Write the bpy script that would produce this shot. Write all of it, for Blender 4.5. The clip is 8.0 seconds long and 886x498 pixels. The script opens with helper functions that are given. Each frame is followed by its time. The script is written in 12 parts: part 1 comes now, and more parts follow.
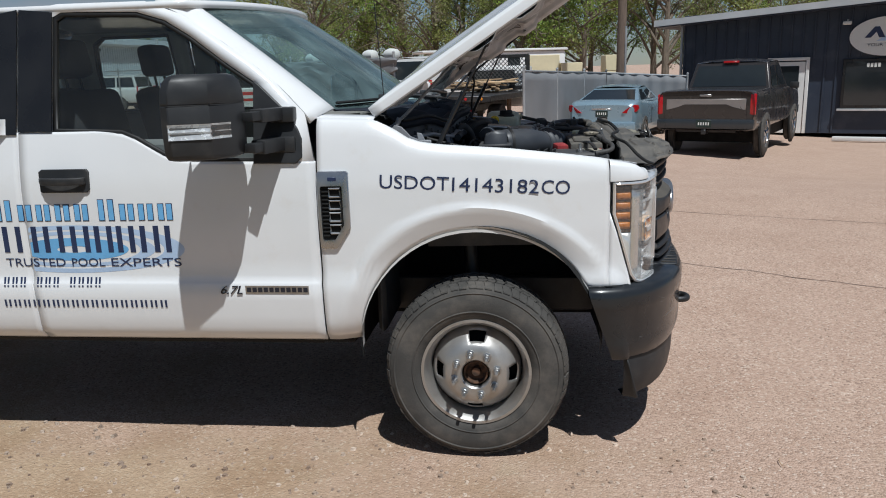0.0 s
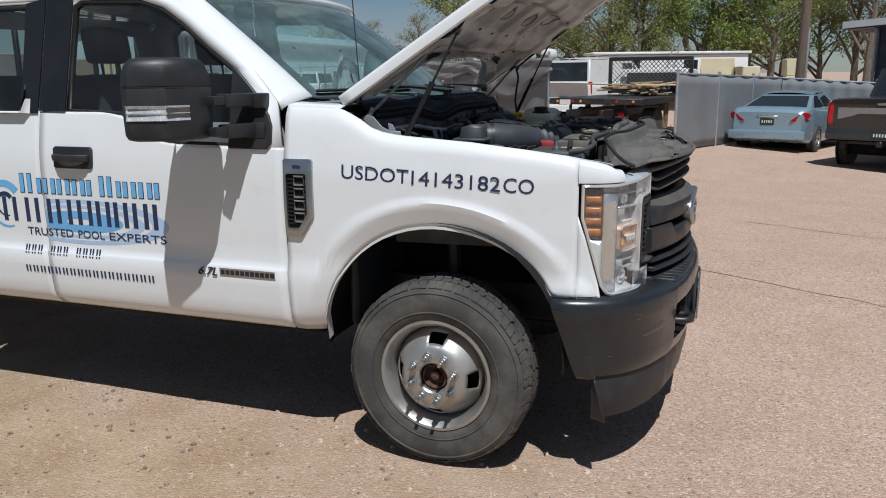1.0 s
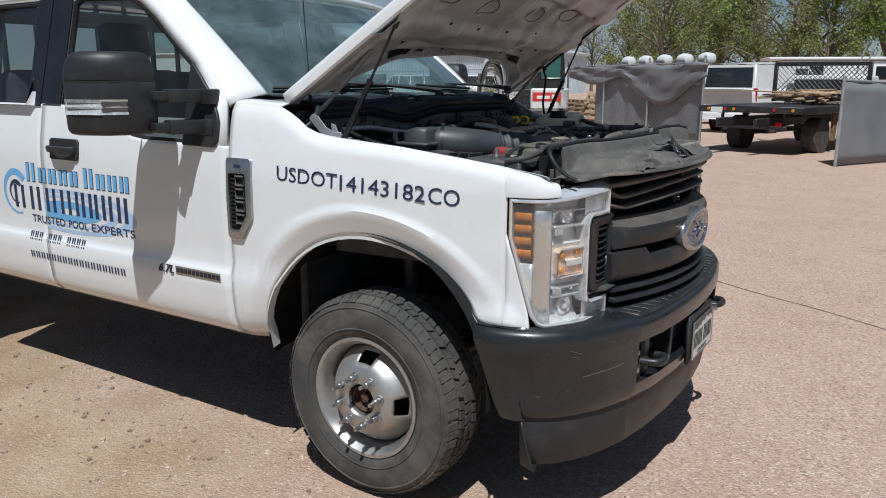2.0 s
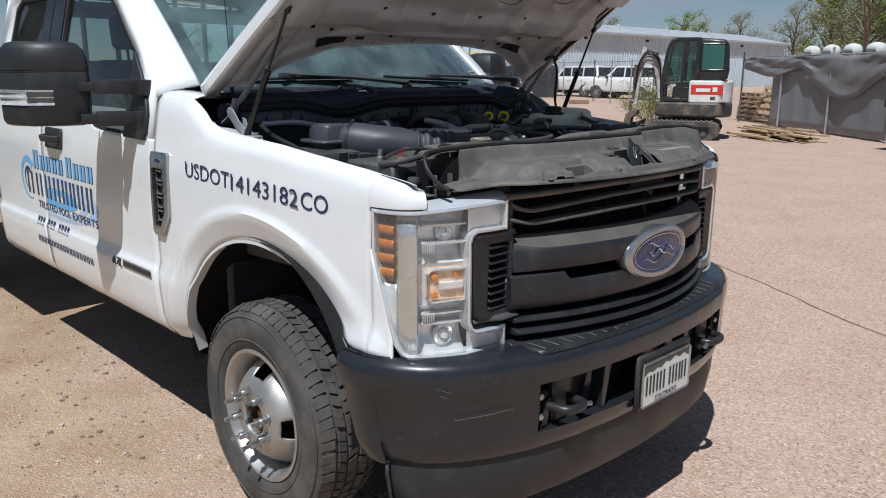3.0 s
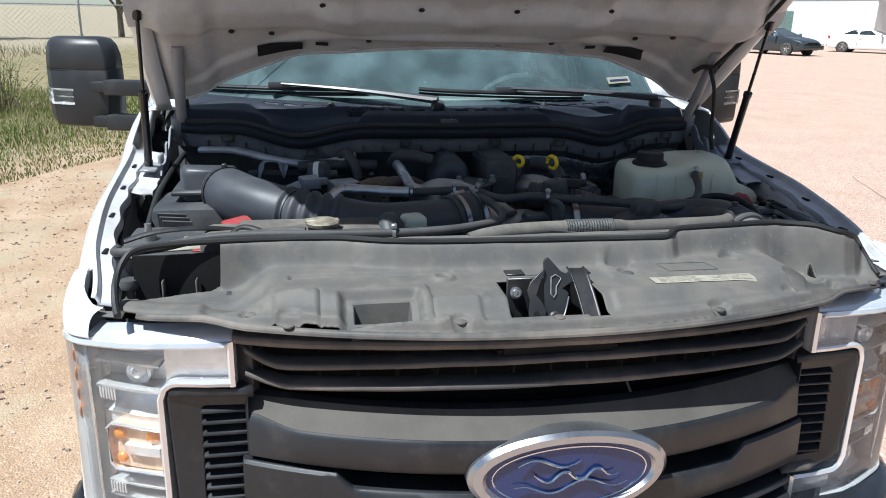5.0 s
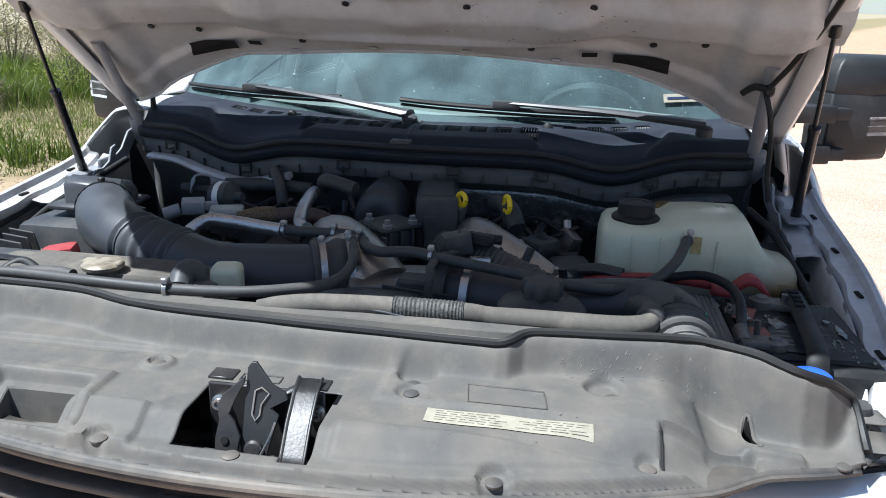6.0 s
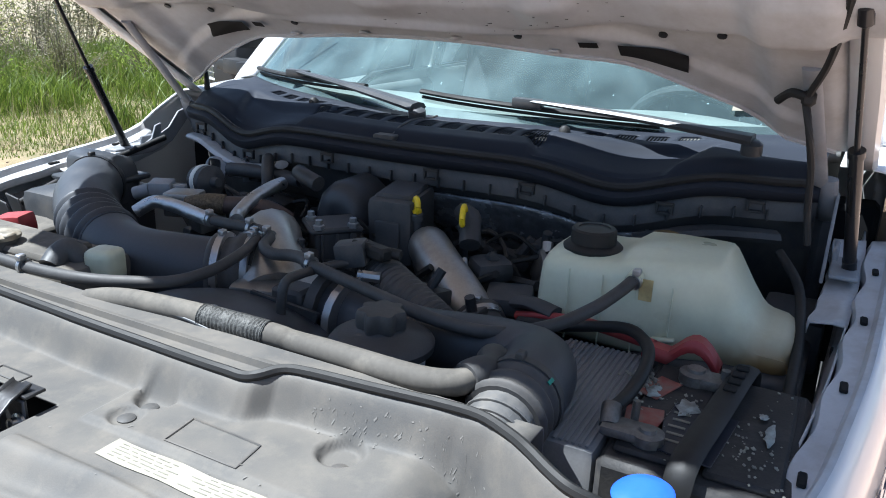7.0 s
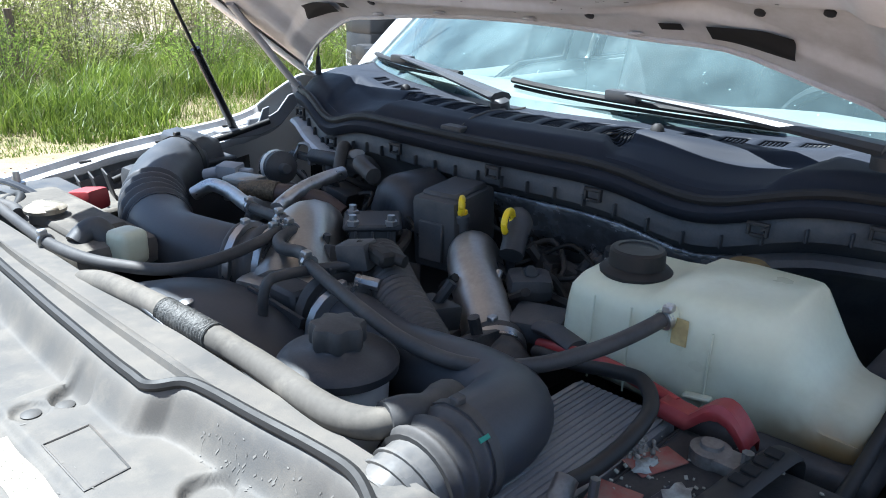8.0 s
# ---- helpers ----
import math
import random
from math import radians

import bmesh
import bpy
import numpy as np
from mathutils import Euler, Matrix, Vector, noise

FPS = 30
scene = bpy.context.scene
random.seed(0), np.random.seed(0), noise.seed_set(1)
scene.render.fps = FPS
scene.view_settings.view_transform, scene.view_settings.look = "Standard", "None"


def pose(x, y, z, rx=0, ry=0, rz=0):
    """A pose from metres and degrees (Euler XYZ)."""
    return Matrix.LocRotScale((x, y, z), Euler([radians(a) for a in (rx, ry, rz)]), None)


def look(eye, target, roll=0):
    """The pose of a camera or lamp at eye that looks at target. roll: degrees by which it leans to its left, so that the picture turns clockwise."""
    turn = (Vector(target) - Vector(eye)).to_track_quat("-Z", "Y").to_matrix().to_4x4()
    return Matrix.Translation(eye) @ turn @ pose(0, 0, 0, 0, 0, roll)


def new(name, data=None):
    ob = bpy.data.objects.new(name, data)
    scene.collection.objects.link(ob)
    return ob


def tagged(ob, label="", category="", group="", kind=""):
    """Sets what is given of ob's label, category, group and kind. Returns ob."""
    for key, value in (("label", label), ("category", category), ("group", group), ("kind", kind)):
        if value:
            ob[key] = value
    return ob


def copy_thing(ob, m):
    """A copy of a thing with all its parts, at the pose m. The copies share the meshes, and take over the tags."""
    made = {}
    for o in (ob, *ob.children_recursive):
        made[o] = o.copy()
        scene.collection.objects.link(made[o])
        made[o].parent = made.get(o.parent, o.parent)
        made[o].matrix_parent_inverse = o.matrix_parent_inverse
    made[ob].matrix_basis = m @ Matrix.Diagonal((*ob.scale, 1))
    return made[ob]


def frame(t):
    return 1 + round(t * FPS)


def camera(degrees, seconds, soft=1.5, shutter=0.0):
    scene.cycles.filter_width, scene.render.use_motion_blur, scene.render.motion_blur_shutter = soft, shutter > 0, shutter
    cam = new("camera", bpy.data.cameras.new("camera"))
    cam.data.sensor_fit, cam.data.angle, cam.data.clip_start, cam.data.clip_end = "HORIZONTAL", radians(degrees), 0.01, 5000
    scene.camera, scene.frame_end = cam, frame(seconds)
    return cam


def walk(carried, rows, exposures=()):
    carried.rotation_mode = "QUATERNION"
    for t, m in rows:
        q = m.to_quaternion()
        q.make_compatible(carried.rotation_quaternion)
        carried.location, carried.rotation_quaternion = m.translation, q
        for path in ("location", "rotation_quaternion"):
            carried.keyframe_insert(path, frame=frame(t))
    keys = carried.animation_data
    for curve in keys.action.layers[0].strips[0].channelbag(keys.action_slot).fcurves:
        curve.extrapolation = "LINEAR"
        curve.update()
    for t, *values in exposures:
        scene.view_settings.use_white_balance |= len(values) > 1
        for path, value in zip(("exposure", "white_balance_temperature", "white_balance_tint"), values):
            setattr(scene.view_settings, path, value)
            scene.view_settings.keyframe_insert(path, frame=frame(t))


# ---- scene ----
# The truck's front axle stands over the origin; it faces +x and its driver's side is +y.
cam = camera(59.7, 8.0, soft=1.0)
PATH = [
    (0, (0.232, -4.039, 1.651), (0.007, -2.104, 1.199), -1.7),
    (0.5, (0.663, -3.933, 1.598), (0.216, -2.035, 1.153), -1.2),
    (1, (1.036, -3.724, 1.586), (0.375, -1.888, 1.147), -0.6),
    (1.5, (1.373, -3.437, 1.595), (0.517, -1.681, 1.166), -0.2),
    (1.7, (1.515, -3.312, 1.572), (0.581, -1.596, 1.143), 0.0),
    (2.8, (2.125, -2.404, 1.558), (0.792, -0.98, 1.116), 0.3),
    (3, (2.228, -2.233, 1.566), (0.828, -0.878, 1.114), 0.3),
    (3.5, (2.342, -1.787, 1.611), (0.779, -0.631, 1.142), 0.8),
    (4, (2.325, -1.287, 1.664), (0.611, -0.375, 1.182), 1.4),
    (4.2, (2.32, -1.1, 1.677), (0.554, -0.296, 1.189), 1.5),
    (5.3, (1.952, -0.175, 1.79), (0.051, -0.031, 1.184), 1.1),
    (5.5, (1.873, -0.008, 1.793), (-0.033, 0.012, 1.188), 1.3),
    (6, (1.634, 0.346, 1.783), (-0.248, 0.055, 1.173), 1.6),
    (6.5, (1.43, 0.638, 1.766), (-0.378, 0.046, 1.15), 2.0),
    (7, (1.26, 0.833, 1.76), (-0.423, -0.047, 1.132), 2.1),
    (7.5, (1.066, 0.898, 1.753), (-0.462, -0.223, 1.113), 2.0),
    (8, (0.968, 0.967, 1.737), (-0.407, -0.327, 1.079), 1.6),
]
walk(cam, [(t, look(eye, target, roll)) for t, eye, target, roll in PATH],
     [(0, -0.22, 5850, 6), (1.7, -0.13, 5800, 7), (3, 0.0, 5750, 7), (4.2, 0.33, 5700, 6), (5.3, 0.92, 5650, 5), (6, 1.12, 5650, 6), (7, 1.52, 5600, 6), (8, 2.00, 5550, 5)])

# ---- world and sun ----
SUN_WAY = Vector((0.23, -0.47, 1.0)).normalized()      # towards the sun
world = bpy.data.worlds.new("world")
scene.world = world
world.use_nodes = True
wn, wl = world.node_tree.nodes, world.node_tree.links
sky = wn.new("ShaderNodeTexSky")
sky.sky_type, sky.sun_disc = "NISHITA", False
sky.sun_elevation = math.asin(SUN_WAY.z)
sky.sun_rotation = math.atan2(SUN_WAY.x, SUN_WAY.y)
sky.altitude, sky.dust_density = 1800, 0.6
wco = wn.new("ShaderNodeTexCoord")
wmap = wn.new("ShaderNodeMapping")
wmap.inputs["Scale"].default_value = (1.0, 1.0, 3.2)
cloud = wn.new("ShaderNodeTexNoise")
cloud.inputs["Scale"].default_value = 3.2
cloud.inputs["Detail"].default_value = 7
cloud.inputs["Roughness"].default_value = 0.58
cramp = wn.new("ShaderNodeValToRGB")
cramp.color_ramp.elements[0].position, cramp.color_ramp.elements[1].position = 0.47, 0.66
wmix = wn.new("ShaderNodeMix")
wmix.data_type = "RGBA"
wmix.inputs["B"].default_value = (6.6, 6.8, 7.3, 1)
wl.new(wco.outputs["Generated"], wmap.inputs["Vector"])
wl.new(wmap.outputs["Vector"], cloud.inputs["Vector"])
wl.new(cloud.outputs["Fac"], cramp.inputs["Fac"])
wl.new(cramp.outputs["Color"], wmix.inputs["Factor"])
wl.new(sky.outputs["Color"], wmix.inputs["A"])
wl.new(wmix.outputs["Result"], wn["Background"].inputs["Color"])
wn["Background"].inputs["Strength"].default_value = 0.050

sun = new("sun", bpy.data.lights.new("sun", "SUN"))
sun.data.energy, sun.data.angle, sun.data.color = 5.0, radians(0.53), (1.0, 0.955, 0.89)
sun.matrix_world = look(SUN_WAY * 40, (0, 0, 0))


# ---- materials ----
def mat(name, color, rough=0.6, metal=0.0, vary=0.12, scale=8.0, fine=90.0, bump=0.15, bump_size=0.002,
        color2=None, mix2=0.5, dirt=None, dirt_amount=0.0, dirt_scale=3.0, coat=0.0, spec=0.5, rvary=0.12,
        transmission=0.0, ior=1.45, alpha=1.0, per_piece=0.0, sharp=0.12, stretch=(1, 1, 1), sss=0.0):
    """A surface with colour variation at two scales, uneven gloss and fine relief, in metres of the object's own space."""
    m = bpy.data.materials.new(name)
    m.use_nodes = True
    n, l = m.node_tree.nodes, m.node_tree.links
    b = n["Principled BSDF"]
    co = n.new("ShaderNodeTexCoord")
    mp = n.new("ShaderNodeMapping")
    mp.inputs["Scale"].default_value = stretch
    l.new(co.outputs["Object"], mp.inputs["Vector"])

    def noise_at(s, detail=4.0, rgh=0.55):
        t = n.new("ShaderNodeTexNoise")
        t.inputs["Scale"].default_value = s
        t.inputs["Detail"].default_value = detail
        t.inputs["Roughness"].default_value = rgh
        l.new(mp.outputs["Vector"], t.inputs["Vector"])
        return t

    def blend(kind, fac, a, bb):
        x = n.new("ShaderNodeMix")
        x.data_type, x.blend_type = "RGBA", kind
        for key, val in (("Factor", fac), ("A", a), ("B", bb)):
            if hasattr(val, "links"):
                l.new(val, x.inputs[key])
            else:
                x.inputs[key].default_value = (*val, 1) if isinstance(val, tuple) else val
        return x.outputs["Result"]

    def remap(v, lo, hi, a=0.0, bb=1.0):
        r = n.new("ShaderNodeMapRange")
        l.new(v, r.inputs["Value"])
        for key, val in (("From Min", lo), ("From Max", hi), ("To Min", a), ("To Max", bb)):
            r.inputs[key].default_value = val
        return r.outputs["Result"]

    coarse, grain = noise_at(scale), noise_at(fine, 3.0)
    c = blend("MIX", remap(coarse.outputs["Fac"], 0.35, 0.65), tuple(v * (1 - vary) for v in color), tuple(min(1, v * (1 + vary)) for v in color))
    if color2:
        c = blend("MIX", remap(noise_at(scale * 2.3, 6.0).outputs["Fac"], 0.5 - sharp + (0.5 - mix2) * 0.6, 0.5 + sharp + (0.5 - mix2) * 0.6), c, color2)
    c = blend("MULTIPLY", min(1.0, vary * 4), c, blend("MIX", grain.outputs["Fac"], (0.72, 0.72, 0.72), (1.28, 1.28, 1.28)))
    if dirt:
        lo = 0.62 - 0.42 * dirt_amount
        c = blend("MIX", remap(noise_at(dirt_scale, 9.0, 0.66).outputs["Fac"], lo, lo + 0.26, 0.0, min(1.0, 0.35 + dirt_amount)), c, dirt)
    if per_piece:
        oi = n.new("ShaderNodeObjectInfo")
        c = blend("MULTIPLY", 1.0, c, blend("MIX", remap(oi.outputs["Random"], 0, 1), (1 - per_piece,) * 3, (1 + per_piece,) * 3))
    l.new(c, b.inputs["Base Color"])
    l.new(remap(coarse.outputs["Fac"], 0.3, 0.7, max(0.02, rough - rvary), min(1.0, rough + rvary)), b.inputs["Roughness"])
    b.inputs["Metallic"].default_value = metal
    b.inputs["Specular IOR Level"].default_value = spec
    b.inputs["Coat Weight"].default_value = coat
    b.inputs["Coat Roughness"].default_value = 0.06
    b.inputs["IOR"].default_value = ior
    b.inputs["Transmission Weight"].default_value = transmission
    b.inputs["Alpha"].default_value = alpha
    if sss:
        b.inputs["Subsurface Weight"].default_value = sss
        b.inputs["Subsurface Radius"].default_value = (0.02, 0.02, 0.015)
    if bump:
        bp = n.new("ShaderNodeBump")
        bp.inputs["Strength"].default_value = bump
        bp.inputs["Distance"].default_value = bump_size
        l.new(grain.outputs["Fac"], bp.inputs["Height"])
        l.new(bp.outputs["Normal"], b.inputs["Normal"])
    return m


white_paint = mat("white_paint", (0.74, 0.745, 0.75), 0.22, vary=0.015, scale=3, fine=300, bump=0.02, bump_size=0.0005, coat=0.6, rvary=0.05,
                  dirt=(0.62, 0.57, 0.5), dirt_amount=0.12, dirt_scale=5)
white_plain = mat("white_plain", (0.72, 0.72, 0.70), 0.45, vary=0.05, scale=3, dirt=(0.5, 0.45, 0.38), dirt_amount=0.2)
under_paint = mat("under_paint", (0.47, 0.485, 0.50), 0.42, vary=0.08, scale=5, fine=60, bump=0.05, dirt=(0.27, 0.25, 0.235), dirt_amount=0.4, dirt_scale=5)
apron_paint = mat("apron_paint", (0.50, 0.51, 0.53), 0.45, vary=0.06, scale=5, dirt=(0.28, 0.25, 0.22), dirt_amount=0.4, dirt_scale=9)
black_plastic = mat("black_plastic", (0.022, 0.023, 0.025), 0.48, vary=0.12, scale=6, fine=700, bump=0.22, bump_size=0.0006,
                    dirt=(0.09, 0.08, 0.07), dirt_amount=0.18, dirt_scale=6)
dusty_plastic = mat("dusty_plastic", (0.060, 0.058, 0.056), 0.62, vary=0.16, scale=5, fine=420, bump=0.2, bump_size=0.0008,
                    dirt=(0.20, 0.17, 0.14), dirt_amount=0.42, dirt_scale=4.5)
cover_plastic = mat("cover_plastic", (0.094, 0.092, 0.089), 0.64, vary=0.06, scale=5, fine=520, bump=0.2, bump_size=0.0008, spec=0.20,
                    dirt=(0.170, 0.155, 0.133), dirt_amount=0.30, dirt_scale=26, color2=(0.142, 0.131, 0.116), mix2=0.45, sharp=0.20)
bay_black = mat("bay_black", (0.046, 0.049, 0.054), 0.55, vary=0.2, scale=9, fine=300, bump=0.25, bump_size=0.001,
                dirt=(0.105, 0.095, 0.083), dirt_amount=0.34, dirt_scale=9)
hose_rubber = mat("hose_rubber", (0.050, 0.049, 0.049), 0.6, vary=0.2, scale=12, fine=220, bump=0.2, bump_size=0.0008,
                  dirt=(0.12, 0.105, 0.09), dirt_amount=0.3, dirt_scale=8)
grey_hose = mat("grey_hose", (0.105, 0.098, 0.088), 0.75, spec=0.15, vary=0.14, scale=10, fine=160, bump=0.15, bump_size=0.0008,
                dirt=(0.22, 0.20, 0.17), dirt_amount=0.35, dirt_scale=12)
intake_black = mat("intake_black", (0.046, 0.050, 0.058), 0.46, vary=0.15, scale=8, fine=250, bump=0.08, bump_size=0.0006,
                   dirt=(0.07, 0.065, 0.06), dirt_amount=0.2, dirt_scale=8)
bumper_black = mat("bumper_black", (0.016, 0.018, 0.021), 0.30, vary=0.12, scale=5, fine=500, bump=0.1, bump_size=0.0006,
                   dirt=(0.055, 0.053, 0.052), dirt_amount=0.12, dirt_scale=7, coat=0.35)
tyre_rubber = mat("tyre_rubber", (0.060, 0.057, 0.053), 0.85, vary=0.18, scale=9, fine=260, bump=0.3, bump_size=0.0015,
                  dirt=(0.16, 0.14, 0.12), dirt_amount=0.38, dirt_scale=6, rvary=0.08)
# on the hinge arms this grey has the hood's shade in it
hinge_grey = mat("hinge_grey", (0.26, 0.27, 0.29), 0.45, vary=0.08, scale=8, dirt=(0.2, 0.18, 0.16), dirt_amount=0.3, dirt_scale=12)
cowl_black = mat("cowl_black", (0.022, 0.026, 0.036), 0.62, spec=0.22, vary=0.1, scale=6, fine=700, bump=0.2, bump_size=0.0005,
                 dirt=(0.045, 0.046, 0.048), dirt_amount=0.12, dirt_scale=9)
silver_rim = mat("silver_rim", (0.44, 0.43, 0.415), 0.42, metal=0.75, vary=0.06, scale=7, fine=260, bump=0.06, bump_size=0.0008,
                 dirt=(0.25, 0.21, 0.17), dirt_amount=0.3, dirt_scale=6)
rusty_metal = mat("rusty_metal", (0.16, 0.085, 0.05), 0.8, metal=0.2, vary=0.3, scale=20, fine=160, bump=0.3, color2=(0.06, 0.04, 0.03))
alu = mat("alu", (0.42, 0.41, 0.39), 0.42, metal=0.85, vary=0.12, scale=10, fine=200, bump=0.15, bump_size=0.001,
          dirt=(0.16, 0.14, 0.12), dirt_amount=0.35, dirt_scale=9)
foil = mat("foil", (0.50, 0.50, 0.50), 0.38, metal=0.9, vary=0.1, scale=40, fine=120, bump=0.6, bump_size=0.002)
steel = mat("steel", (0.42, 0.42, 0.42), 0.35, metal=0.9, vary=0.1, scale=20, fine=200, bump=0.1)
chrome = mat("chrome", (0.72, 0.73, 0.75), 0.13, metal=1.0, vary=0.02, scale=6, fine=200, bump=0.02, rvary=0.05)
dark_steel = mat("dark_steel", (0.05, 0.05, 0.052), 0.42, metal=0.6, vary=0.15, scale=12, fine=160, bump=0.2, dirt=(0.14, 0.12, 0.1), dirt_amount=0.25)
trim_black = mat("trim_black", (0.012, 0.012, 0.013), 0.3, vary=0.1, scale=6, fine=400, bump=0.03, coat=0.3)
rubber_black = mat("rubber_black", (0.012, 0.012, 0.012), 0.6, vary=0.1, scale=10)
# near-black: paints deep shade into openings, and serves for plain black parts
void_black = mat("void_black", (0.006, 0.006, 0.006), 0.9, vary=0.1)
cloth_dark = mat("cloth_dark", (0.035, 0.036, 0.04), 0.9, vary=0.1, scale=10, fine=500, bump=0.3)
dash_top = mat("dash_top", (0.20, 0.20, 0.19), 0.8, vary=0.08, scale=8, fine=500, bump=0.2)
dash_grey = mat("dash_grey", (0.20, 0.20, 0.20), 0.75, vary=0.08, scale=8, fine=500, bump=0.2)
red_plastic = mat("red_plastic", (0.27, 0.035, 0.038), 0.45, vary=0.15, scale=12, dirt=(0.2, 0.1, 0.08), dirt_amount=0.25, dirt_scale=12)
yellow_plastic = mat("yellow_plastic", (0.80, 0.58, 0.015), 0.4, vary=0.06, scale=20)
blue_plastic = mat("blue_plastic", (0.03, 0.11, 0.70), 0.4, vary=0.06, scale=20)
bottle_plastic = mat("bottle_plastic", (0.58, 0.60, 0.46), 0.38, vary=0.05, scale=7, fine=120, bump=0.03, sss=0.12,
                     dirt=(0.36, 0.33, 0.2), dirt_amount=0.22, dirt_scale=6)
label_paper = mat("label_paper", (0.30, 0.282, 0.225), 0.7, vary=0.08, scale=15, dirt=(0.16, 0.14, 0.11), dirt_amount=0.35, dirt_scale=25)
amber = mat("amber", (0.95, 0.36, 0.03), 0.2, vary=0.05, scale=30, fine=300, bump=0.2, transmission=0.35)
red_lens = mat("red_lens", (0.45, 0.01, 0.015), 0.18, vary=0.05, scale=20, coat=0.4)
clear_lens = mat("clear_lens", (0.92, 0.92, 0.90), 0.06, vary=0.0, scale=20, bump=0.0, transmission=1.0, ior=1.2, rvary=0.03)
ink_dark = mat("ink_dark", (0.018, 0.02, 0.03), 0.4, vary=0.06, scale=10)
ink_navy = mat("ink_navy", (0.022, 0.034, 0.085), 0.4, vary=0.06, scale=10)
ink_blue = mat("ink_blue", (0.16, 0.40, 0.68), 0.4, vary=0.06, scale=10)
ink_pale = mat("ink_pale", (0.42, 0.54, 0.72), 0.4, vary=0.06, scale=10)
logo_blue = mat("logo_blue", (0.012, 0.03, 0.12), 0.25, vary=0.05, scale=20, coat=0.5)


def glass_mat(name, tint, alpha_mix=0.9, rough=0.0, dust_haze=(0.55, 0.55, 0.52), specks=False):
    """Thin car glass: mostly see-through, with a mirror coat that grows at a slant."""
    m = bpy.data.materials.new(name)
    m.use_nodes = True
    n, l = m.node_tree.nodes, m.node_tree.links
    n.remove(n["Principled BSDF"])
    tr, gl, fr, mx = n.new("ShaderNodeBsdfTransparent"), n.new("ShaderNodeBsdfGlossy"), n.new("ShaderNodeFresnel"), n.new("ShaderNodeMixShader")
    tr.inputs["Color"].default_value = (*tint, 1)
    gl.inputs["Roughness"].default_value = rough
    fr.inputs["IOR"].default_value = 1.52
    l.new(fr.outputs["Fac"], mx.inputs["Fac"])
    l.new(tr.outputs["BSDF"], mx.inputs[1])
    l.new(gl.outputs["BSDF"], mx.inputs[2])
    co, nz, rp, df, m2 = (n.new("ShaderNodeTexCoord"), n.new("ShaderNodeTexNoise"), n.new("ShaderNodeMapRange"),
                          n.new("ShaderNodeBsdfDiffuse"), n.new("ShaderNodeMixShader"))
    nz.inputs["Scale"].default_value, nz.inputs["Detail"].default_value = 7.0, 9.0
    l.new(co.outputs["Object"], nz.inputs["Vector"])
    l.new(nz.outputs["Fac"], rp.inputs["Value"])
    for key, val in (("From Min", 0.4), ("From Max", 0.8), ("To Min", 1 - alpha_mix), ("To Max", (1 - alpha_mix) * 2.4)):
        rp.inputs[key].default_value = val
    df.inputs["Color"].default_value = (*dust_haze, 1)
    fac = rp.outputs["Result"]
    if specks:
        sp, sr, sm = n.new("ShaderNodeTexNoise"), n.new("ShaderNodeMapRange"), n.new("ShaderNodeMath")
        sp.inputs["Scale"].default_value, sp.inputs["Detail"].default_value = 95.0, 2.0
        l.new(co.outputs["Object"], sp.inputs["Vector"])
        l.new(sp.outputs["Fac"], sr.inputs["Value"])
        for key, val in (("From Min", 0.70), ("From Max", 0.76), ("To Min", 0.0), ("To Max", 0.5)):
            sr.inputs[key].default_value = val
        sm.operation = "MAXIMUM"
        l.new(fac, sm.inputs[0])
        l.new(sr.outputs["Result"], sm.inputs[1])
        fac = sm.outputs[0]
    l.new(fac, m2.inputs["Fac"])
    l.new(mx.outputs["Shader"], m2.inputs[1])
    l.new(df.outputs["BSDF"], m2.inputs[2])
    l.new(m2.outputs["Shader"], n["Material Output"].inputs["Surface"])
    return m


side_glass = glass_mat("side_glass", (0.62, 0.70, 0.69), 0.985)
# teal film paints in the haze of reflections, along with dirt specks
front_glass = glass_mat("front_glass", (0.68, 0.88, 0.88), 0.905, 0.0, (0.40, 0.58, 0.60), True)
lamp_glass = glass_mat("lamp_glass", (0.96, 0.97, 0.97), 0.955, 0.0, (0.80, 0.81, 0.82))
lamp_top = mat("lamp_top", (0.66, 0.69, 0.73), 0.14, metal=0.4, vary=0.05, scale=9, bump=0.02, coat=0.5)
matte_black = mat("matte_black", (0.011, 0.011, 0.012), 0.85, vary=0.2, scale=9, fine=300, bump=0.2, bump_size=0.001, spec=0.12, dirt=(0.03, 0.028, 0.026), dirt_amount=0.4, dirt_scale=8)
marker_amber = mat("marker_amber", (0.40, 0.13, 0.012), 0.25, vary=0.15, scale=40, fine=300, bump=0.2)
wall_dusty = mat("wall_dusty", (0.062, 0.065, 0.070), 0.6, vary=0.3, scale=10, fine=260, bump=0.3, bump_size=0.001, dirt=(0.12, 0.115, 0.105), dirt_amount=0.45, dirt_scale=9)
lamp_cell = mat("lamp_cell", (0.70, 0.71, 0.72), 0.25, metal=0.5, vary=0.1, scale=30, bump=0.05)
lamp_grey = mat("lamp_grey", (0.72, 0.73, 0.74), 0.25, metal=0.4, vary=0.05, scale=9, fine=120, bump=0.1, rvary=0.1)
lamp_pale = mat("lamp_pale", (0.80, 0.805, 0.81), 0.18, metal=0.6, vary=0.03, scale=9, bump=0.02)
satin_chrome = mat("satin_chrome", (0.42, 0.43, 0.45), 0.3, metal=0.9, vary=0.04, scale=9, fine=200, bump=0.03)


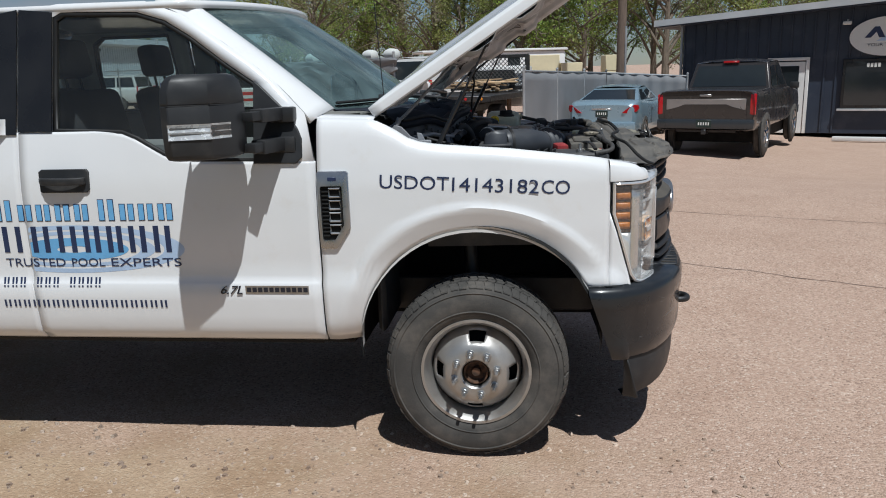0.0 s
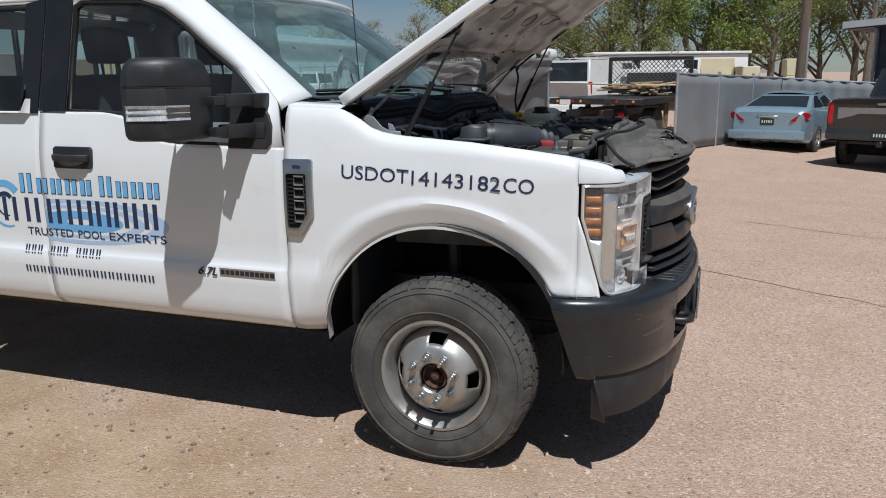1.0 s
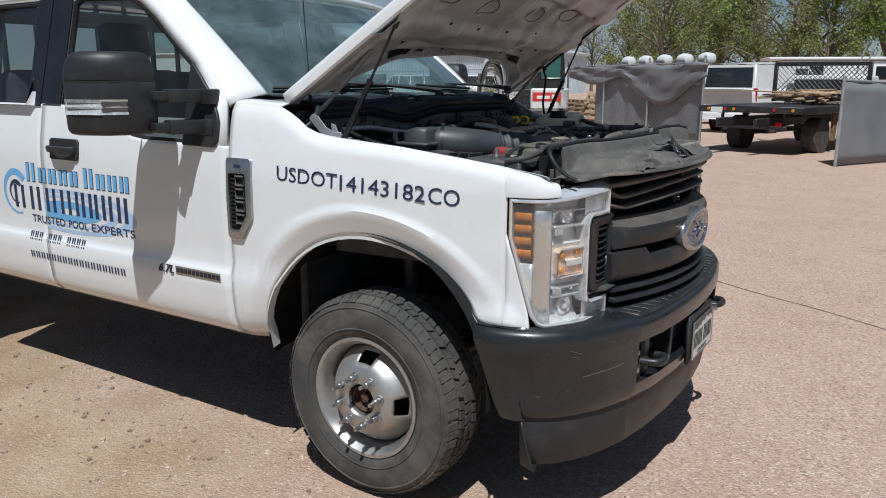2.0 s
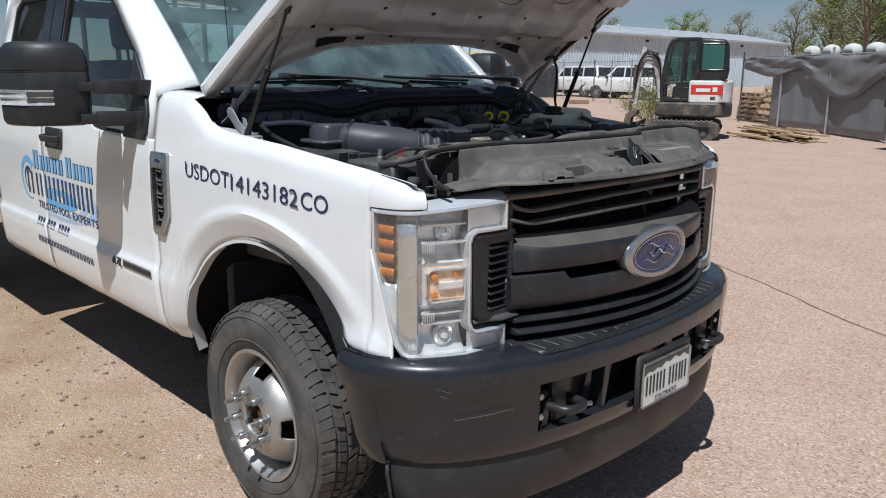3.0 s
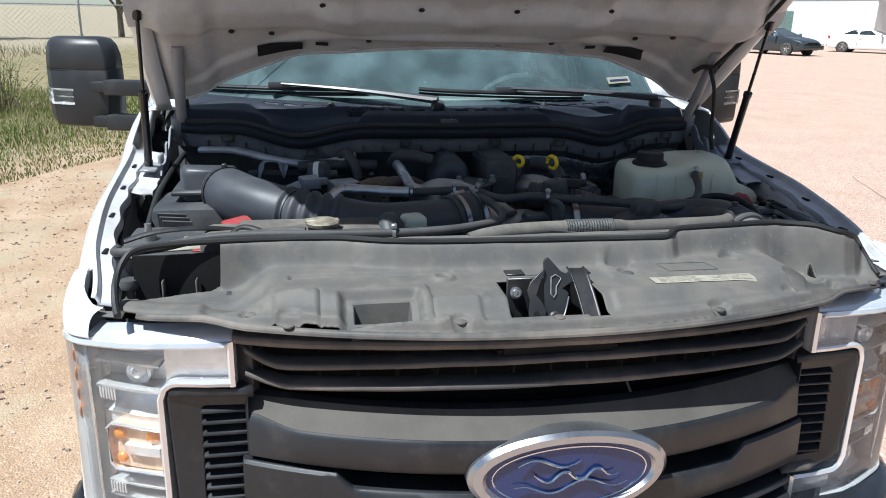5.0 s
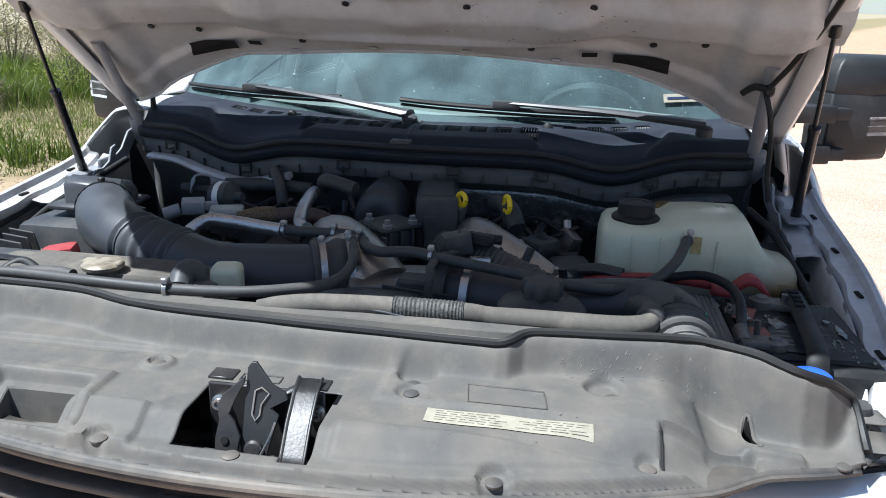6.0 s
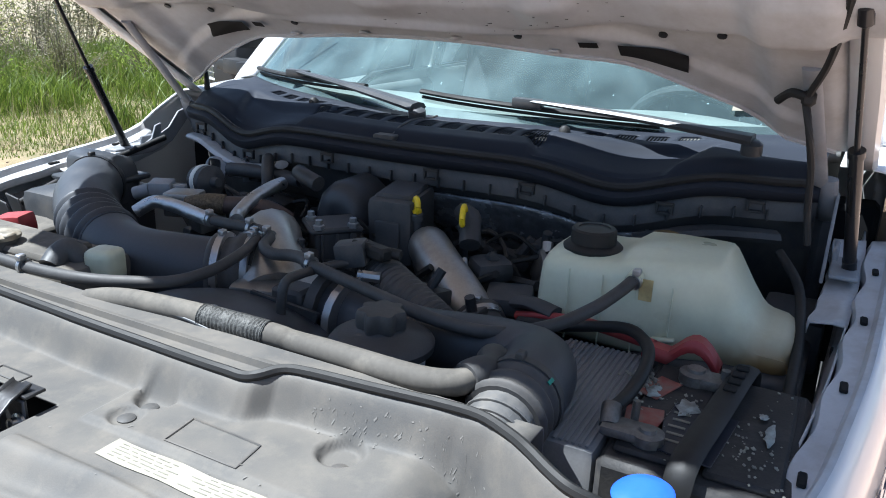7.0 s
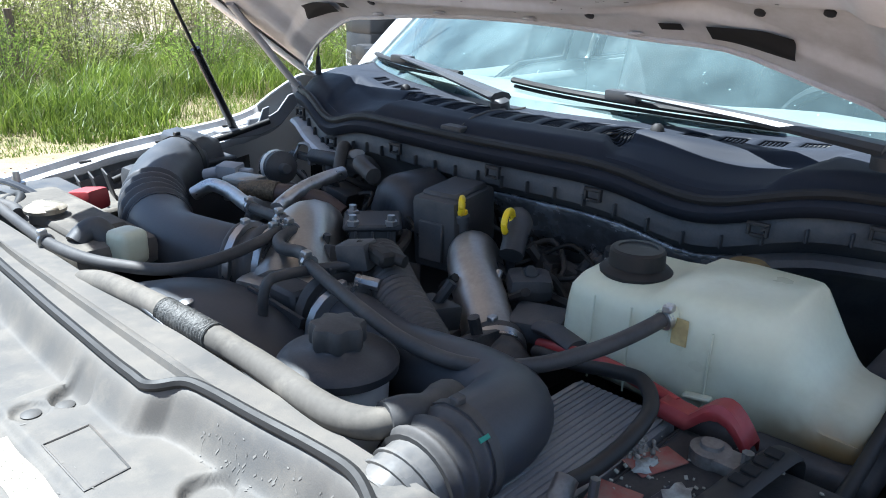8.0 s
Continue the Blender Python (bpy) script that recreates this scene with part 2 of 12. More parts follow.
# ---- mesh helpers ----
class Shape:
    """Collects points and faces of one mesh."""

    def __init__(self):
        self.v, self.f = [], []

    def add(self, pts, faces):
        k = len(self.v)
        self.v += [tuple(p) for p in pts]
        self.f += [tuple(i + k for i in f) for f in faces]
        return self

    def take(self, other, m=None):
        return self.add([m @ Vector(p) for p in other.v] if m else other.v, other.f)

    def box(self, c, s, bev=0.0, m=None, seg=1):
        """A box round c of size s, with rounded edges."""
        bm = bmesh.new()
        bmesh.ops.create_cube(bm, size=1.0)
        for v in bm.verts:
            v.co = Vector((v.co.x * s[0], v.co.y * s[1], v.co.z * s[2]))
        if bev:
            bmesh.ops.bevel(bm, geom=bm.edges[:], offset=min(bev, min(s) * 0.45), segments=seg, profile=0.6, affect="EDGES")
        t = Matrix.Translation(c)
        if m is not None:
            t = t @ m
        bm.verts.index_update()
        self.add([t @ v.co for v in bm.verts], [[v.index for v in f.verts] for f in bm.faces])
        bm.free()
        return self

    def lathe(self, profile, base, way, n=24, turn=0.0):
        """Turns (radius, height) pairs about the line from base along way."""
        q = Vector(way).normalized().to_track_quat("Z", "Y")
        base = Vector(base)
        pts = []
        for r, h in profile:
            for i in range(n):
                a = 2 * math.pi * i / n + turn
                pts.append(base + q @ Vector((r * math.cos(a), r * math.sin(a), h)))
        fs = []
        for j in range(len(profile) - 1):
            for i in range(n):
                k = (i + 1) % n
                fs.append((j * n + i, j * n + k, (j + 1) * n + k, (j + 1) * n + i))
        if profile[0][0] > 1e-6:
            fs.append(tuple(range(n - 1, -1, -1)))
        if profile[-1][0] > 1e-6:
            fs.append(tuple((len(profile) - 1) * n + i for i in range(n)))
        return self.add(pts, fs)

    def rod(self, a, b, r, n=12, r2=None):
        a, b = Vector(a), Vector(b)
        return self.lathe([(r, 0), (r if r2 is None else r2, (b - a).length)], a, b - a, n)

    def tube(self, pts, r, n=12, steps=6, caps=True, flat=1.0):
        """A hose along a smooth line through pts. r: a number or a function of 0..1."""
        line = spline(pts, steps)
        up = Vector((0, 0, 1))
        rows = []
        for i, p in enumerate(line):
            d = (line[min(i + 1, len(line) - 1)] - line[max(i - 1, 0)]).normalized()
            side = d.cross(up)
            if side.length < 0.1:
                side = d.cross(Vector((1, 0, 0)))
            side.normalize()
            top = side.cross(d).normalized()
            rr = r(i / (len(line) - 1)) if callable(r) else r
            rows.append([p + side * (rr * math.cos(2 * math.pi * k / n)) + top * (rr * flat * math.sin(2 * math.pi * k / n)) for k in range(n)])
        return self.rows(rows, closed=True, caps=caps)

    def rows(self, rows, closed=False, caps=False, skip=None):
        """Joins rows of equally many points into a sheet."""
        n = len(rows[0])
        pts = [p for row in rows for p in row]
        fs = []
        for j in range(len(rows) - 1):
            for i in range(n if closed else n - 1):
                if skip and skip(j, i):
                    continue
                k = (i + 1) % n
                fs.append((j * n + i, j * n + k, (j + 1) * n + k, (j + 1) * n + i))
        if caps:
            fs.append(tuple(range(n - 1, -1, -1)))
            fs.append(tuple((len(rows) - 1) * n + i for i in range(n)))
        return self.add(pts, fs)

    def prism(self, poly, put, d0, d1):
        """A plate: the outline poly of (a, b) pairs, laid out by put(a, b, d) between the depths d0 and d1."""
        n = len(poly)
        pts = [put(a, b, d0) for a, b in poly] + [put(a, b, d1) for a, b in poly]
        fs = [tuple(range(n - 1, -1, -1)), tuple(range(n, 2 * n))]
        fs += [(i, (i + 1) % n, n + (i + 1) % n, n + i) for i in range(n)]
        return self.add(pts, fs)

    def mesh(self, name, angle=38):
        me = bpy.data.meshes.new(name)
        me.from_pydata(self.v, [], self.f)
        me.validate()
        bm = bmesh.new()
        bm.from_mesh(me)
        bmesh.ops.remove_doubles(bm, verts=bm.verts[:], dist=0.00002)
        bmesh.ops.recalc_face_normals(bm, faces=bm.faces[:])
        bm.to_mesh(me)
        bm.free()
        me.polygons.foreach_set("use_smooth", [True] * len(me.polygons))
        me.set_sharp_from_angle(angle=radians(angle))
        return me


def spline(pts, steps=6):
    p = [Vector(q) for q in pts]
    if len(p) == 2 or steps <= 1:
        return p
    out = []
    for i in range(len(p) - 1):
        a, b, c, d = p[max(i - 1, 0)], p[i], p[i + 1], p[min(i + 2, len(p) - 1)]
        for k in range(steps):
            t = k / steps
            out.append(0.5 * ((2 * b) + (c - a) * t + (2 * a - 5 * b + 4 * c - d) * t * t + (3 * b - a - 3 * c + d) * t ** 3))
    return out + [p[-1]]


def part(name, shape, material, parent, label="", angle=38, thick=0.0, bevel=0.0, offset=-1.0, face=None):
    """One mesh object under a thing or under a part. face: the way that an open sheet's outside looks."""
    ob = new(name, shape.mesh(name, angle) if isinstance(shape, Shape) else shape)
    if face is not None and sum((f.normal * f.area for f in ob.data.polygons), Vector()).dot(Vector(face)) < 0:
        ob.data.flip_normals()
    ob.data.materials.append(material)
    ob.parent = parent
    if thick:
        s = ob.modifiers.new("thickness", "SOLIDIFY")
        s.thickness, s.offset = thick, offset
    if bevel:
        s = ob.modifiers.new("bevel", "BEVEL")
        s.width, s.segments, s.limit_method, s.angle_limit = bevel, 2, "ANGLE", radians(40)
    return tagged(ob, label)


def thing(name, label, category, at=(0, 0, 0), turn=0.0, group="", kind=""):
    ob = new(name)
    ob.empty_display_size = 0.1
    ob.matrix_world = pose(*at, 0, 0, turn)
    return tagged(ob, label, category, group, kind)


def solo(name, shape, material, label, category="", group="", kind="", at=(0, 0, 0), turn=0.0, angle=38, thick=0.0):
    ob = part(name, shape, material, None, label, angle, thick)
    ob.matrix_world = pose(*at, 0, 0, turn)
    return tagged(ob, label, category, group, kind)


def lettering(name, words, height, width, m, material, parent, depth=0.0012, label="", slant=0.0):
    """Raised words in the built-in font, fitted to a height and width; m puts the text's plane in place (x along, y up)."""
    cu = bpy.data.curves.new(name, "FONT")
    cu.body, cu.size, cu.extrude, cu.align_x, cu.align_y, cu.resolution_u, cu.shear = words, 1.0, 0.0, "CENTER", "CENTER", 3, slant
    tmp = bpy.data.objects.new(name, cu)
    scene.collection.objects.link(tmp)
    bpy.context.view_layer.update()
    me = bpy.data.meshes.new_from_object(tmp)
    bpy.data.objects.remove(tmp)
    bpy.data.curves.remove(cu)
    xs, ys = [v.co.x for v in me.vertices], [v.co.y for v in me.vertices]
    cx, cy, w, h = (min(xs) + max(xs)) / 2, (min(ys) + max(ys)) / 2, max(xs) - min(xs), max(ys) - min(ys)
    for v in me.vertices:
        v.co = Vector(((v.co.x - cx) * width / w, (v.co.y - cy) * height / h, 0))
    bm = bmesh.new()
    bm.from_mesh(me)
    up = bmesh.ops.extrude_face_region(bm, geom=bm.faces[:])["geom"]
    bmesh.ops.translate(bm, vec=(0, 0, depth), verts=[g for g in up if isinstance(g, bmesh.types.BMVert)])
    bmesh.ops.recalc_face_normals(bm, faces=bm.faces[:])
    bm.to_mesh(me)
    bm.free()
    me.name = name
    ob = new(name, me)
    me.materials.append(material)
    ob.parent = parent
    ob.matrix_local = m
    return tagged(ob, label)


def smooth(a, b, x):
    t = min(1.0, max(0.0, (x - a) / (b - a)))
    return t * t * (3 - 2 * t)


def along(table, x):
    """Reads a value from (x, value) pairs, straight between them."""
    return float(np.interp(x, [q[0] for q in table], [q[1] for q in table]))


def ring(n, rx, ry, cx=0.0, cy=0.0, start=0.0):
    return [(cx + rx * math.cos(2 * math.pi * i / n + start), cy + ry * math.sin(2 * math.pi * i / n + start)) for i in range(n)]

# ---- ground ----
def ground_mat():
    m = bpy.data.materials.new("gravel_ground")
    m.use_nodes = True
    n, l = m.node_tree.nodes, m.node_tree.links
    b = n["Principled BSDF"]
    geo = n.new("ShaderNodeNewGeometry")

    def noise_at(s, d=6.0, r=0.6):
        t = n.new("ShaderNodeTexNoise")
        t.inputs["Scale"].default_value, t.inputs["Detail"].default_value, t.inputs["Roughness"].default_value = s, d, r
        l.new(geo.outputs["Position"], t.inputs["Vector"])
        return t.outputs["Fac"]

    def remap(v, lo, hi, a=0.0, bb=1.0):
        r = n.new("ShaderNodeMapRange")
        l.new(v, r.inputs["Value"])
        for key, val in (("From Min", lo), ("From Max", hi), ("To Min", a), ("To Max", bb)):
            r.inputs[key].default_value = val
        return r.outputs["Result"]

    def mix(fac, a, bb, kind="MIX"):
        x = n.new("ShaderNodeMix")
        x.data_type, x.blend_type = "RGBA", kind
        for key, val in (("Factor", fac), ("A", a), ("B", bb)):
            if isinstance(val, (tuple, float)):
                x.inputs[key].default_value = (*val, 1) if isinstance(val, tuple) else val
            else:
                l.new(val, x.inputs[key])
        return x.outputs["Result"]

    def calc(op, a, bb):
        x = n.new("ShaderNodeMath")
        x.operation = op
        for i, val in enumerate((a, bb)):
            if isinstance(val, (int, float)):
                x.inputs[i].default_value = val
            else:
                l.new(val, x.inputs[i])
        return x.outputs[0]

    sep = n.new("ShaderNodeSeparateXYZ")
    l.new(geo.outputs["Position"], sep.inputs["Vector"])
    # dirt on the passenger's side, chip-sealed asphalt on the other
    line = calc("ADD", calc("MULTIPLY", sep.outputs["X"], -0.42), calc("MULTIPLY", sep.outputs["Y"], -1.0))
    edge = calc("ADD", line, remap(noise_at(0.7), 0.3, 0.7, -0.9, 0.9))
    dirtside = remap(edge, 0.6, 1.7)
    chips = n.new("ShaderNodeTexVoronoi")
    chips.inputs["Scale"].default_value = 95.0
    l.new(geo.outputs["Position"], chips.inputs["Vector"])
    chip_v = n.new("ShaderNodeSeparateColor")
    l.new(chips.outputs["Color"], chip_v.inputs["Color"])
    seal = mix(remap(chip_v.outputs["Red"], 0, 1), (0.33, 0.215, 0.155), (0.64, 0.48, 0.385))
    seal = mix(remap(chip_v.outputs["Green"], 0.90, 0.97), seal, (0.76, 0.66, 0.56))
    seal = mix(remap(chip_v.outputs["Blue"], 0.86, 0.92), seal, (0.13, 0.09, 0.07))
    seal = mix(remap(noise_at(1.3, 7.0), 0.38, 0.66), mix(0.5, seal, (0.50, 0.355, 0.275)), mix(0.5, seal, (0.41, 0.275, 0.205)))
    earth = mix(remap(noise_at(2.1, 8.0), 0.35, 0.65), (0.34, 0.225, 0.135), (0.48, 0.355, 0.24))
    earth = mix(remap(noise_at(46.0, 4.0), 0.3, 0.7), mix(0.35, earth, (0.16, 0.10, 0.06)), earth)
    earth = mix(remap(chip_v.outputs["Green"], 0.84, 0.93), earth, mix(0.5, (0.52, 0.42, 0.31), earth))
    earth = mix(remap(noise_at(0.9, 5.0), 0.54, 0.68), earth, (0.36, 0.31, 0.21))
    c = mix(dirtside, seal, earth)
    # darker soil under the verge, pale dry field beyond
    verge = calc("ADD", line, remap(noise_at(0.5), 0.3, 0.7, -0.8, 0.8))
    c = mix(remap(verge, 6.4, 8.4, 0.0, 0.85), c, mix(remap(noise_at(3.0), 0.4, 0.6), (0.12, 0.125, 0.05), (0.24, 0.20, 0.11)))
    c = mix(remap(verge, 22.0, 27.0), c, (0.30, 0.26, 0.18))
    # broad stains
    c = mix(remap(noise_at(0.22, 5.0), 0.4, 0.62, 0.0, 0.35), c, mix(0.5, c, (0.42, 0.29, 0.21)))
    l.new(c, b.inputs["Base Color"])
    b.inputs["Roughness"].default_value = 0.9
    b.inputs["Specular IOR Level"].default_value = 0.25
    h = calc("ADD", calc("MULTIPLY", remap(chips.outputs["Distance"], 0.0, 0.7, 1.0, 0.0), 0.006), calc("MULTIPLY", noise_at(24.0, 6.0), 0.012))
    bp = n.new("ShaderNodeBump")
    bp.inputs["Strength"].default_value, bp.inputs["Distance"].default_value = 0.75, 1.0
    l.new(h, bp.inputs["Height"])
    l.new(bp.outputs["Normal"], b.inputs["Normal"])
    return m


def swell(x, y):
    """Height of the ground: level under the trucks, a low bank in the grass, fine unevenness."""
    d = math.hypot(x, y)
    z = 0.010 * noise.noise((x * 0.55, y * 0.55, 1.0)) + 0.004 * noise.noise((x * 2.3, y * 2.3, 5.0))
    z *= 1 - smooth(12, 30, d)
    z -= 0.065 * min(max(0.0, x + 0.5), 9.0) * smooth(5, 11, y) * (1 - smooth(40, 90, y)) * (1 - smooth(30, 80, x))
    return z - 0.004


def axis_steps(lo, hi, fine, ratio=1.25, far=1800.0):
    vals = [lo + fine * i for i in range(int((hi - lo) / fine) + 1)]
    step, v = fine, vals[-1]
    while v < far:
        step *= ratio
        v += step
        vals.append(v)
    step, v, pre = fine, vals[0], []
    while v > -far:
        step *= ratio
        v -= step
        pre.append(v)
    return pre[::-1] + vals


gx, gy = axis_steps(-9.0, 5.0, 0.16), axis_steps(-9.0, 7.0, 0.16)
ground = part("ground", Shape().rows([[(x, y, swell(x, y)) for y in gy] for x in gx]), ground_mat(), None, "reddish dirt and chip-sealed lot with fine gravel", angle=80)
tagged(ground, category="ground", kind="structure")

# ---- the white work truck: body ----
truck = thing("pickup_truck", "white one-ton work pickup with its hood propped open, parked on gravel", "truck")

SIDE = [(0.50, 0.930), (0.535, 0.958), (0.565, 0.985), (0.60, 0.998), (0.70, 1.008), (0.79, 1.012), (0.808, 1.002), (0.83, 0.997), (1.0, 1.0),
        (1.2, 0.996), (1.3, 0.985), (1.38, 0.972), (1.445, 0.958)]
FENDER_TOP = [(-0.628, 1.476), (-0.41, 1.466), (-0.37, 1.452), (-0.305, 1.418), (-0.25, 1.382), (-0.20, 1.369), (-0.13, 1.359), (0.146, 1.337), (0.37, 1.309), (0.50, 1.290),
              (0.564, 1.277), (0.62, 1.268), (0.66, 1.260), (0.70, 1.250)]


def half_width(x, z):
    """Half the body's width at a place along it and a height."""
    w = along(SIDE, z) - 0.085 * max(0.0, (x + 0.6) / 1.2) ** 1.6 - 0.024 * smooth(0.15, 0.66, x)
    if x > -0.63:
        r = math.hypot(x / (0.49 if x < 0 else 0.543), (z - 0.5) / 0.512)
        if z > 0.52:
            w += 0.011 * (1 - smooth(1.175, 1.225, r)) * smooth(0.54, 0.66, z) - 0.034 * max(0.0, 1.175 - max(r, 1.0)) / 0.175 * (1 - 0.6 * smooth(0.28, 0.50, x))
    return w


def fender_width(x, z):
    d = along(FENDER_TOP, x) - z
    return half_width(x, z) - (0.024 + 0.020 * smooth(0.42, 0.67, x)) * max(0.0, 1 - d / 0.050) ** 2


def arch_height(x):
    rx = 0.49 if x < 0 else 0.543
    return 0.5 + 0.512 * math.sqrt(max(0.0, 1 - (x / rx) ** 2))


def build_fender(s, label):
    put = lambda x, z: (x, s * fender_width(x, z), z)
    cols = [-0.628 + 0.0235 * i for i in range(6)]
    cols += [-0.49 * math.cos(math.pi / 2 * k / 14) for k in range(15)]
    cols += [0.543 * math.sin(math.pi / 2 * k / 14 * 0.667) for k in range(1, 15)] + [0.49, 0.51, 0.53, 0.553]
    rows = []
    for x in cols:
        lo = 0.533 if x < -0.4895 else (arch_height(x) if x < 0.471 else 0.748)
        hi = along(FENDER_TOP, x)
        rows.append([put(x, lo + (hi - lo) * (1 - (1 - k / 26) ** 1.25)) for k in range(27)])
    sh = Shape().rows(rows)
    # below and behind the headlight
    edge = [(0.553, 1.07), (0.57, 1.02), (0.588, 0.972), (0.61, 0.895), (0.63, 0.822), (0.643, 0.770)]
    sh.rows([[put(x, 0.748 + (z1 - 0.748) * k / 8) for k in range(9)] for x, z1 in edge])
    f = part("fender", sh, white_paint, truck, label, thick=0.006, face=(0, s, 0))
    # rolled lip of the wheel arch
    lip = []
    for x in cols[6:35]:
        z = arch_height(x) if x < 0.471 else 0.748
        w = fender_width(x, z)
        lip.append([(x, s * (w + 0.004), z), (x, s * (w + 0.003), z - 0.012), (x, s * (w - 0.035), z - 0.004), (x, s * (w - 0.036), z + 0.006)])
    part("arch_lip", Shape().rows(lip), white_plain, f, "dusty rolled wheel arch lip")
    # flange that the hood closes on, with its clip holes
    rail = []
    for i in range(57):
        x = -0.26 + 0.0165 * i
        z = along(FENDER_TOP, x)
        w = fender_width(x, z)
        wob = 0.004 * math.sin(x * 41)
        rail.append([(x, s * w, z), (x, s * (w - 0.008), z - 0.002), (x, s * (w - 0.014), z - 0.016), (x, s * (w - 0.040 + wob), z - 0.020), (x, s * (w - 0.046 + wob), z - 0.036)])
    # white flange coloured greyer, with shade from the hood put into the paint
    part("fender_rail", Shape().rows(rail), apron_paint, f, "white inner flange of the fender", thick=0.003, face=(0, 0, 1))
    for i in range(4):
        x = -0.15 + 0.2 * i
        z, w = along(FENDER_TOP, x), fender_width(x, along(FENDER_TOP, x))
        part("clip_hole", Shape().box((x, s * (w - 0.025), z - 0.0165), (0.030, 0.010, 0.005), 0.002), void_black, f, "dark clip slot")
    return f


fender_r = build_fender(-1, "white front fender")
fender_l = build_fender(1, "white front fender")

# wheel wells
for s in (-1, 1):
    sh = Shape()
    for d0, d1 in ((0.955, 0.30),):
        rows = []
        for k in range(25):
            a = math.pi * (k / 24) * 1.06 - 0.1
            x, z = -0.505 * math.cos(a) + 0.015, 0.5 + 0.525 * math.sin(a)
            rows.append([(x, s * d0, z), (x * 1.03, s * 0.86, z + 0.025), (x * 1.02, s * 0.6, z + 0.03), (x, s * d1, z + 0.02)])
        sh.rows(rows)
    sh.add([(-0.52, s * 0.30, 0.45), (0.55, s * 0.30, 0.45), (0.55, s * 0.30, 1.08), (-0.52, s * 0.30, 1.08)], [(0, 1, 2, 3)])
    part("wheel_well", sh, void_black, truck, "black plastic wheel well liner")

# doors -------------------------------------------------------------------
FRONT_SEAM, MID_SEAM, CAB_END = -0.634, -1.925, -2.74


def belt(x):
    return along([(-2.8, 1.446), (-1.56, 1.442), (-1.462, 1.430), (-1.403, 1.406), (-1.333, 1.366), (-1.252, 1.322), (-1.16, 1.311), (-0.947, 1.306), (-0.6, 1.306)], x)


def green_y(z):
    return 0.958 - (z - 1.445) * 0.245 if z > 1.445 else along(SIDE, z)


def build_door(s, x0, x1, label, front):
    zs = [0.532, 0.54, 0.55, 0.565, 0.58, 0.60, 0.65, 0.72, 0.79, 0.80, 0.808, 0.83, 0.9, 1.0, 1.1, 1.2, 1.25, 1.285]
    rows = []
    n = 30
    for i in range(n + 1):
        x = x0 + (x1 - x0) * i / n
        lean = 0.0
        rows.append([(x, s * half_width(-1, z), z) for z in zs] + [(x, s * half_width(-1, z), z) for z in (belt(x) - 0.012, belt(x))])
    door = part("door", Shape().rows(rows), white_paint, truck, label, thick=0.03, face=(0, s, 0))
    return door


def frame_between(s, outer, inner, d=0.0):
    put = lambda p: (p[0], s * (green_y(p[1]) + d), p[1])
    return Shape().rows([[put(p) for p in outer] + [put(outer[0])], [put(p) for p in inner] + [put(inner[0])]])


WIN_F = [(-1.75, 1.456), (-1.752, 1.60), (-1.754, 1.900), (-1.72, 1.918), (-1.40, 1.906), (-1.288, 1.871), (-1.178, 1.805), (-1.02, 1.690), (-0.90, 1.610), (-0.884, 1.592), (-0.884, 1.322), (-1.155, 1.325),
         (-1.246, 1.336), (-1.322, 1.378), (-1.392, 1.418), (-1.462, 1.446)]
RIM_F = [(-1.77, 1.442), (-1.771, 1.60), (-1.772, 1.915), (-1.73, 1.936), (-1.399, 1.924), (-1.276, 1.887), (-1.165, 1.82), (-1.007, 1.704), (-0.887, 1.624), (-0.862, 1.595), (-0.862, 1.308), (-1.16, 1.311),
         (-1.252, 1.322), (-1.333, 1.366), (-1.403, 1.406), (-1.462, 1.430)]
OUT_F = [(MID_SEAM + 0.006, 1.446), (MID_SEAM + 0.010, 1.60), (MID_SEAM + 0.030, 1.945), (-1.75, 1.968), (-1.36, 1.966), (-1.20, 1.905), (-1.09, 1.835), (-0.93, 1.726), (-0.80, 1.622), (-0.678, 1.497), (-0.640, 1.304), (-1.16, 1.309),
         (-1.252, 1.3205), (-1.333, 1.3645), (-1.403, 1.4045), (-1.462, 1.4285)]
WIN_B = [(-2.56, 1.447), (-2.56, 1.70), (-2.54, 1.86), (-2.48, 1.905), (-2.06, 1.908), (-2.04, 1.60), (-2.03, 1.447)]
OUT_B = [(CAB_END, 1.436), (CAB_END, 1.72), (CAB_END + 0.02, 1.90), (-2.66, 1.962), (MID_SEAM - 0.010, 1.962), (MID_SEAM - 0.010, 1.60), (MID_SEAM - 0.006, 1.436)]
RIM_B = [(-2.585, 1.432), (-2.585, 1.71), (-2.565, 1.88), (-2.49, 1.928), (-2.04, 1.93), (-2.015, 1.60), (-2.005, 1.432)]

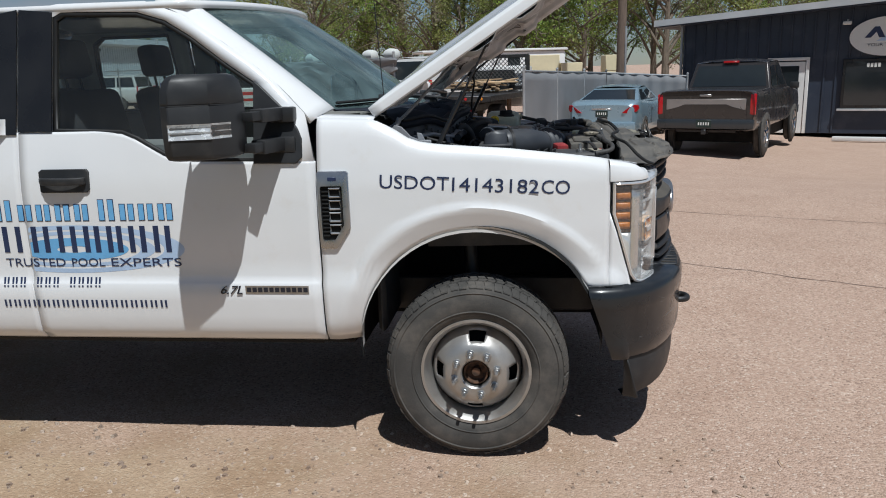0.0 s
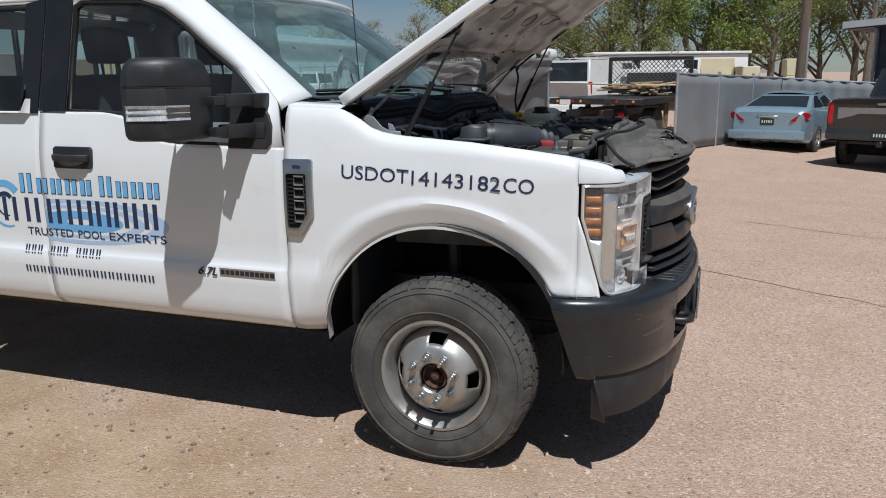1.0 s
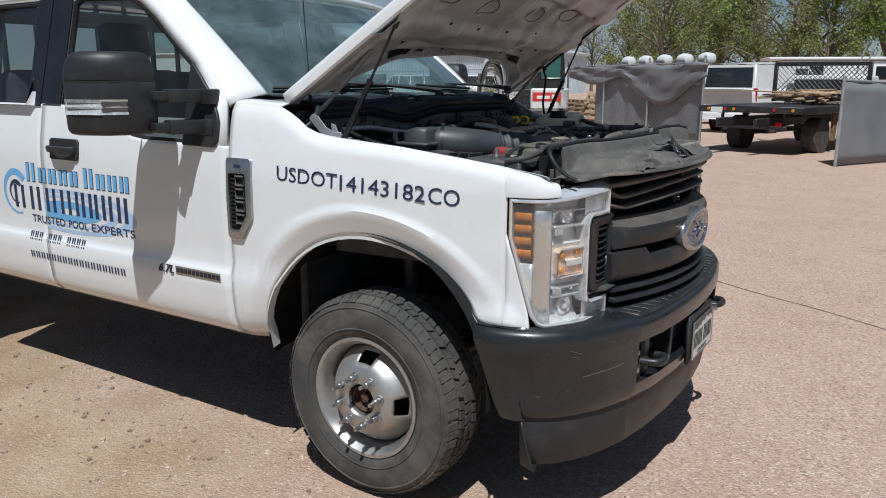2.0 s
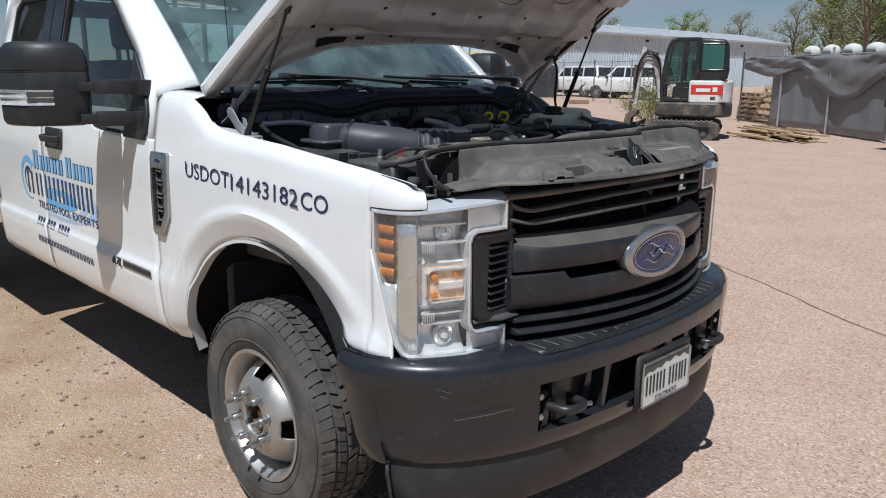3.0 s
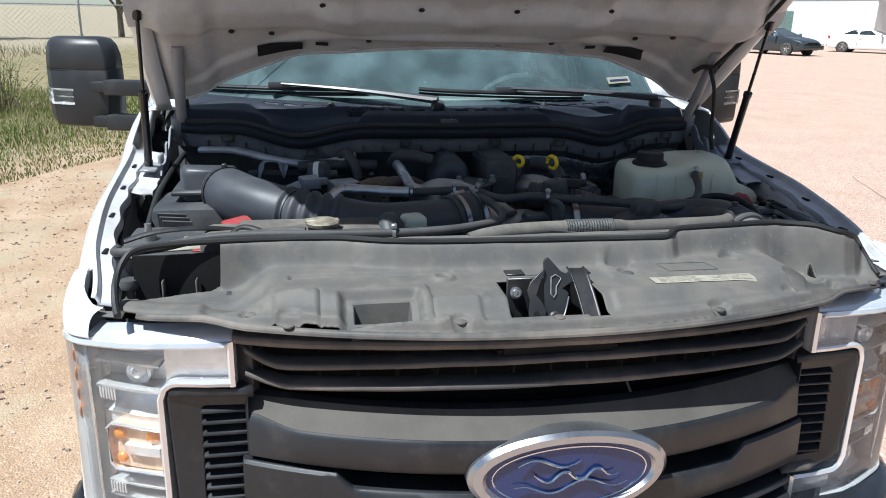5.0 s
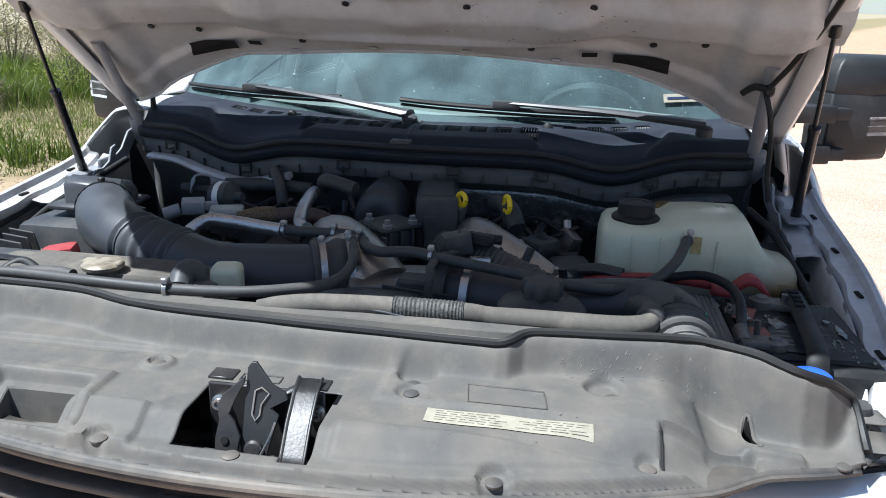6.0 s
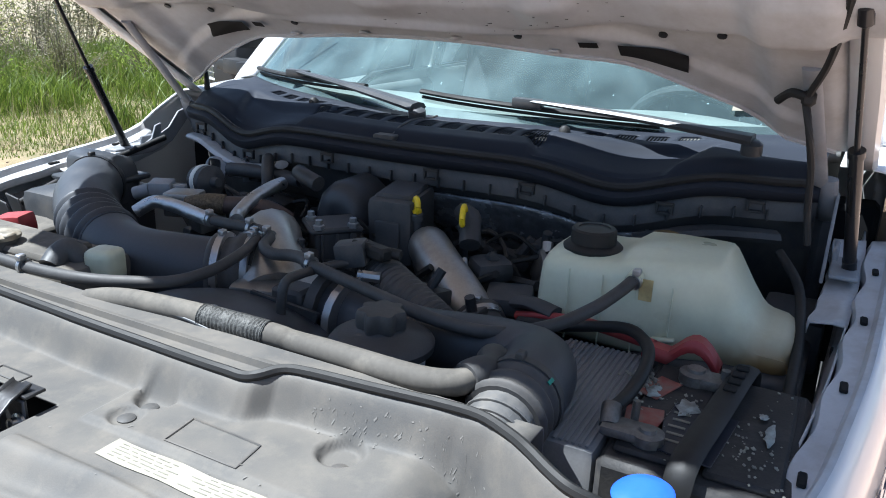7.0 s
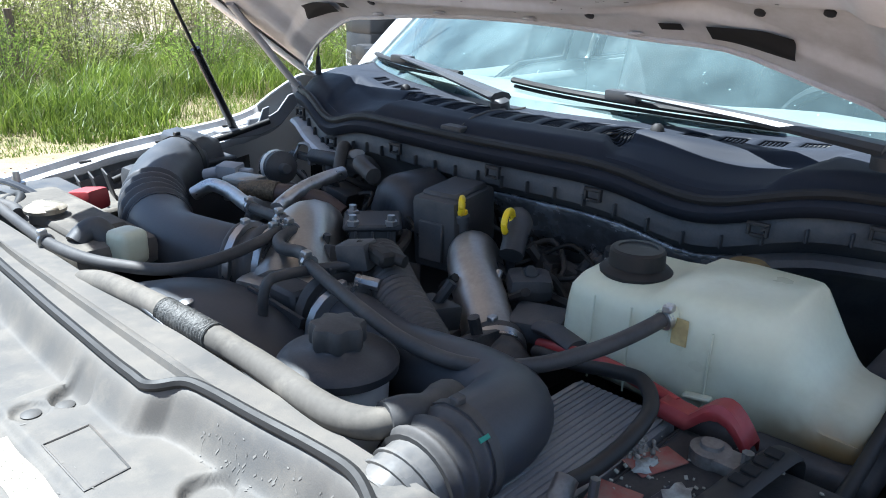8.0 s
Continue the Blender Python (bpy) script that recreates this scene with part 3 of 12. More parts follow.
doors = {}
for s in (-1, 1):
    d = build_door(s, FRONT_SEAM - 0.003, MID_SEAM + 0.003, "white front door", True)
    doors[s] = d
    part("window_frame", frame_between(s, OUT_F, RIM_F), white_paint, d, "white window frame", thick=0.02, face=(0, s, 0))
    part("window_seal", frame_between(s, RIM_F, WIN_F, -0.004), rubber_black, d, "black rubber window seal", thick=0.02, face=(0, s, 0))
    pane = Shape().add([(x, s * (green_y(z) - 0.014), z) for x, z in WIN_F], [tuple(range(len(WIN_F)))])
    g = part("window_pane", pane, side_glass, d, "tinted side window glass")
    g.visible_shadow = False
    sail = [(-0.890, 1.632), (-0.862, 1.612), (-0.756, 1.512), (-0.702, 1.435), (-0.686, 1.395), (-0.686, 1.322), (-0.710, 1.298), (-0.890, 1.300)]
    part("mirror_sail", Shape().prism(sail, lambda a, b, q: (a, s * (green_y(b) + q), b), 0.0, 0.014), black_plastic, d, "black corner panel under the mirror", bevel=0.004)
    app = [(-1.768, 1.444), (-1.770, 1.935), (MID_SEAM + 0.006, 1.95), (MID_SEAM + 0.006, 1.446)]
    part("pillar_trim", Shape().prism(app, lambda a, b, q: (a, s * (green_y(b) + q), b), 0.001, 0.007), trim_black, d, "gloss black pillar trim")
    # inner trim seen through the far window
    part("door_trim", Shape().box((-1.27, s * 0.90, 1.0), (1.2, 0.05, 0.80), 0.03), dash_grey, d, "grey inner door trim")
    # pull handle
    hx, hz = -1.722, 1.243
    yb = half_width(-1, hz)
    sh = Shape()
    poly = [(-0.108, -0.046), (-0.098, -0.052), (0.098, -0.052), (0.112, -0.042), (0.112, 0.034), (0.102, 0.046), (-0.098, 0.046), (-0.112, 0.036)]
    sh.prism(poly, lambda a, b, q: (hx + a, s * (half_width(-1, hz + b) + q), hz + b), -0.002, 0.010)
    hnd = part("door_handle", sh, black_plastic, d, "black plastic pull handle", bevel=0.003)
    gr = []
    for i in range(13):
        u = i / 12
        x = hx - 0.10 + 0.2 * u
        out = 0.014 + 0.030 * math.sin(math.pi * min(1, max(0, (u - 0.02) / 0.96))) ** 0.4
        gr.append([(x, s * (yb + out + 0.012), hz + 0.012), (x, s * (yb + out + 0.014), hz), (x, s * (yb + out + 0.010), hz - 0.016), (x, s * (yb + out - 0.004), hz - 0.018), (x, s * (yb + out - 0.004), hz + 0.014)])
    sh2 = Shape().rows(gr, closed=True, caps=True)
    # rear door
    rd = build_door(s, MID_SEAM - 0.003, CAB_END, "white rear door", False)
    part("window_frame", frame_between(s, OUT_B, RIM_B), white_paint, rd, "white window frame", thick=0.035, face=(0, s, 0))
    part("window_seal", frame_between(s, RIM_B, WIN_B, -0.004), rubber_black, rd, "black rubber window seal", thick=0.02, face=(0, s, 0))
    pane = Shape().add([(x, s * (green_y(z) - 0.014), z) for x, z in WIN_B], [tuple(range(len(WIN_B)))])
    g = part("window_pane", pane, side_glass, rd, "tinted rear side window glass")
    g.visible_shadow = False
    app = [(MID_SEAM - 0.004, 1.434), (MID_SEAM - 0.004, 1.95), (-2.045, 1.93), (-2.028, 1.434)]
    part("pillar_trim", Shape().prism(app, lambda a, b, q: (a, s * (green_y(b) + q), b), 0.001, 0.007), trim_black, rd, "gloss black pillar trim")
    part("handle_grip", sh2, black_plastic, hnd, bevel=0.002)

# windshield
def shield(y, u):
    """A point of the windshield: y across, u from its foot to its top."""
    a = abs(y) / 0.80
    x0, x1 = -0.318 - 0.272 * a ** 2.2, -0.99 - 0.195 * a ** 2.2
    z0, z1 = 1.490 + 0.012 * a, 1.955
    return (x0 + (x1 - x0) * u, y * (1 - 0.06 * u), z0 + (z1 - z0) * u + 0.016 * math.sin(math.pi * u) * (1 - 0.5 * a))


# roof, pillars, cab floor and back wall
rows = []
for i in range(13):
    u = i / 12
    x = -1.175 - 1.545 * u
    rows.append([(x + (0.195 * (1 - u) ** 3) * (1 - abs(v / 8) ** 2.2), 0.84 * v / 8, 1.962 + 0.045 * (1 - (v / 8) ** 2) * (0.4 + 0.6 * smooth(0, 0.3, u))) for v in range(-8, 9)])
part("roof", Shape().rows(rows), white_paint, truck, "white cab roof", thick=0.03, face=(0, 0, 1))
for s in (-1, 1):
    # front pillar: the white strip between door frame and windshield
    pil = []
    for u in [i / 14 for i in range(15)]:
        zt = 1.462 + 0.504 * u
        xo = along([(1.44, -0.636), (1.497, -0.678), (1.594, -0.772), (1.693, -0.891), (1.78, -1.011), (1.891, -1.182), (1.969, -1.325)], zt)
        p1, p4 = Vector((xo + 0.004, s * green_y(zt), zt)), Vector(shield(s * 0.80, u)) + Vector((0.004, 0, 0.004))
        bulge = Vector((0.45, s * 0.6, 0.6)) * 0.016
        pil.append([p1 + Vector((-0.012, -s * 0.016, -0.010)), p1, p1.lerp(p4, 0.18) + bulge * 0.6, p1.lerp(p4, 0.42) + bulge, p1.lerp(p4, 0.70) + bulge * 0.9, p1.lerp(p4, 0.94) + bulge * 0.4, p4])
    part("front_pillar", Shape().rows(pil), white_paint, truck, "white windshield pillar", thick=0.01, face=(0.5, s, 0.5))
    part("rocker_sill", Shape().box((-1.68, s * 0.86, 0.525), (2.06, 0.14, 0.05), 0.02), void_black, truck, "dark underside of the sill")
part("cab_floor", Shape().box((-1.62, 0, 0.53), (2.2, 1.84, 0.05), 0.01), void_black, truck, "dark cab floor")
back = [(-0.92, 0.52), (0.92, 0.52), (0.955, 1.44), (0.835, 1.955), (-0.835, 1.955), (-0.955, 1.44)]
hole = [(-0.68, 1.47), (0.68, 1.47), (0.72, 1.50), (0.66, 1.86), (-0.66, 1.86), (-0.72, 1.50)]
bw = Shape().rows([[(CAB_END, *p) for p in back + back[:1]], [(CAB_END - 0.01, *p) for p in hole + hole[:1]]])
part("cab_back", bw, white_paint, truck, "white back wall of the cab", thick=0.03)
rg = part("rear_window", Shape().add([(CAB_END - 0.005, *p) for p in hole], [tuple(range(6))]), side_glass, truck, "rear window glass")
rg.visible_shadow = False
part("firewall", Shape().box((-0.42, 0, 0.98), (0.04, 1.66, 0.92), 0.02), bay_black, truck, "dark firewall")

ws = part("windshield", Shape().rows([[shield(y * 0.1, u / 12) for y in range(-8, 9)] for u in range(13)]), front_glass, truck, "clear dusty windshield with painted teal haze and a wiper arc")
ws.visible_shadow = False
rows_b = [[Vector(shield(y * 0.05, u)) + Vector((-0.004, 0, -0.004)) for y in range(-16, 17)] for u in (-0.01, 0.035)]
part("shade_band", Shape().rows(rows_b), trim_black, ws, "black printed edge of the glass")
for s in (-1, 1):
    part("shade_band", Shape().rows([[Vector(shield(s * y, u / 12)) + Vector((-0.004, 0, -0.004)) for y in (0.752, 0.776, 0.80)] for u in range(13)]), trim_black, ws, "black printed edge of the glass")
part("shade_band", Shape().rows([[Vector(shield(y * 0.05, u)) + Vector((-0.004, 0, -0.004)) for y in range(-16, 17)] for u in (0.955, 1.0)]), trim_black, ws, "black printed edge of the glass")
st = [Vector(shield(y, u)) + Vector((0.006, 0, 0.008)) for y, u in ((0.60, 0.075), (0.705, 0.075), (0.705, 0.115), (0.60, 0.115))]
part("sticker", Shape().add(st, [(0, 1, 2, 3)]), label_paper, ws, "small white paper sticker")
st = [Vector(shield(y, u)) + Vector((0.007, 0, 0.0095)) for y, u in ((0.61, 0.088), (0.695, 0.088), (0.695, 0.098), (0.61, 0.098))]
part("sticker_print", Shape().add(st, [(0, 1, 2, 3)]), ink_navy, ws, "blue printed bar on the sticker")

# cabin
def build_seat(x, y, w):
    b = part("seat", Shape().box((x, y, 0.98), (0.52, w, 0.18), 0.06, seg=3), cloth_dark, truck, "dark cloth cab seat")
    part("backrest", Shape().box((x - 0.29, y, 1.30), (0.15, w, 0.62), 0.065, pose(0, 0, 0, 0, -12, 0), seg=3), cloth_dark, b, "dark cloth backrest")
    if w < 0.8:
        part("headrest", Shape().box((x - 0.385, y, 1.752), (0.10, 0.26, 0.18), 0.04, pose(0, 0, 0, 0, -8, 0), seg=3).rod((x - 0.36, y - 0.06, 1.56), (x - 0.375, y - 0.06, 1.67), 0.007).rod((x - 0.36, y + 0.06, 1.56), (x - 0.375, y + 0.06, 1.67), 0.007), cloth_dark, b, "dark cloth headrest")


build_seat(-1.58, -0.45, 0.54)
build_seat(-1.58, 0.45, 0.54)
build_seat(-2.30, 0.0, 1.5)
dash = Shape()
rows = []
for i in range(17):
    y = -0.82 + 1.64 * i / 16
    hump = 0.02 * math.exp(-((y - 0.42) / 0.2) ** 2)
    rows.append([(-0.52, y, 1.475), (-0.66, y, 1.478 + hump), (-0.82, y, 1.468 + hump), (-0.90, y, 1.435), (-0.94, y, 1.36), (-0.95, y, 1.2), (-0.90, y, 1.0)])
part("dashboard", dash.rows(rows), dash_top, truck, "grey plastic dashboard", thick=0.02, face=(-1, 0, 1))
sw = Shape().tube([(-1.06 + 0.09 * math.sin(a) * 1.0, 0.42 + 0.19 * math.cos(a), 1.36 + 0.17 * math.sin(a)) for a in [2 * math.pi * k / 16 for k in range(17)]], 0.016, 8, 2)
sw.lathe([(0.08, 0), (0.075, 0.03), (0.0, 0.05)], (-1.06, 0.42, 1.36), (-0.88, 0, 0.47), 14).rod((-1.06, 0.42, 1.36), (-0.9, 0.42, 1.28), 0.03)
part("steering_wheel", sw, black_plastic, truck, "black steering wheel")

# side mirrors
def build_mirror(s):
    plan = [(-1.085, 1.365), (-1.05, 1.378), (-0.915, 1.325), (-0.862, 1.225), (-0.858, 1.125), (-0.90, 1.100), (-1.03, 1.105), (-1.085, 1.15)]
    cx, cy = -0.97, 1.235
    rows = []
    for z, k in ((1.352, 0.80), (1.358, 0.93), (1.375, 0.985), (1.45, 1.0), (1.548, 1.0), (1.551, 0.985), (1.554, 0.985), (1.557, 1.0), (1.60, 0.975), (1.635, 0.90), (1.655, 0.78), (1.662, 0.60)):
        rows.append([(cx + (a - cx) * k, s * (cy + (b - cy) * k), z) for a, b in plan])
    m = part("side_mirror", Shape().rows(rows, closed=True, caps=True), black_plastic, truck, "large black telescoping tow mirror", bevel=0.006)
    for z, t, e in ((1.498, 0.032, 0.72), (1.378, 0.034, 0.675)):
        sh = Shape()
        sh.box((-0.80, s * 1.045, z), (0.065, 0.15, t * 1.6), 0.008, pose(0, 0, 0, 0, 0, s * 16), seg=2)
        sh.box((-0.822, s * 1.12, z), (0.05, 0.10, t * 1.1), 0.006, pose(0, 0, 0, 0, 0, s * 16), seg=2)
        sh.box((-0.76, s * 0.965, z - 0.004), (0.10, 0.06, t * 1.9), 0.01, seg=2)
        part("mirror_arm", sh, black_plastic, m, "black mirror arm")
    lamp = [(-1.055, 1.381), (-0.918, 1.329), (-0.895, 1.287), (-0.872, 1.243)]
    sh = Shape().rows([[(a, s * (b + 0.004), z) for a, b in lamp] for z in (1.432, 1.438, 1.478, 1.484)])
    l = part("mirror_lamp", sh, lamp_glass, m, "clear lamp in the mirror")
    l.visible_shadow = False
    part("mirror_lamp_back", Shape().rows([[(a, s * (b + dd), z) for a, b in lamp] for z, dd in ((1.430, 0.003), (1.436, 0.0012), (1.450, -0.003), (1.458, 0.0012), (1.472, -0.003), (1.480, 0.0012), (1.486, 0.003))]), lamp_cell, m, "chrome reflector of the mirror lamp")
    part("mirror_glass", Shape().box((-1.088, s * 1.235, 1.505), (0.006, 0.20, 0.26), 0.002), chrome, m, "mirror glass")


build_mirror(-1)
build_mirror(1)

# fender vent with the model letters
for s in (-1, 1):
    out = [(-0.624, 1.264), (-0.508, 1.264), (-0.500, 1.256), (-0.498, 1.035), (-0.553, 0.952), (-0.562, 0.947), (-0.618, 0.947), (-0.626, 0.955), (-0.630, 1.10), (-0.630, 1.256)]
    inn = [(-0.612, 1.205), (-0.53, 1.205), (-0.526, 1.20), (-0.524, 1.045), (-0.562, 0.985), (-0.568, 0.982), (-0.610, 0.982), (-0.614, 0.99), (-0.616, 1.10), (-0.616, 1.198)]
    wy = lambda x, z: s * (half_width(x, z))
    o1 = lambda p, q: (p[0], wy(*p) + s * q, p[1])
    sh = Shape().rows([[o1(p, 0.0) for p in out + out[:1]], [o1(p, 0.013) for p in out + out[:1]], [o1(((p[0] * 3 + q[0]) / 4, (p[1] * 3 + q[1]) / 4), 0.017) for p, q in zip(out + out[:1], inn + inn[:1])],
                      [o1(p, 0.014) for p in inn + inn[:1]], [o1(p, 0.003) for p in inn + inn[:1]]])
    v = part("fender_vent", sh, satin_chrome, fender_r if s < 0 else fender_l, "chrome-framed fender vent")
    sh = Shape().add([o1(p, 0.003) for p in inn], [tuple(range(len(inn)))])
    for k in range(12):
        z = 1.0 + 0.0165 * k
        sh.box((-0.598, wy(-0.6, z) + s * 0.006, z), (0.030, 0.008, 0.008), 0.002)
    part("vent_mesh", sh, void_black, v, "black vent grid")
    for k in range(4):
        z = 1.178 - 0.050 * k
        fr = [(-0.580, z - 0.017), (-0.536, z - 0.017), (-0.536, z + 0.017), (-0.580, z + 0.017)]
        part("badge_bar", Shape().tube([(x, wy(x, q) + s * 0.010, q) for x, q in fr + fr[:1]], 0.0048, 6, 1), satin_chrome, v, "raised grey badge frame")
    part("trim_bar", Shape().box((-0.565, wy(-0.565, 1.234) + s * 0.017, 1.234), (0.035, 0.003, 0.014), 0.001), ink_navy, v, "dark trim badge")

# lettering on the doors and fenders, by side
def side_put(s, x, z, turn=0.0):
    """The pose of writing on a side; its letters read forwards from outside."""
    y = half_width(x, z)
    sl = math.degrees(math.atan2(half_width(x + 0.1, z) - half_width(x - 0.1, z), 0.2))
    tilt = math.degrees(math.atan2(half_width(x, z + 0.02) - half_width(x, z - 0.02), 0.04))
    if s < 0:
        return pose(x, -(y + 0.0015), z, 90, 0, 0) @ pose(0, 0, 0, 0, -sl, turn) @ pose(0, 0, 0, tilt * 0, 0, 0)
    return pose(x, y + 0.0015, z, 90, 0, 180) @ pose(0, 0, 0, 0, sl, turn)


for s in (-1, 1):
    f, d = (fender_r, doors[-1]) if s < 0 else (fender_l, doors[1])
    # the row of characters follows the fender's curve in three pieces
    for words, x0, x1 in (("USDOT", -0.372, -0.092), ("14143182", -0.080, 0.268), ("CO", 0.277, 0.392)):
        xm = (x0 + x1) / 2
        zz = 1.198 - 0.058 * (xm - 0.01)
        lettering("fender_lettering", words, 0.056, x1 - x0, side_put(s, xm, zz, (-3.2 if s < 0 else 3.2)), ink_navy, f, 0.001, "navy registration lettering")
    xs = lambda x: x
    # company name as plain blocks, slogan as words
    def blk(sh, xa, xb, za, zb):
        n = 2
        pts = []
        for q in (0.0012, 0.0022):
            pts += [(x, s * (half_width(x, z) + q), z) for x, z in ((xa, za), (xb, za), (xb, zb), (xa, zb))]
        sh.add(pts, [(0, 1, 2, 3), (4, 5, 6, 7), (0, 1, 5, 4), (1, 2, 6, 5), (2, 3, 7, 6), (3, 0, 4, 7)])

    for xa, w, h in ((-2.06, 0.095, 0.086), (-1.955, 0.075, 0.066), (-1.872, 0.078, 0.066), (-1.786, 0.082, 0.066), (-1.698, 0.075, 0.066),
                     (-1.59, 0.09, 0.086), (-1.495, 0.078, 0.066), (-1.412, 0.082, 0.066), (-1.325, 0.078, 0.066)):
        rim_, face_ = Shape(), Shape()
        for q in (0.08, 0.56):
            blk(rim_, xa + w * q - 0.003, xa + w * q + 0.025, 1.069, 1.075 + h)
            blk(face_, xa + w * q, xa + w * q + 0.022, 1.072, 1.072 + h)
        face_.v = [(x, y + s * 0.0012, z) for x, y, z in face_.v]
        e = part("name_bar", rim_, ink_navy, d, "navy-edged bars of the company name")
        part("name_bar_face", face_, ink_blue, e, "light blue face of the bars")
    for xa, w in ((-2.19, 0.13), (-2.05, 0.125), (-1.915, 0.115), (-1.795, 0.12), (-1.675, 0.10), (-1.57, 0.092), (-1.472, 0.105), (-1.362, 0.105)):
        big = Shape()
        for q in (0.10, 0.58):
            blk(big, xa + w * q, xa + w * q + 0.024, 0.932, 1.046)
        part("brand_bar", big, ink_navy, d, "large navy bars of the brand name")
    # blue swirl beside the name, on the rear door
    for k, (r0, r1, m_) in enumerate(((0.115, 0.075, ink_blue), (0.060, 0.035, ink_navy))):
        rows = []
        for i in range(25):
            a = math.radians(40 + 250 * i / 24)
            rows.append([(-2.16 + r * math.cos(a), s * (half_width(-1, 1.0 + r * math.sin(a)) + 0.001), 1.01 + r * math.sin(a)) for r in (r0, r1 + (r0 - r1) * 0.8 * i / 24)])
        part("swirl_mark", Shape().rows(rows), m_, truck, "blue printed swirl")
    # water rings
    for k, (rx, rz, m_) in enumerate(((0.50, 0.105, ink_pale), (0.37, 0.078, ink_pale), (0.25, 0.050, ink_blue))):
        rows = []
        for i in range(49):
            a = 2 * math.pi * i / 48
            row = []
            for q in (1.0, 0.82 if k < 2 else 0.3):
                x, z = -1.72 + rx * q * math.cos(a), 0.945 + rz * q * math.sin(a)
                x = min(max(x, MID_SEAM + 0.01), -0.7)
                row.append((x, s * (half_width(x, z) + 0.0006 + 0.0001 * k), z))
            rows.append(row)
        part("water_ring", Shape().rows(rows), m_, d, "pale blue printed water ring")
    for words, x0, x1 in (("TRUSTED", -2.04, -1.765), ("POOL", -1.735, -1.585), ("EXPERTS", -1.555, -1.24)):
        lettering("slogan_word", words, 0.036, x1 - x0, side_put(s, (x0 + x1) / 2, 0.888, 0), ink_navy, d, 0.001, "navy slogan lettering")
    for k in range(12):
        if k in (3, 7):
            continue
        bars, a = Shape(), -2.06 + 0.0385 * k
        blk(bars, a, a + 0.008, 0.782, 0.822)
        blk(bars, a + 0.016, a + 0.024, 0.782, 0.822)
        part("phone_bar", bars, ink_navy, d, "navy bars of a telephone line")
    for k in range(17):
        bars, a = Shape(), -2.07 + 0.045 * k
        blk(bars, a, a + 0.009, 0.690, 0.722)
        blk(bars, a + 0.020, a + 0.029, 0.690, 0.722)
        part("web_bar", bars, ink_navy, d, "small navy bar of a web address")
    eng = Shape()
    blk(eng, -0.965, -0.69, 0.752, 0.788)
    e = part("engine_badge", eng, steel, d, "grey engine badge plate", bevel=0.001)
    bars = Shape()
    for k in range(11):
        a = -0.958 + 0.0245 * k
        blk(bars, a, a + 0.018, 0.760, 0.780)
    for v in range(len(bars.v)):
        x, y, z = bars.v[v]
        bars.v[v] = (x, y + s * 0.0015, z)
    part("badge_print", bars, ink_dark, e, "dark raised bars on the badge")
    lettering("engine_size", "6.7L", 0.036, 0.095, side_put(s, -1.025, 0.77, 0), ink_dark, d, 0.004, "dark engine size badge", slant=0.35)

# aerial
part("aerial", Shape().rod((-0.375, -0.79, 1.48), (-0.375, -0.79, 1.53), 0.009, 10, 0.005).rod((-0.375, -0.79, 1.53), (-0.42, -0.79, 2.28), 0.0022, 6), rubber_black, truck, "thin black whip aerial")


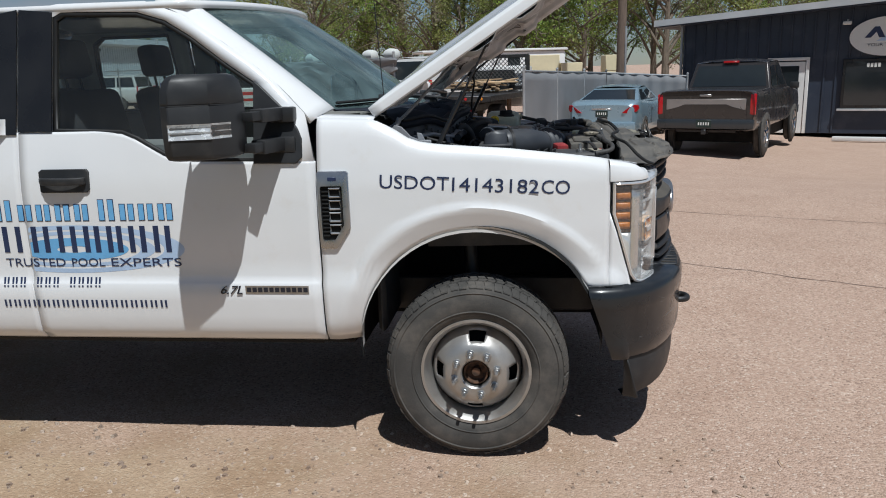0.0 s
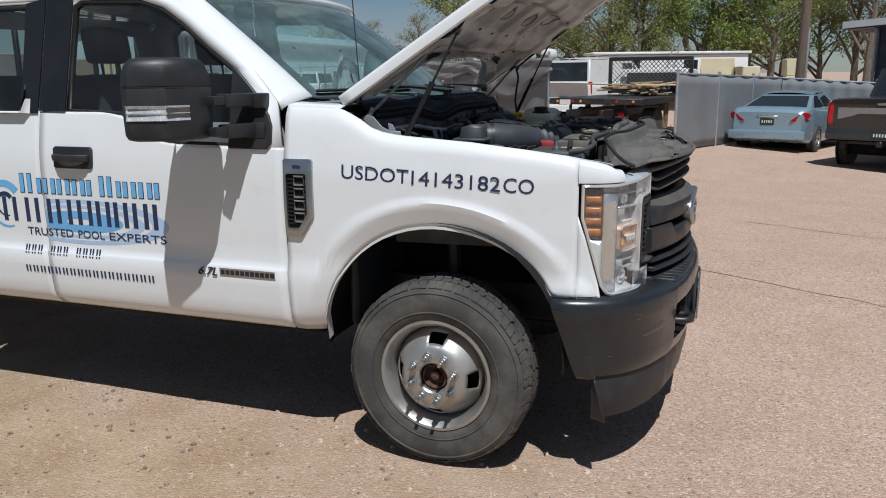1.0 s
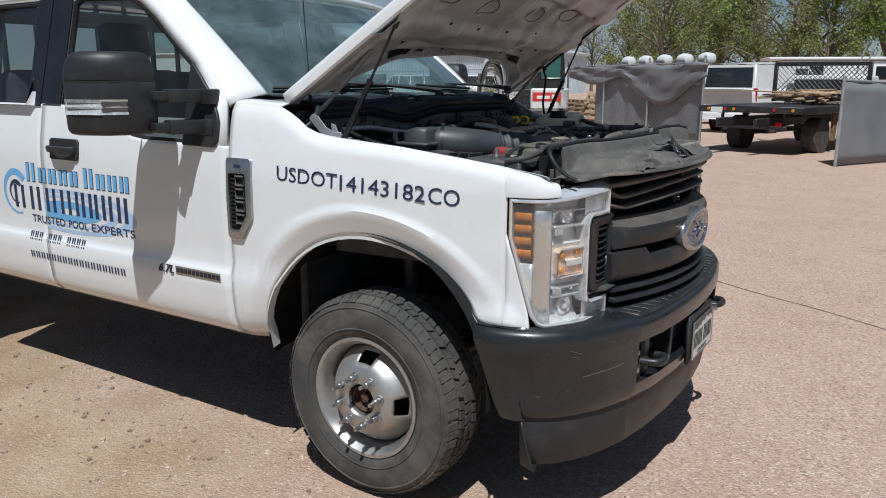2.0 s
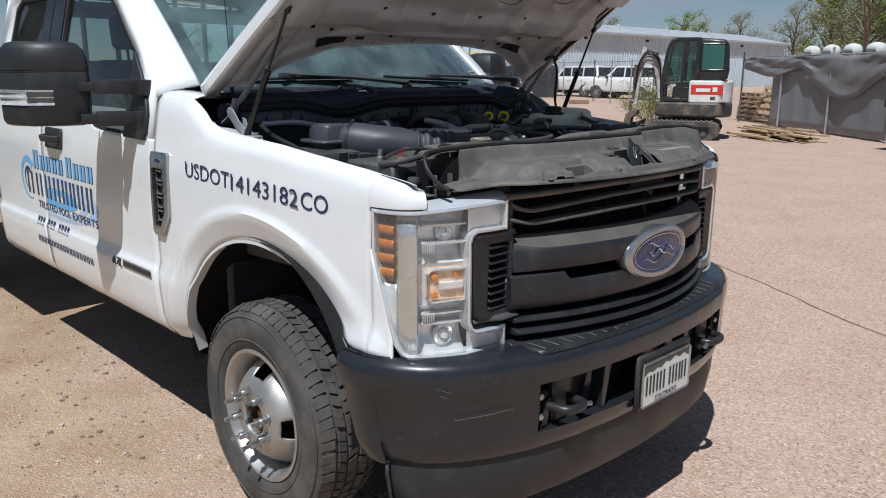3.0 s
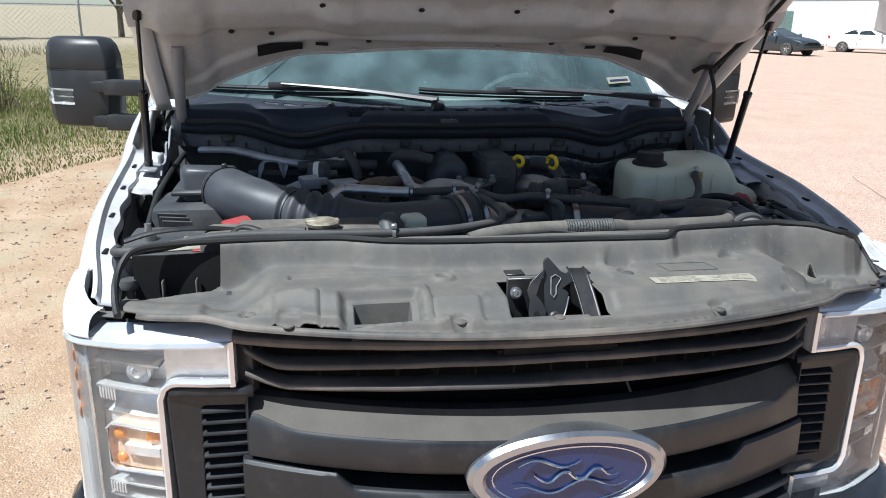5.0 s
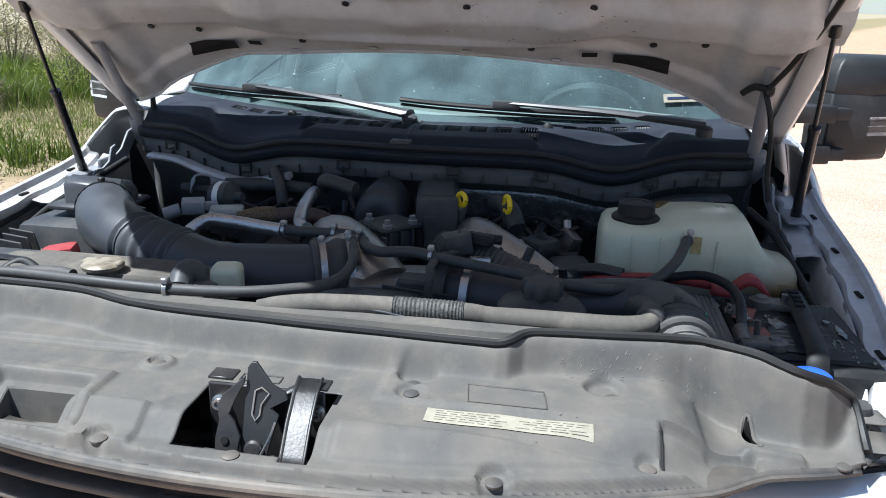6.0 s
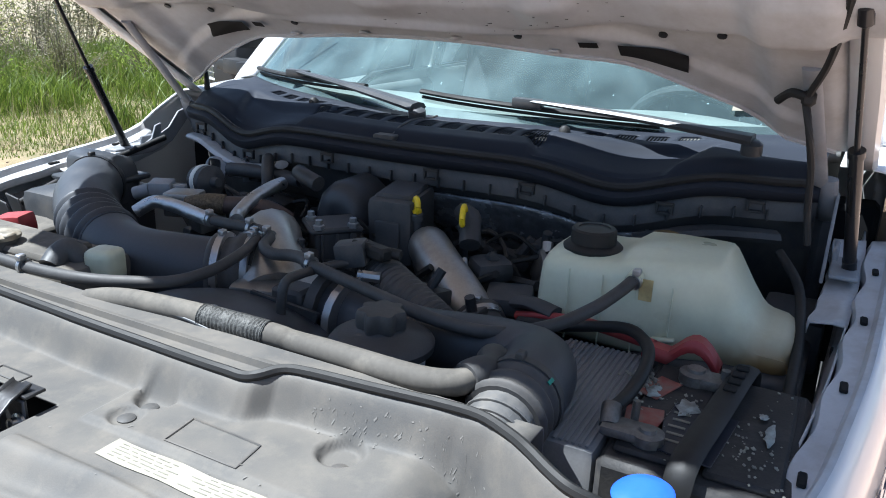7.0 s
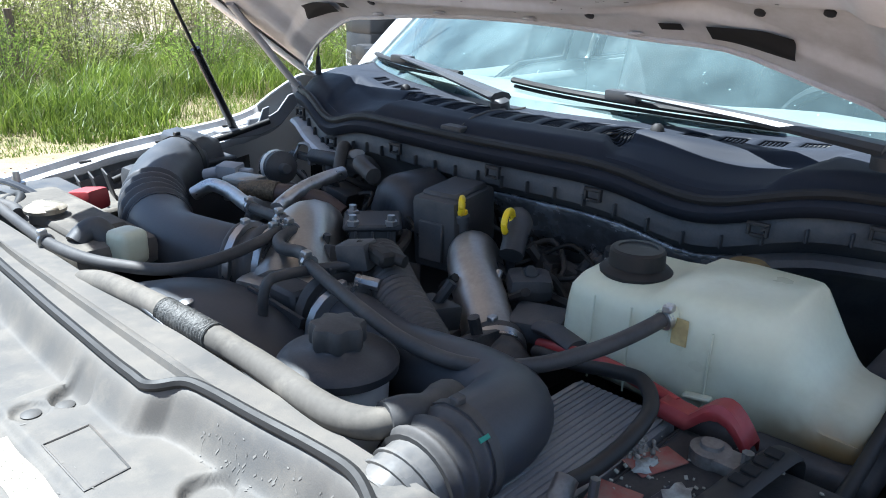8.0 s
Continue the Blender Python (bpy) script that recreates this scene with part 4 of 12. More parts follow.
# ---- wheels ----
def build_wheel(name, label, at, s, dual=False):
    hub = Vector(at)
    out = Vector((0, s, 0))
    Q = lambda r, o, a: hub + Vector((r * math.cos(a), s * o, r * math.sin(a)))
    prof = [(0.222, 0.085), (0.240, 0.108), (0.262, 0.119), (0.300, 0.124), (0.340, 0.120), (0.366, 0.110), (0.380, 0.098), (0.3845, 0.080), (0.3845, -0.080), (0.380, -0.098), (0.340, -0.12), (0.28, -0.122), (0.222, -0.09)]
    n = 72
    t = Shape().rows([[Q(r, o, 2 * math.pi * i / n) for i in range(n)] for r, o in prof], closed=True)
    # raised rings and bars of the sidewall
    for r, o, w in ((0.272, 0.1215, 0.004), (0.352, 0.1175, 0.005)):
        t.rows([[Q(r - w, o, 2 * math.pi * i / n) for i in range(n)], [Q(r, o + 0.003, 2 * math.pi * i / n) for i in range(n)], [Q(r + w, o, 2 * math.pi * i / n) for i in range(n)]], closed=True)
    w = part("wheel", t, tyre_rubber, truck, label)
    # tread blocks
    tr = Shape()
    rng = random.Random(3)
    for k in range(64):
        a = 2 * math.pi * k / 64
        for j, (o0, o1) in enumerate(((-0.113, -0.066), (-0.060, -0.024), (-0.019, 0.019), (0.024, 0.060), (0.066, 0.113))):
            da = (0.5 * (j % 2) + rng.uniform(-0.10, 0.10)) * 2 * math.pi / 64
            a0, a1 = a + da + 0.004 + rng.uniform(0, 0.010), a + da + 2 * math.pi / 64 - 0.004 - rng.uniform(0, 0.012)
            sk = 0.022 * (1 if j % 2 else -1) + rng.uniform(-0.012, 0.012)
            r1, r0 = 0.3940 + rng.uniform(-0.0022, 0.0006), 0.378
            # the outer blocks round over the shoulder
            rr = r1 - 0.016
            p0, p1 = o0 + rng.uniform(0, 0.004), o1 - rng.uniform(0, 0.004)
            pts = [Q(r0 - 0.006 * (o0 < -0.1), p0, a0), Q(r0 - 0.006 * (o1 > 0.1), p1, a0 + sk), Q(r0 - 0.006 * (o1 > 0.1), p1, a1 + sk), Q(r0 - 0.006 * (o0 < -0.1), p0, a1),
                   Q(rr if o0 < -0.1 else r1, p0 + 0.002, a0), Q(rr if o1 > 0.1 else r1, p1 - 0.002, a0 + sk), Q(rr if o1 > 0.1 else r1, p1 - 0.002, a1 + sk), Q(rr if o0 < -0.1 else r1, p0 + 0.002, a1)]
            tr.add(pts, [(4, 5, 6, 7), (0, 1, 5, 4), (1, 2, 6, 5), (2, 3, 7, 6), (3, 0, 4, 7)])
    part("tread", tr, tyre_rubber, w, "worn tread blocks", angle=20)
    # rim: flange and barrel, then the dished face with its openings
    sg = -1 if dual else 1
    fl = [(0.226, 0.098), (0.236, 0.106), (0.236, 0.112), (0.224, 0.112), (0.214, 0.100), (0.205, 0.080), (0.198, 0.050), (0.194, 0.0), (0.20, -0.09)]
    part("rim", Shape().rows([[Q(r, o, 2 * math.pi * i / n) for i in range(n)] for r, o in fl], closed=True), silver_rim, w, "dusty silver steel rim")
    fc = [(0.196, 0.028), (0.188, 0.046), (0.178, 0.064), (0.168, 0.080), (0.156, 0.097), (0.142, 0.112), (0.126, 0.124), (0.108, 0.131), (0.090, 0.133), (0.066, 0.133), (0.060, 0.126), (0.058, 0.07)]
    hole = lambda j, i: 2 <= j <= 4 and any(abs(((i + 0.5) / n * 360 - h + 180) % 360 - 180) < 13.5 for h in (86, 176, 266, 356))
    part("rim_face", Shape().rows([[Q(r, o * sg, 2 * math.pi * i / n) for i in range(n)] for r, o in fc], closed=True, skip=hole), silver_rim, w, "silver dished wheel face with oval openings", thick=0.006)
    part("brake_drum", Shape().lathe([(0.19, -0.06 * s), (0.19, 0.02 * s), (0.10, 0.025 * s), (0.0, 0.025 * s)], hub, (0, 1, 0), 32), void_black, w, "dark brake disc")
    part("hub", Shape().lathe([(0.060, 0.075), (0.052, 0.112), (0.046, 0.114), (0.043, 0.085), (0.02, 0.08), (0.018, 0.105), (0.0, 0.107)], hub, out, 24), rusty_metal, w, "rusty wheel hub")
    for k in range(8):
        a = 2 * math.pi * (k + 0.3) / 8
        c = Q(0.0925, 0.131, a)
        nut = Shape().lathe([(0.020, 0), (0.020, 0.005), (0.0135, 0.007), (0.0135, 0.030), (0.011, 0.033), (0.0075, 0.033), (0.0075, 0.062), (0.0, 0.064)], c, out, 8)
        part("lug_nut", nut, steel, w, "steel lug nut")
    return w


build_wheel("front_wheel", "front wheel with a worn tyre", (0.0, -0.852, 0.392), -1)
build_wheel("front_wheel", "front wheel with a worn tyre", (0.0, 0.852, 0.392), 1)
for s in (-1, 1):
    build_wheel("rear_wheel", "outer rear dual wheel", (-4.25, s * 1.06, 0.392), s, True)
    part("axle_stub", Shape().lathe([(0.05, 0), (0.05, 0.5)], (0, s * 0.8, 0.392), (0, -s, 0), 14).box((0.02, s * 0.62, 0.42), (0.12, 0.16, 0.3), 0.03).rod((-0.02, s * 0.62, 0.5), (-0.05, s * 0.58, 1.0), 0.03), dark_steel, truck, "dirty front axle end")
part("front_axle", Shape().tube([(0, -0.55, 0.39), (0, -0.2, 0.37), (0, 0.2, 0.37), (0, 0.55, 0.39)], 0.05, 12).lathe([(0.0, -0.12), (0.11, -0.06), (0.12, 0.06), (0.0, 0.12)], (0, 0.2, 0.36), (1, 0, 0), 14), dark_steel, truck, "dirty front axle")
part("chassis_rail", Shape().box((-2.4, -0.44, 0.60), (6.6, 0.07, 0.17), 0.01), dark_steel, truck, "dark chassis rail")
part("chassis_rail", Shape().box((-2.4, 0.44, 0.60), (6.6, 0.07, 0.17), 0.01), dark_steel, truck, "dark chassis rail")

# flat bed behind the cab
bed = part("flat_bed", Shape().box((-4.6, 0, 1.08), (3.6, 2.44, 0.06), 0.01), dark_steel, truck, "black steel flat bed")
for s in (-1, 1):
    part("bed_rail", Shape().box((-4.6, s * 1.20, 1.055), (3.6, 0.06, 0.17), 0.008), dark_steel, bed, "black steel bed edge")
    part("rack_post", Shape().box((-2.85, s * 1.0, 1.56), (0.07, 0.09, 0.92), 0.01), dark_steel, bed, "black steel post of the cab guard")
for z in (2.02, 1.2):
    part("rack_rail", Shape().box((-2.85, 0, z), (0.07, 2.1, 0.09), 0.01), dark_steel, bed, "black steel rail of the cab guard")
for k in range(9):
    part("rack_bar", Shape().box((-2.85, -0.8 + 0.2 * k, 1.6), (0.03, 0.025, 0.8), 0.004), dark_steel, bed, "thin bar of the cab guard")


# ---- nose: lamps, grille, bumper ----
LAMP = [(0.778, 0.570), (0.774, 0.62), (0.764, 0.68), (0.756, 0.72), (0.738, 0.77), (0.718, 0.81), (0.703, 0.838), (0.694, 0.853), (0.680, 0.868), (0.660, 0.880), (0.635, 0.889), (0.60, 0.895), (0.564, 0.899)]
LAMP_S = [0.0]
for (xa, ya), (xb, yb) in zip(LAMP[:-1], LAMP[1:]):
    LAMP_S.append(LAMP_S[-1] + math.hypot(xb - xa, yb - ya))
LAMP_END = LAMP_S[-1]
lamp_glow = mat("lamp_glow", (0.84, 0.85, 0.86), 0.18, metal=0.5, vary=0.10, scale=26, fine=90, bump=0.35, bump_size=0.003, rvary=0.1)
turn_tint = mat("turn_tint", (0.86, 0.62, 0.44), 0.18, metal=0.3, vary=0.18, scale=45, fine=200, bump=0.3, bump_size=0.002)
band_chrome = mat("band_chrome", (0.74, 0.74, 0.74), 0.2, metal=0.9, vary=0.04, scale=9, fine=60, bump=0.05, bump_size=0.002)
marker_base = mat("marker_base", (0.10, 0.035, 0.006), 0.3, vary=0.15, scale=40)


def lamp_xy(a):
    return float(np.interp(a, LAMP_S, [p[0] for p in LAMP])), float(np.interp(a, LAMP_S, [p[1] for p in LAMP]))


def lamp_at(y):
    """The way round the lamp at which its plan reaches y."""
    return float(np.interp(y, [p[1] for p in LAMP], LAMP_S))


NOTCH = lamp_at(0.700)


def lamp_low(a):
    x, y = lamp_xy(a)
    if a < lamp_at(0.872):
        return along([(0.0, 0.752), (0.35, 0.766)], a)
    return along([(0.56, 1.075), (0.588, 0.985), (0.612, 0.905), (0.640, 0.805), (0.662, 0.772), (0.68, 0.767)], x)


def lamp_high(a):
    return along([(0.0, 1.206), (0.13, 1.201), (0.28, 1.192), (0.50, 1.187)], a)


def arm_low(a):
    """Lower edge of the upper arm, with a rounded inner corner."""
    return 1.118 - 0.028 * max(0.0, 1 - math.sqrt(max(0.0, 1 - max(0.0, (a - NOTCH + 0.028) / 0.028) ** 2)))


def arm_high(a):
    return 0.830 + 0.028 * max(0.0, 1 - math.sqrt(max(0.0, 1 - max(0.0, (a - NOTCH + 0.028) / 0.028) ** 2)))


def build_lamp(s):
    def pt(a, z, d):
        x, y = lamp_xy(a)
        x0, y0 = lamp_xy(max(0, a - 0.012))
        x1, y1 = lamp_xy(min(LAMP_END, a + 0.012))
        n = Vector((y1 - y0, -(x1 - x0), 0)).normalized()
        return (x + n.x * d, s * (y + n.y * d), z)

    def steps(a0, a1, n):
        return [a0 + (a1 - a0) * k / n for k in range(n + 1)]

    def patch(a0, a1, lo, hi, d, n=14, m=8):
        return [[pt(a, lo(a) + (hi(a) - lo(a)) * k / m, d(a, k / m) if callable(d) else d) for k in range(m + 1)] for a in steps(a0, a1, n)]

    # closed outline of the lamp's face, anticlockwise from the inner lower corner
    edge = [(a, lamp_low(a)) for a in steps(0.0, LAMP_END, 40)]
    edge += [(a, lamp_high(a)) for a in steps(LAMP_END, 0.0, 30)]
    edge += [(a, arm_low(a)) for a in steps(0.0, NOTCH, 18)] + [(NOTCH, z) for z in (1.04, 0.97, 0.91)]
    edge += [(a, arm_high(a)) for a in steps(NOTCH, 0.0, 18)]
    inset = []
    for i, (a, z) in enumerate(edge):
        p, q = edge[i - 1], edge[(i + 1) % len(edge)]
        t = Vector((q[0] - p[0], q[1] - p[1]))
        t = t.normalized() if t.length > 1e-6 else Vector((1, 0))
        inset.append((a - t.y * 0.011, z + t.x * 0.011))
    loop = lambda pts, d: [pt(a, z, d) for a, z in pts]
    shell = Shape().rows([loop(edge, -0.075), loop(edge, -0.004), loop(inset, -0.008), loop(inset, -0.045)], closed=True)
    lamp = part("headlight", shell, lamp_grey, truck, "large clear headlight with an amber side marker")
    part("bezel", Shape().rows([loop(edge, -0.006), loop(edge, 0.003), loop([((a + 2 * b) / 3, (z + 2 * c) / 3) for (a, z), (b, c) in zip(edge, inset)], 0.0065), loop(inset, 0.004), loop(inset, -0.010)], closed=True), lamp_pale, lamp, "thick bright lens edge", angle=50)
    one = lambda v: (lambda a: v)
    g = Shape().rows(patch(NOTCH, LAMP_END, lamp_low, lamp_high, 0.003, 30)).rows(patch(0.0, NOTCH, arm_low, lamp_high, 0.003)).rows(patch(0.0, NOTCH, lamp_low, arm_high, 0.003))
    lens = part("lens", g, lamp_glass, lamp, "clear scuffed lens")
    lens.visible_shadow = False
    fold = lamp_at(0.846)
    # mirrored shells behind the lens: arms, main chamber
    dish = lambda a, k: -0.030 - 0.030 * math.sin(math.pi * k) ** 0.7
    part("reflector", Shape().rows(patch(NOTCH, fold, one(1.035), lambda a: lamp_high(a) - 0.010, dish, 12, 10)), lamp_glow, lamp, "upper reflector")
    part("reflector", Shape().rows(patch(NOTCH, fold, lambda a: lamp_low(a) + 0.008, one(0.915), dish, 12, 10)), lamp_glow, lamp, "lower reflector")
    part("reflector", Shape().rows(patch(NOTCH, fold, one(0.910), one(1.040), -0.034, 6, 4)), lamp_grey, lamp, "plain wall round the turn signal")
    part("arm_reflector", Shape().rows(patch(0.006, NOTCH, lambda a: arm_low(a) + 0.004, lambda a: lamp_high(a) - 0.008, -0.020)), lamp_glow, lamp, "reflector of the upper arm")
    part("arm_reflector", Shape().rows(patch(0.006, NOTCH, lambda a: lamp_low(a) + 0.006, lambda a: arm_high(a) - 0.004, -0.020)), lamp_glow, lamp, "reflector of the lower arm")
    for z in (1.150, 1.098):
        part("reflector_shelf", Shape().rows([[pt(a, z + dz, d) for d, dz in ((-0.055, 0.004), (-0.014, 0.0), (-0.014, -0.005), (-0.055, -0.005))] for a in steps(NOTCH + 0.01, fold - 0.01, 8)]), lamp_pale, lamp, "bright shelf in the reflector", thick=0.001)
    for z in (0.862, 0.892):
        part("reflector_shelf", Shape().rows([[pt(a, z + dz, d) for d, dz in ((-0.055, 0.004), (-0.018, 0.0), (-0.018, -0.004), (-0.055, -0.004))] for a in steps(NOTCH + 0.02, fold - 0.01, 8)]), lamp_pale, lamp, "bright shelf in the reflector", thick=0.001)
    # two bulbs in their cups, ribbed blocks beside them
    for z, r in ((1.120, 0.024), (0.820, 0.030)):
        c = Vector(pt(lamp_at(0.768), z, -0.052))
        part("bulb_cup", Shape().lathe([(r, 0.0), (r * 1.05, 0.012), (r * 0.9, 0.016), (r * 0.5, 0.006), (r * 0.36, 0.02), (0.0, 0.026)], c, (1, s * 0.35, 0), 20), lamp_glow, lamp, "bulb in a bright cup")
    for z0, z1 in ((1.068, 1.092), (0.868, 0.890)):
        for k in range(6):
            part("reflector_flute", Shape().box(pt(lamp_at(0.832) - 0.0065 * k, (z0 + z1) / 2, -0.016), (0.004, 0.0036, z1 - z0), 0.001), lamp_pale, lamp)
    # turn signal: clear box with amber cells
    ta, tb = lamp_at(0.715), lamp_at(0.822)
    tz = [(ta, 0.928), (tb - 0.012, 0.926), (tb, 0.938), (tb, 1.010), (tb - 0.012, 1.022), (ta, 1.020)]
    part("turn_signal", Shape().rows([loop(tz, -0.034), loop(tz, -0.012)], closed=True).rows(patch(ta, tb, one(0.930), one(1.018), -0.020, 6, 4)), turn_tint, lamp, "pale orange turn signal")
    part("turn_frame", Shape().tube([pt(a, z, -0.009) for a, z in tz + tz[:1]], 0.0035, 6, 1), lamp_pale, lamp, "bright turn signal frame")
    part("turn_rib", Shape().rows([[pt(a, 0.972 + dz, d) for d, dz in ((-0.022, 0.012), (-0.010, 0.009), (-0.010, -0.009), (-0.022, -0.012))] for a in steps(ta + 0.006, tb - 0.035, 6)]), lamp_glow, lamp, "fluted bar across the turn signal")
    part("turn_bulb", Shape().lathe([(0.013, 0), (0.014, 0.004), (0.010, 0.010), (0.0, 0.013)], pt(tb - 0.022, 1.000, -0.022), (1, s * 0.4, 0), 14), amber, lamp, "amber bulb")
    part("turn_bulb", Shape().lathe([(0.010, 0), (0.011, 0.004), (0.008, 0.008), (0.0, 0.010)], pt(tb - 0.022, 0.948, -0.020), (1, s * 0.4, 0), 14), amber, lamp, "amber bulb")
    part("turn_bulb", Shape().box(pt(ta + 0.020, 1.002, -0.018), (0.005, 0.030, 0.016), 0.002), amber, lamp, "amber reflector")
    # plain band round the corner
    part("corner_band", Shape().rows(patch(fold, lamp_at(0.886), lambda a: lamp_low(a) + 0.008, lambda a: lamp_high(a) - 0.010, -0.009, 10, 6)), band_chrome, lamp, "bright mirrored corner band", thick=0.003)
    part("corner_band", Shape().rows(patch(lamp_at(0.8855), LAMP_END - 0.02, lambda a: lamp_low(a) + 0.008, lambda a: max(0.978, lamp_low(a) + 0.009), -0.011, 6, 3)), lamp_pale, lamp, "bright band below the marker", thick=0.003)
    # amber marker in four cells
    m0, m1 = lamp_at(0.8855), LAMP_END - 0.010
    part("marker_back", Shape().rows(patch(m0, m1, lambda a: max(0.982, lamp_low(a) + 0.012), one(1.168), -0.013, 6, 6)), marker_base, lamp, "dark amber marker housing", thick=0.003)
    for k in range(4):
        z0, z1 = 0.996 + 0.0405 * k, 1.024 + 0.0405 * k
        low = lambda a: min(z1 - 0.004, max(z0, lamp_low(a) + 0.020))
        part("amber_marker", Shape().rows(patch(m0 + 0.008, m1 - 0.006, low, one(z1), lambda a, k: -0.008 + 0.004 * math.sin(math.pi * k), 6, 4)), marker_amber, lamp, "amber marker cell", thick=0.003)
    # the lens folds back over the top of the lamp
    fold_rows = [[Vector(pt(a, lamp_high(a) + dz, dd)) for dd, dz in ((0.002, -0.004), (-0.002, 0.004), (-0.010, 0.010), (-0.024, 0.017), (-0.042, 0.022), (-0.048, 0.010), (-0.040, -0.01), (-0.02, -0.012))] for a in steps(0.0, lamp_at(0.835), 26)]
    part("lens_top", Shape().rows(fold_rows, closed=True, caps=True), lamp_top, lamp, "bright sloping top of the lens", angle=32)
    part("lamp_gasket", Shape().tube([pt(a, lamp_high(a) + 0.020, -0.050) for a in steps(0.0, lamp_at(0.83), 12)], 0.005, 6, 1), rubber_black, lamp, "black rubber gasket behind the lamp")
    return lamp


build_lamp(-1)
build_lamp(1)

# the fender's nose wraps round the corner above the lamp
for s, f in ((-1, fender_r), (1, fender_l)):
    rows = []
    for k in range(25):
        a = LAMP_END + 0.012 - (LAMP_END + 0.012 - lamp_at(0.826)) * k / 24
        x, y = lamp_xy(min(a, LAMP_END))
        x -= max(0.0, a - LAMP_END)
        x0, y0 = lamp_xy(max(0, min(a, LAMP_END) - 0.015))
        x1, y1 = lamp_xy(min(LAMP_END, a + 0.015))
        n = Vector((y1 - y0, -(x1 - x0), 0)).normalized()
        zl, zt = lamp_high(min(a, LAMP_END)) + 0.004, along(FENDER_TOP, x) - 0.010 * smooth(0.35, 0.27, a)
        rows.append([(x + n.x * d, s * (y + n.y * d), zl + (zt - zl) * u) for d, u in ((-0.012, 0.0), (0.003, 0.01), (0.004, 0.12), (0.001, 0.45), (-0.004, 0.72), (-0.012, 0.90), (-0.024, 0.985), (-0.040, 1.0), (-0.044, 0.80))])
    part("fender_nose", Shape().rows(rows), white_paint, f, "white fender nose above the lamp", angle=50, face=(0.5, s, 0.5))
    # cap between the fender's back end and the windshield's foot
    cap_rows = [[(x, s * (fender_width(x, along(FENDER_TOP, x)) - d), along(FENDER_TOP, x) + dz) for d, dz in ((0.0, -0.001), (0.03, 0.008), (0.065, 0.012), (0.105, 0.010))] for x in [-0.640 + 0.022 * k for k in range(12)]]
    part("fender_cap", Shape().rows(cap_rows), white_paint, f, "white end of the fender below the windshield pillar", thick=0.004, face=(0, 0, 1))


def nose(y, push=0.0):
    """How far forward the grille's face stands at y."""
    return 0.915 - 0.135 * (abs(y) / 0.57) ** 2.1 + push


YS = [-0.572 + 0.0286 * i for i in range(41)]
# black backing sheet paints the shade between the bars
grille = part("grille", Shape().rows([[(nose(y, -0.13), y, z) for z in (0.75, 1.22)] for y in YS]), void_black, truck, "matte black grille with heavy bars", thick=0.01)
dust_top = mat("dust_top", (0.088, 0.081, 0.072), 0.75, vary=0.15, scale=9, fine=400, bump=0.15, bump_size=0.0006, spec=0.2, dirt=(0.105, 0.095, 0.082), dirt_amount=0.4, dirt_scale=14)
grille_black = mat("grille_black", (0.020, 0.021, 0.024), 0.40, vary=0.14, scale=7, fine=700, bump=0.22, bump_size=0.0006, dirt=(0.075, 0.072, 0.068), dirt_amount=0.22, dirt_scale=11)


def bar(sec, ys, label, m_=None, lift=0.0):
    """A bar along the nose; sec(y) gives its section as (push, height) pairs."""
    rows = []
    for y in ys:
        rows.append([(nose(y, dx), y, z + lift * smooth(0.44, 0.56, abs(y))) for dx, z in (sec(y) if callable(sec) else sec)])
    return part("grille_bar", Shape().rows(rows, closed=True, caps=True), m_ or grille_black, grille, label, bevel=0.002)


END = [0.572 * (1 - (1 - k / 60) * 2) for k in range(61)]
TH = [y for y in END if abs(y) < 0.560]
droop = lambda y: along([(0.0, 0.004), (0.2, 0.001), (0.35, -0.006), (0.49, -0.016), (0.572, -0.020)], abs(y))
bar(lambda y: [(a, z + droop(y)) for a, z in ((-0.012, 1.240), (0.000, 1.237), (0.004, 1.230), (-0.004, 1.220), (-0.06, 1.218), (-0.07, 1.240))], END, "dusty upper rim of the grille", dusty_plastic)
# two broad upper bars that sag toward their ends and turn up at the lamps
for zt, sag in ((1.2005, [(0.0, 0.0), (0.2, -0.005), (0.35, -0.017), (0.49, -0.033), (0.52, -0.026), (0.555, -0.008), (0.575, -0.004)]), (1.155, [(0.0, 0.0), (0.2, -0.004), (0.35, -0.013), (0.485, -0.025), (0.52, -0.018), (0.56, -0.007), (0.575, -0.007)])):
    bar(lambda y: [(a, z + zt + along(sag, abs(y))) for a, z in ((-0.060, -0.003), (-0.018, 0.0015), (-0.011, -0.001), (-0.010, -0.008), (-0.015, -0.0115), (-0.060, -0.012))], TH, "broad upper bar with a bright front edge", dusty_plastic)
IN = [y for y in END if abs(y) < 0.553]
taper = lambda y: 1 - smooth(0.455, 0.553, abs(y))
bar(lambda y: [(-0.062, 1.092), (-0.040 - 0.006 * (1 - taper(y)), 1.088 - 0.006 * (1 - taper(y))), (0.012 * taper(y) - 0.012 * (1 - taper(y)), 1.052 + 0.010 * (1 - taper(y))), (0.016 * taper(y) - 0.004 * (1 - taper(y)), 1.044), (0.014 * taper(y) + 0.004 * (1 - taper(y)), 0.996), (0.006, 0.984), (-0.06, 0.984)], IN, "heavy upper bar with a sloping top")
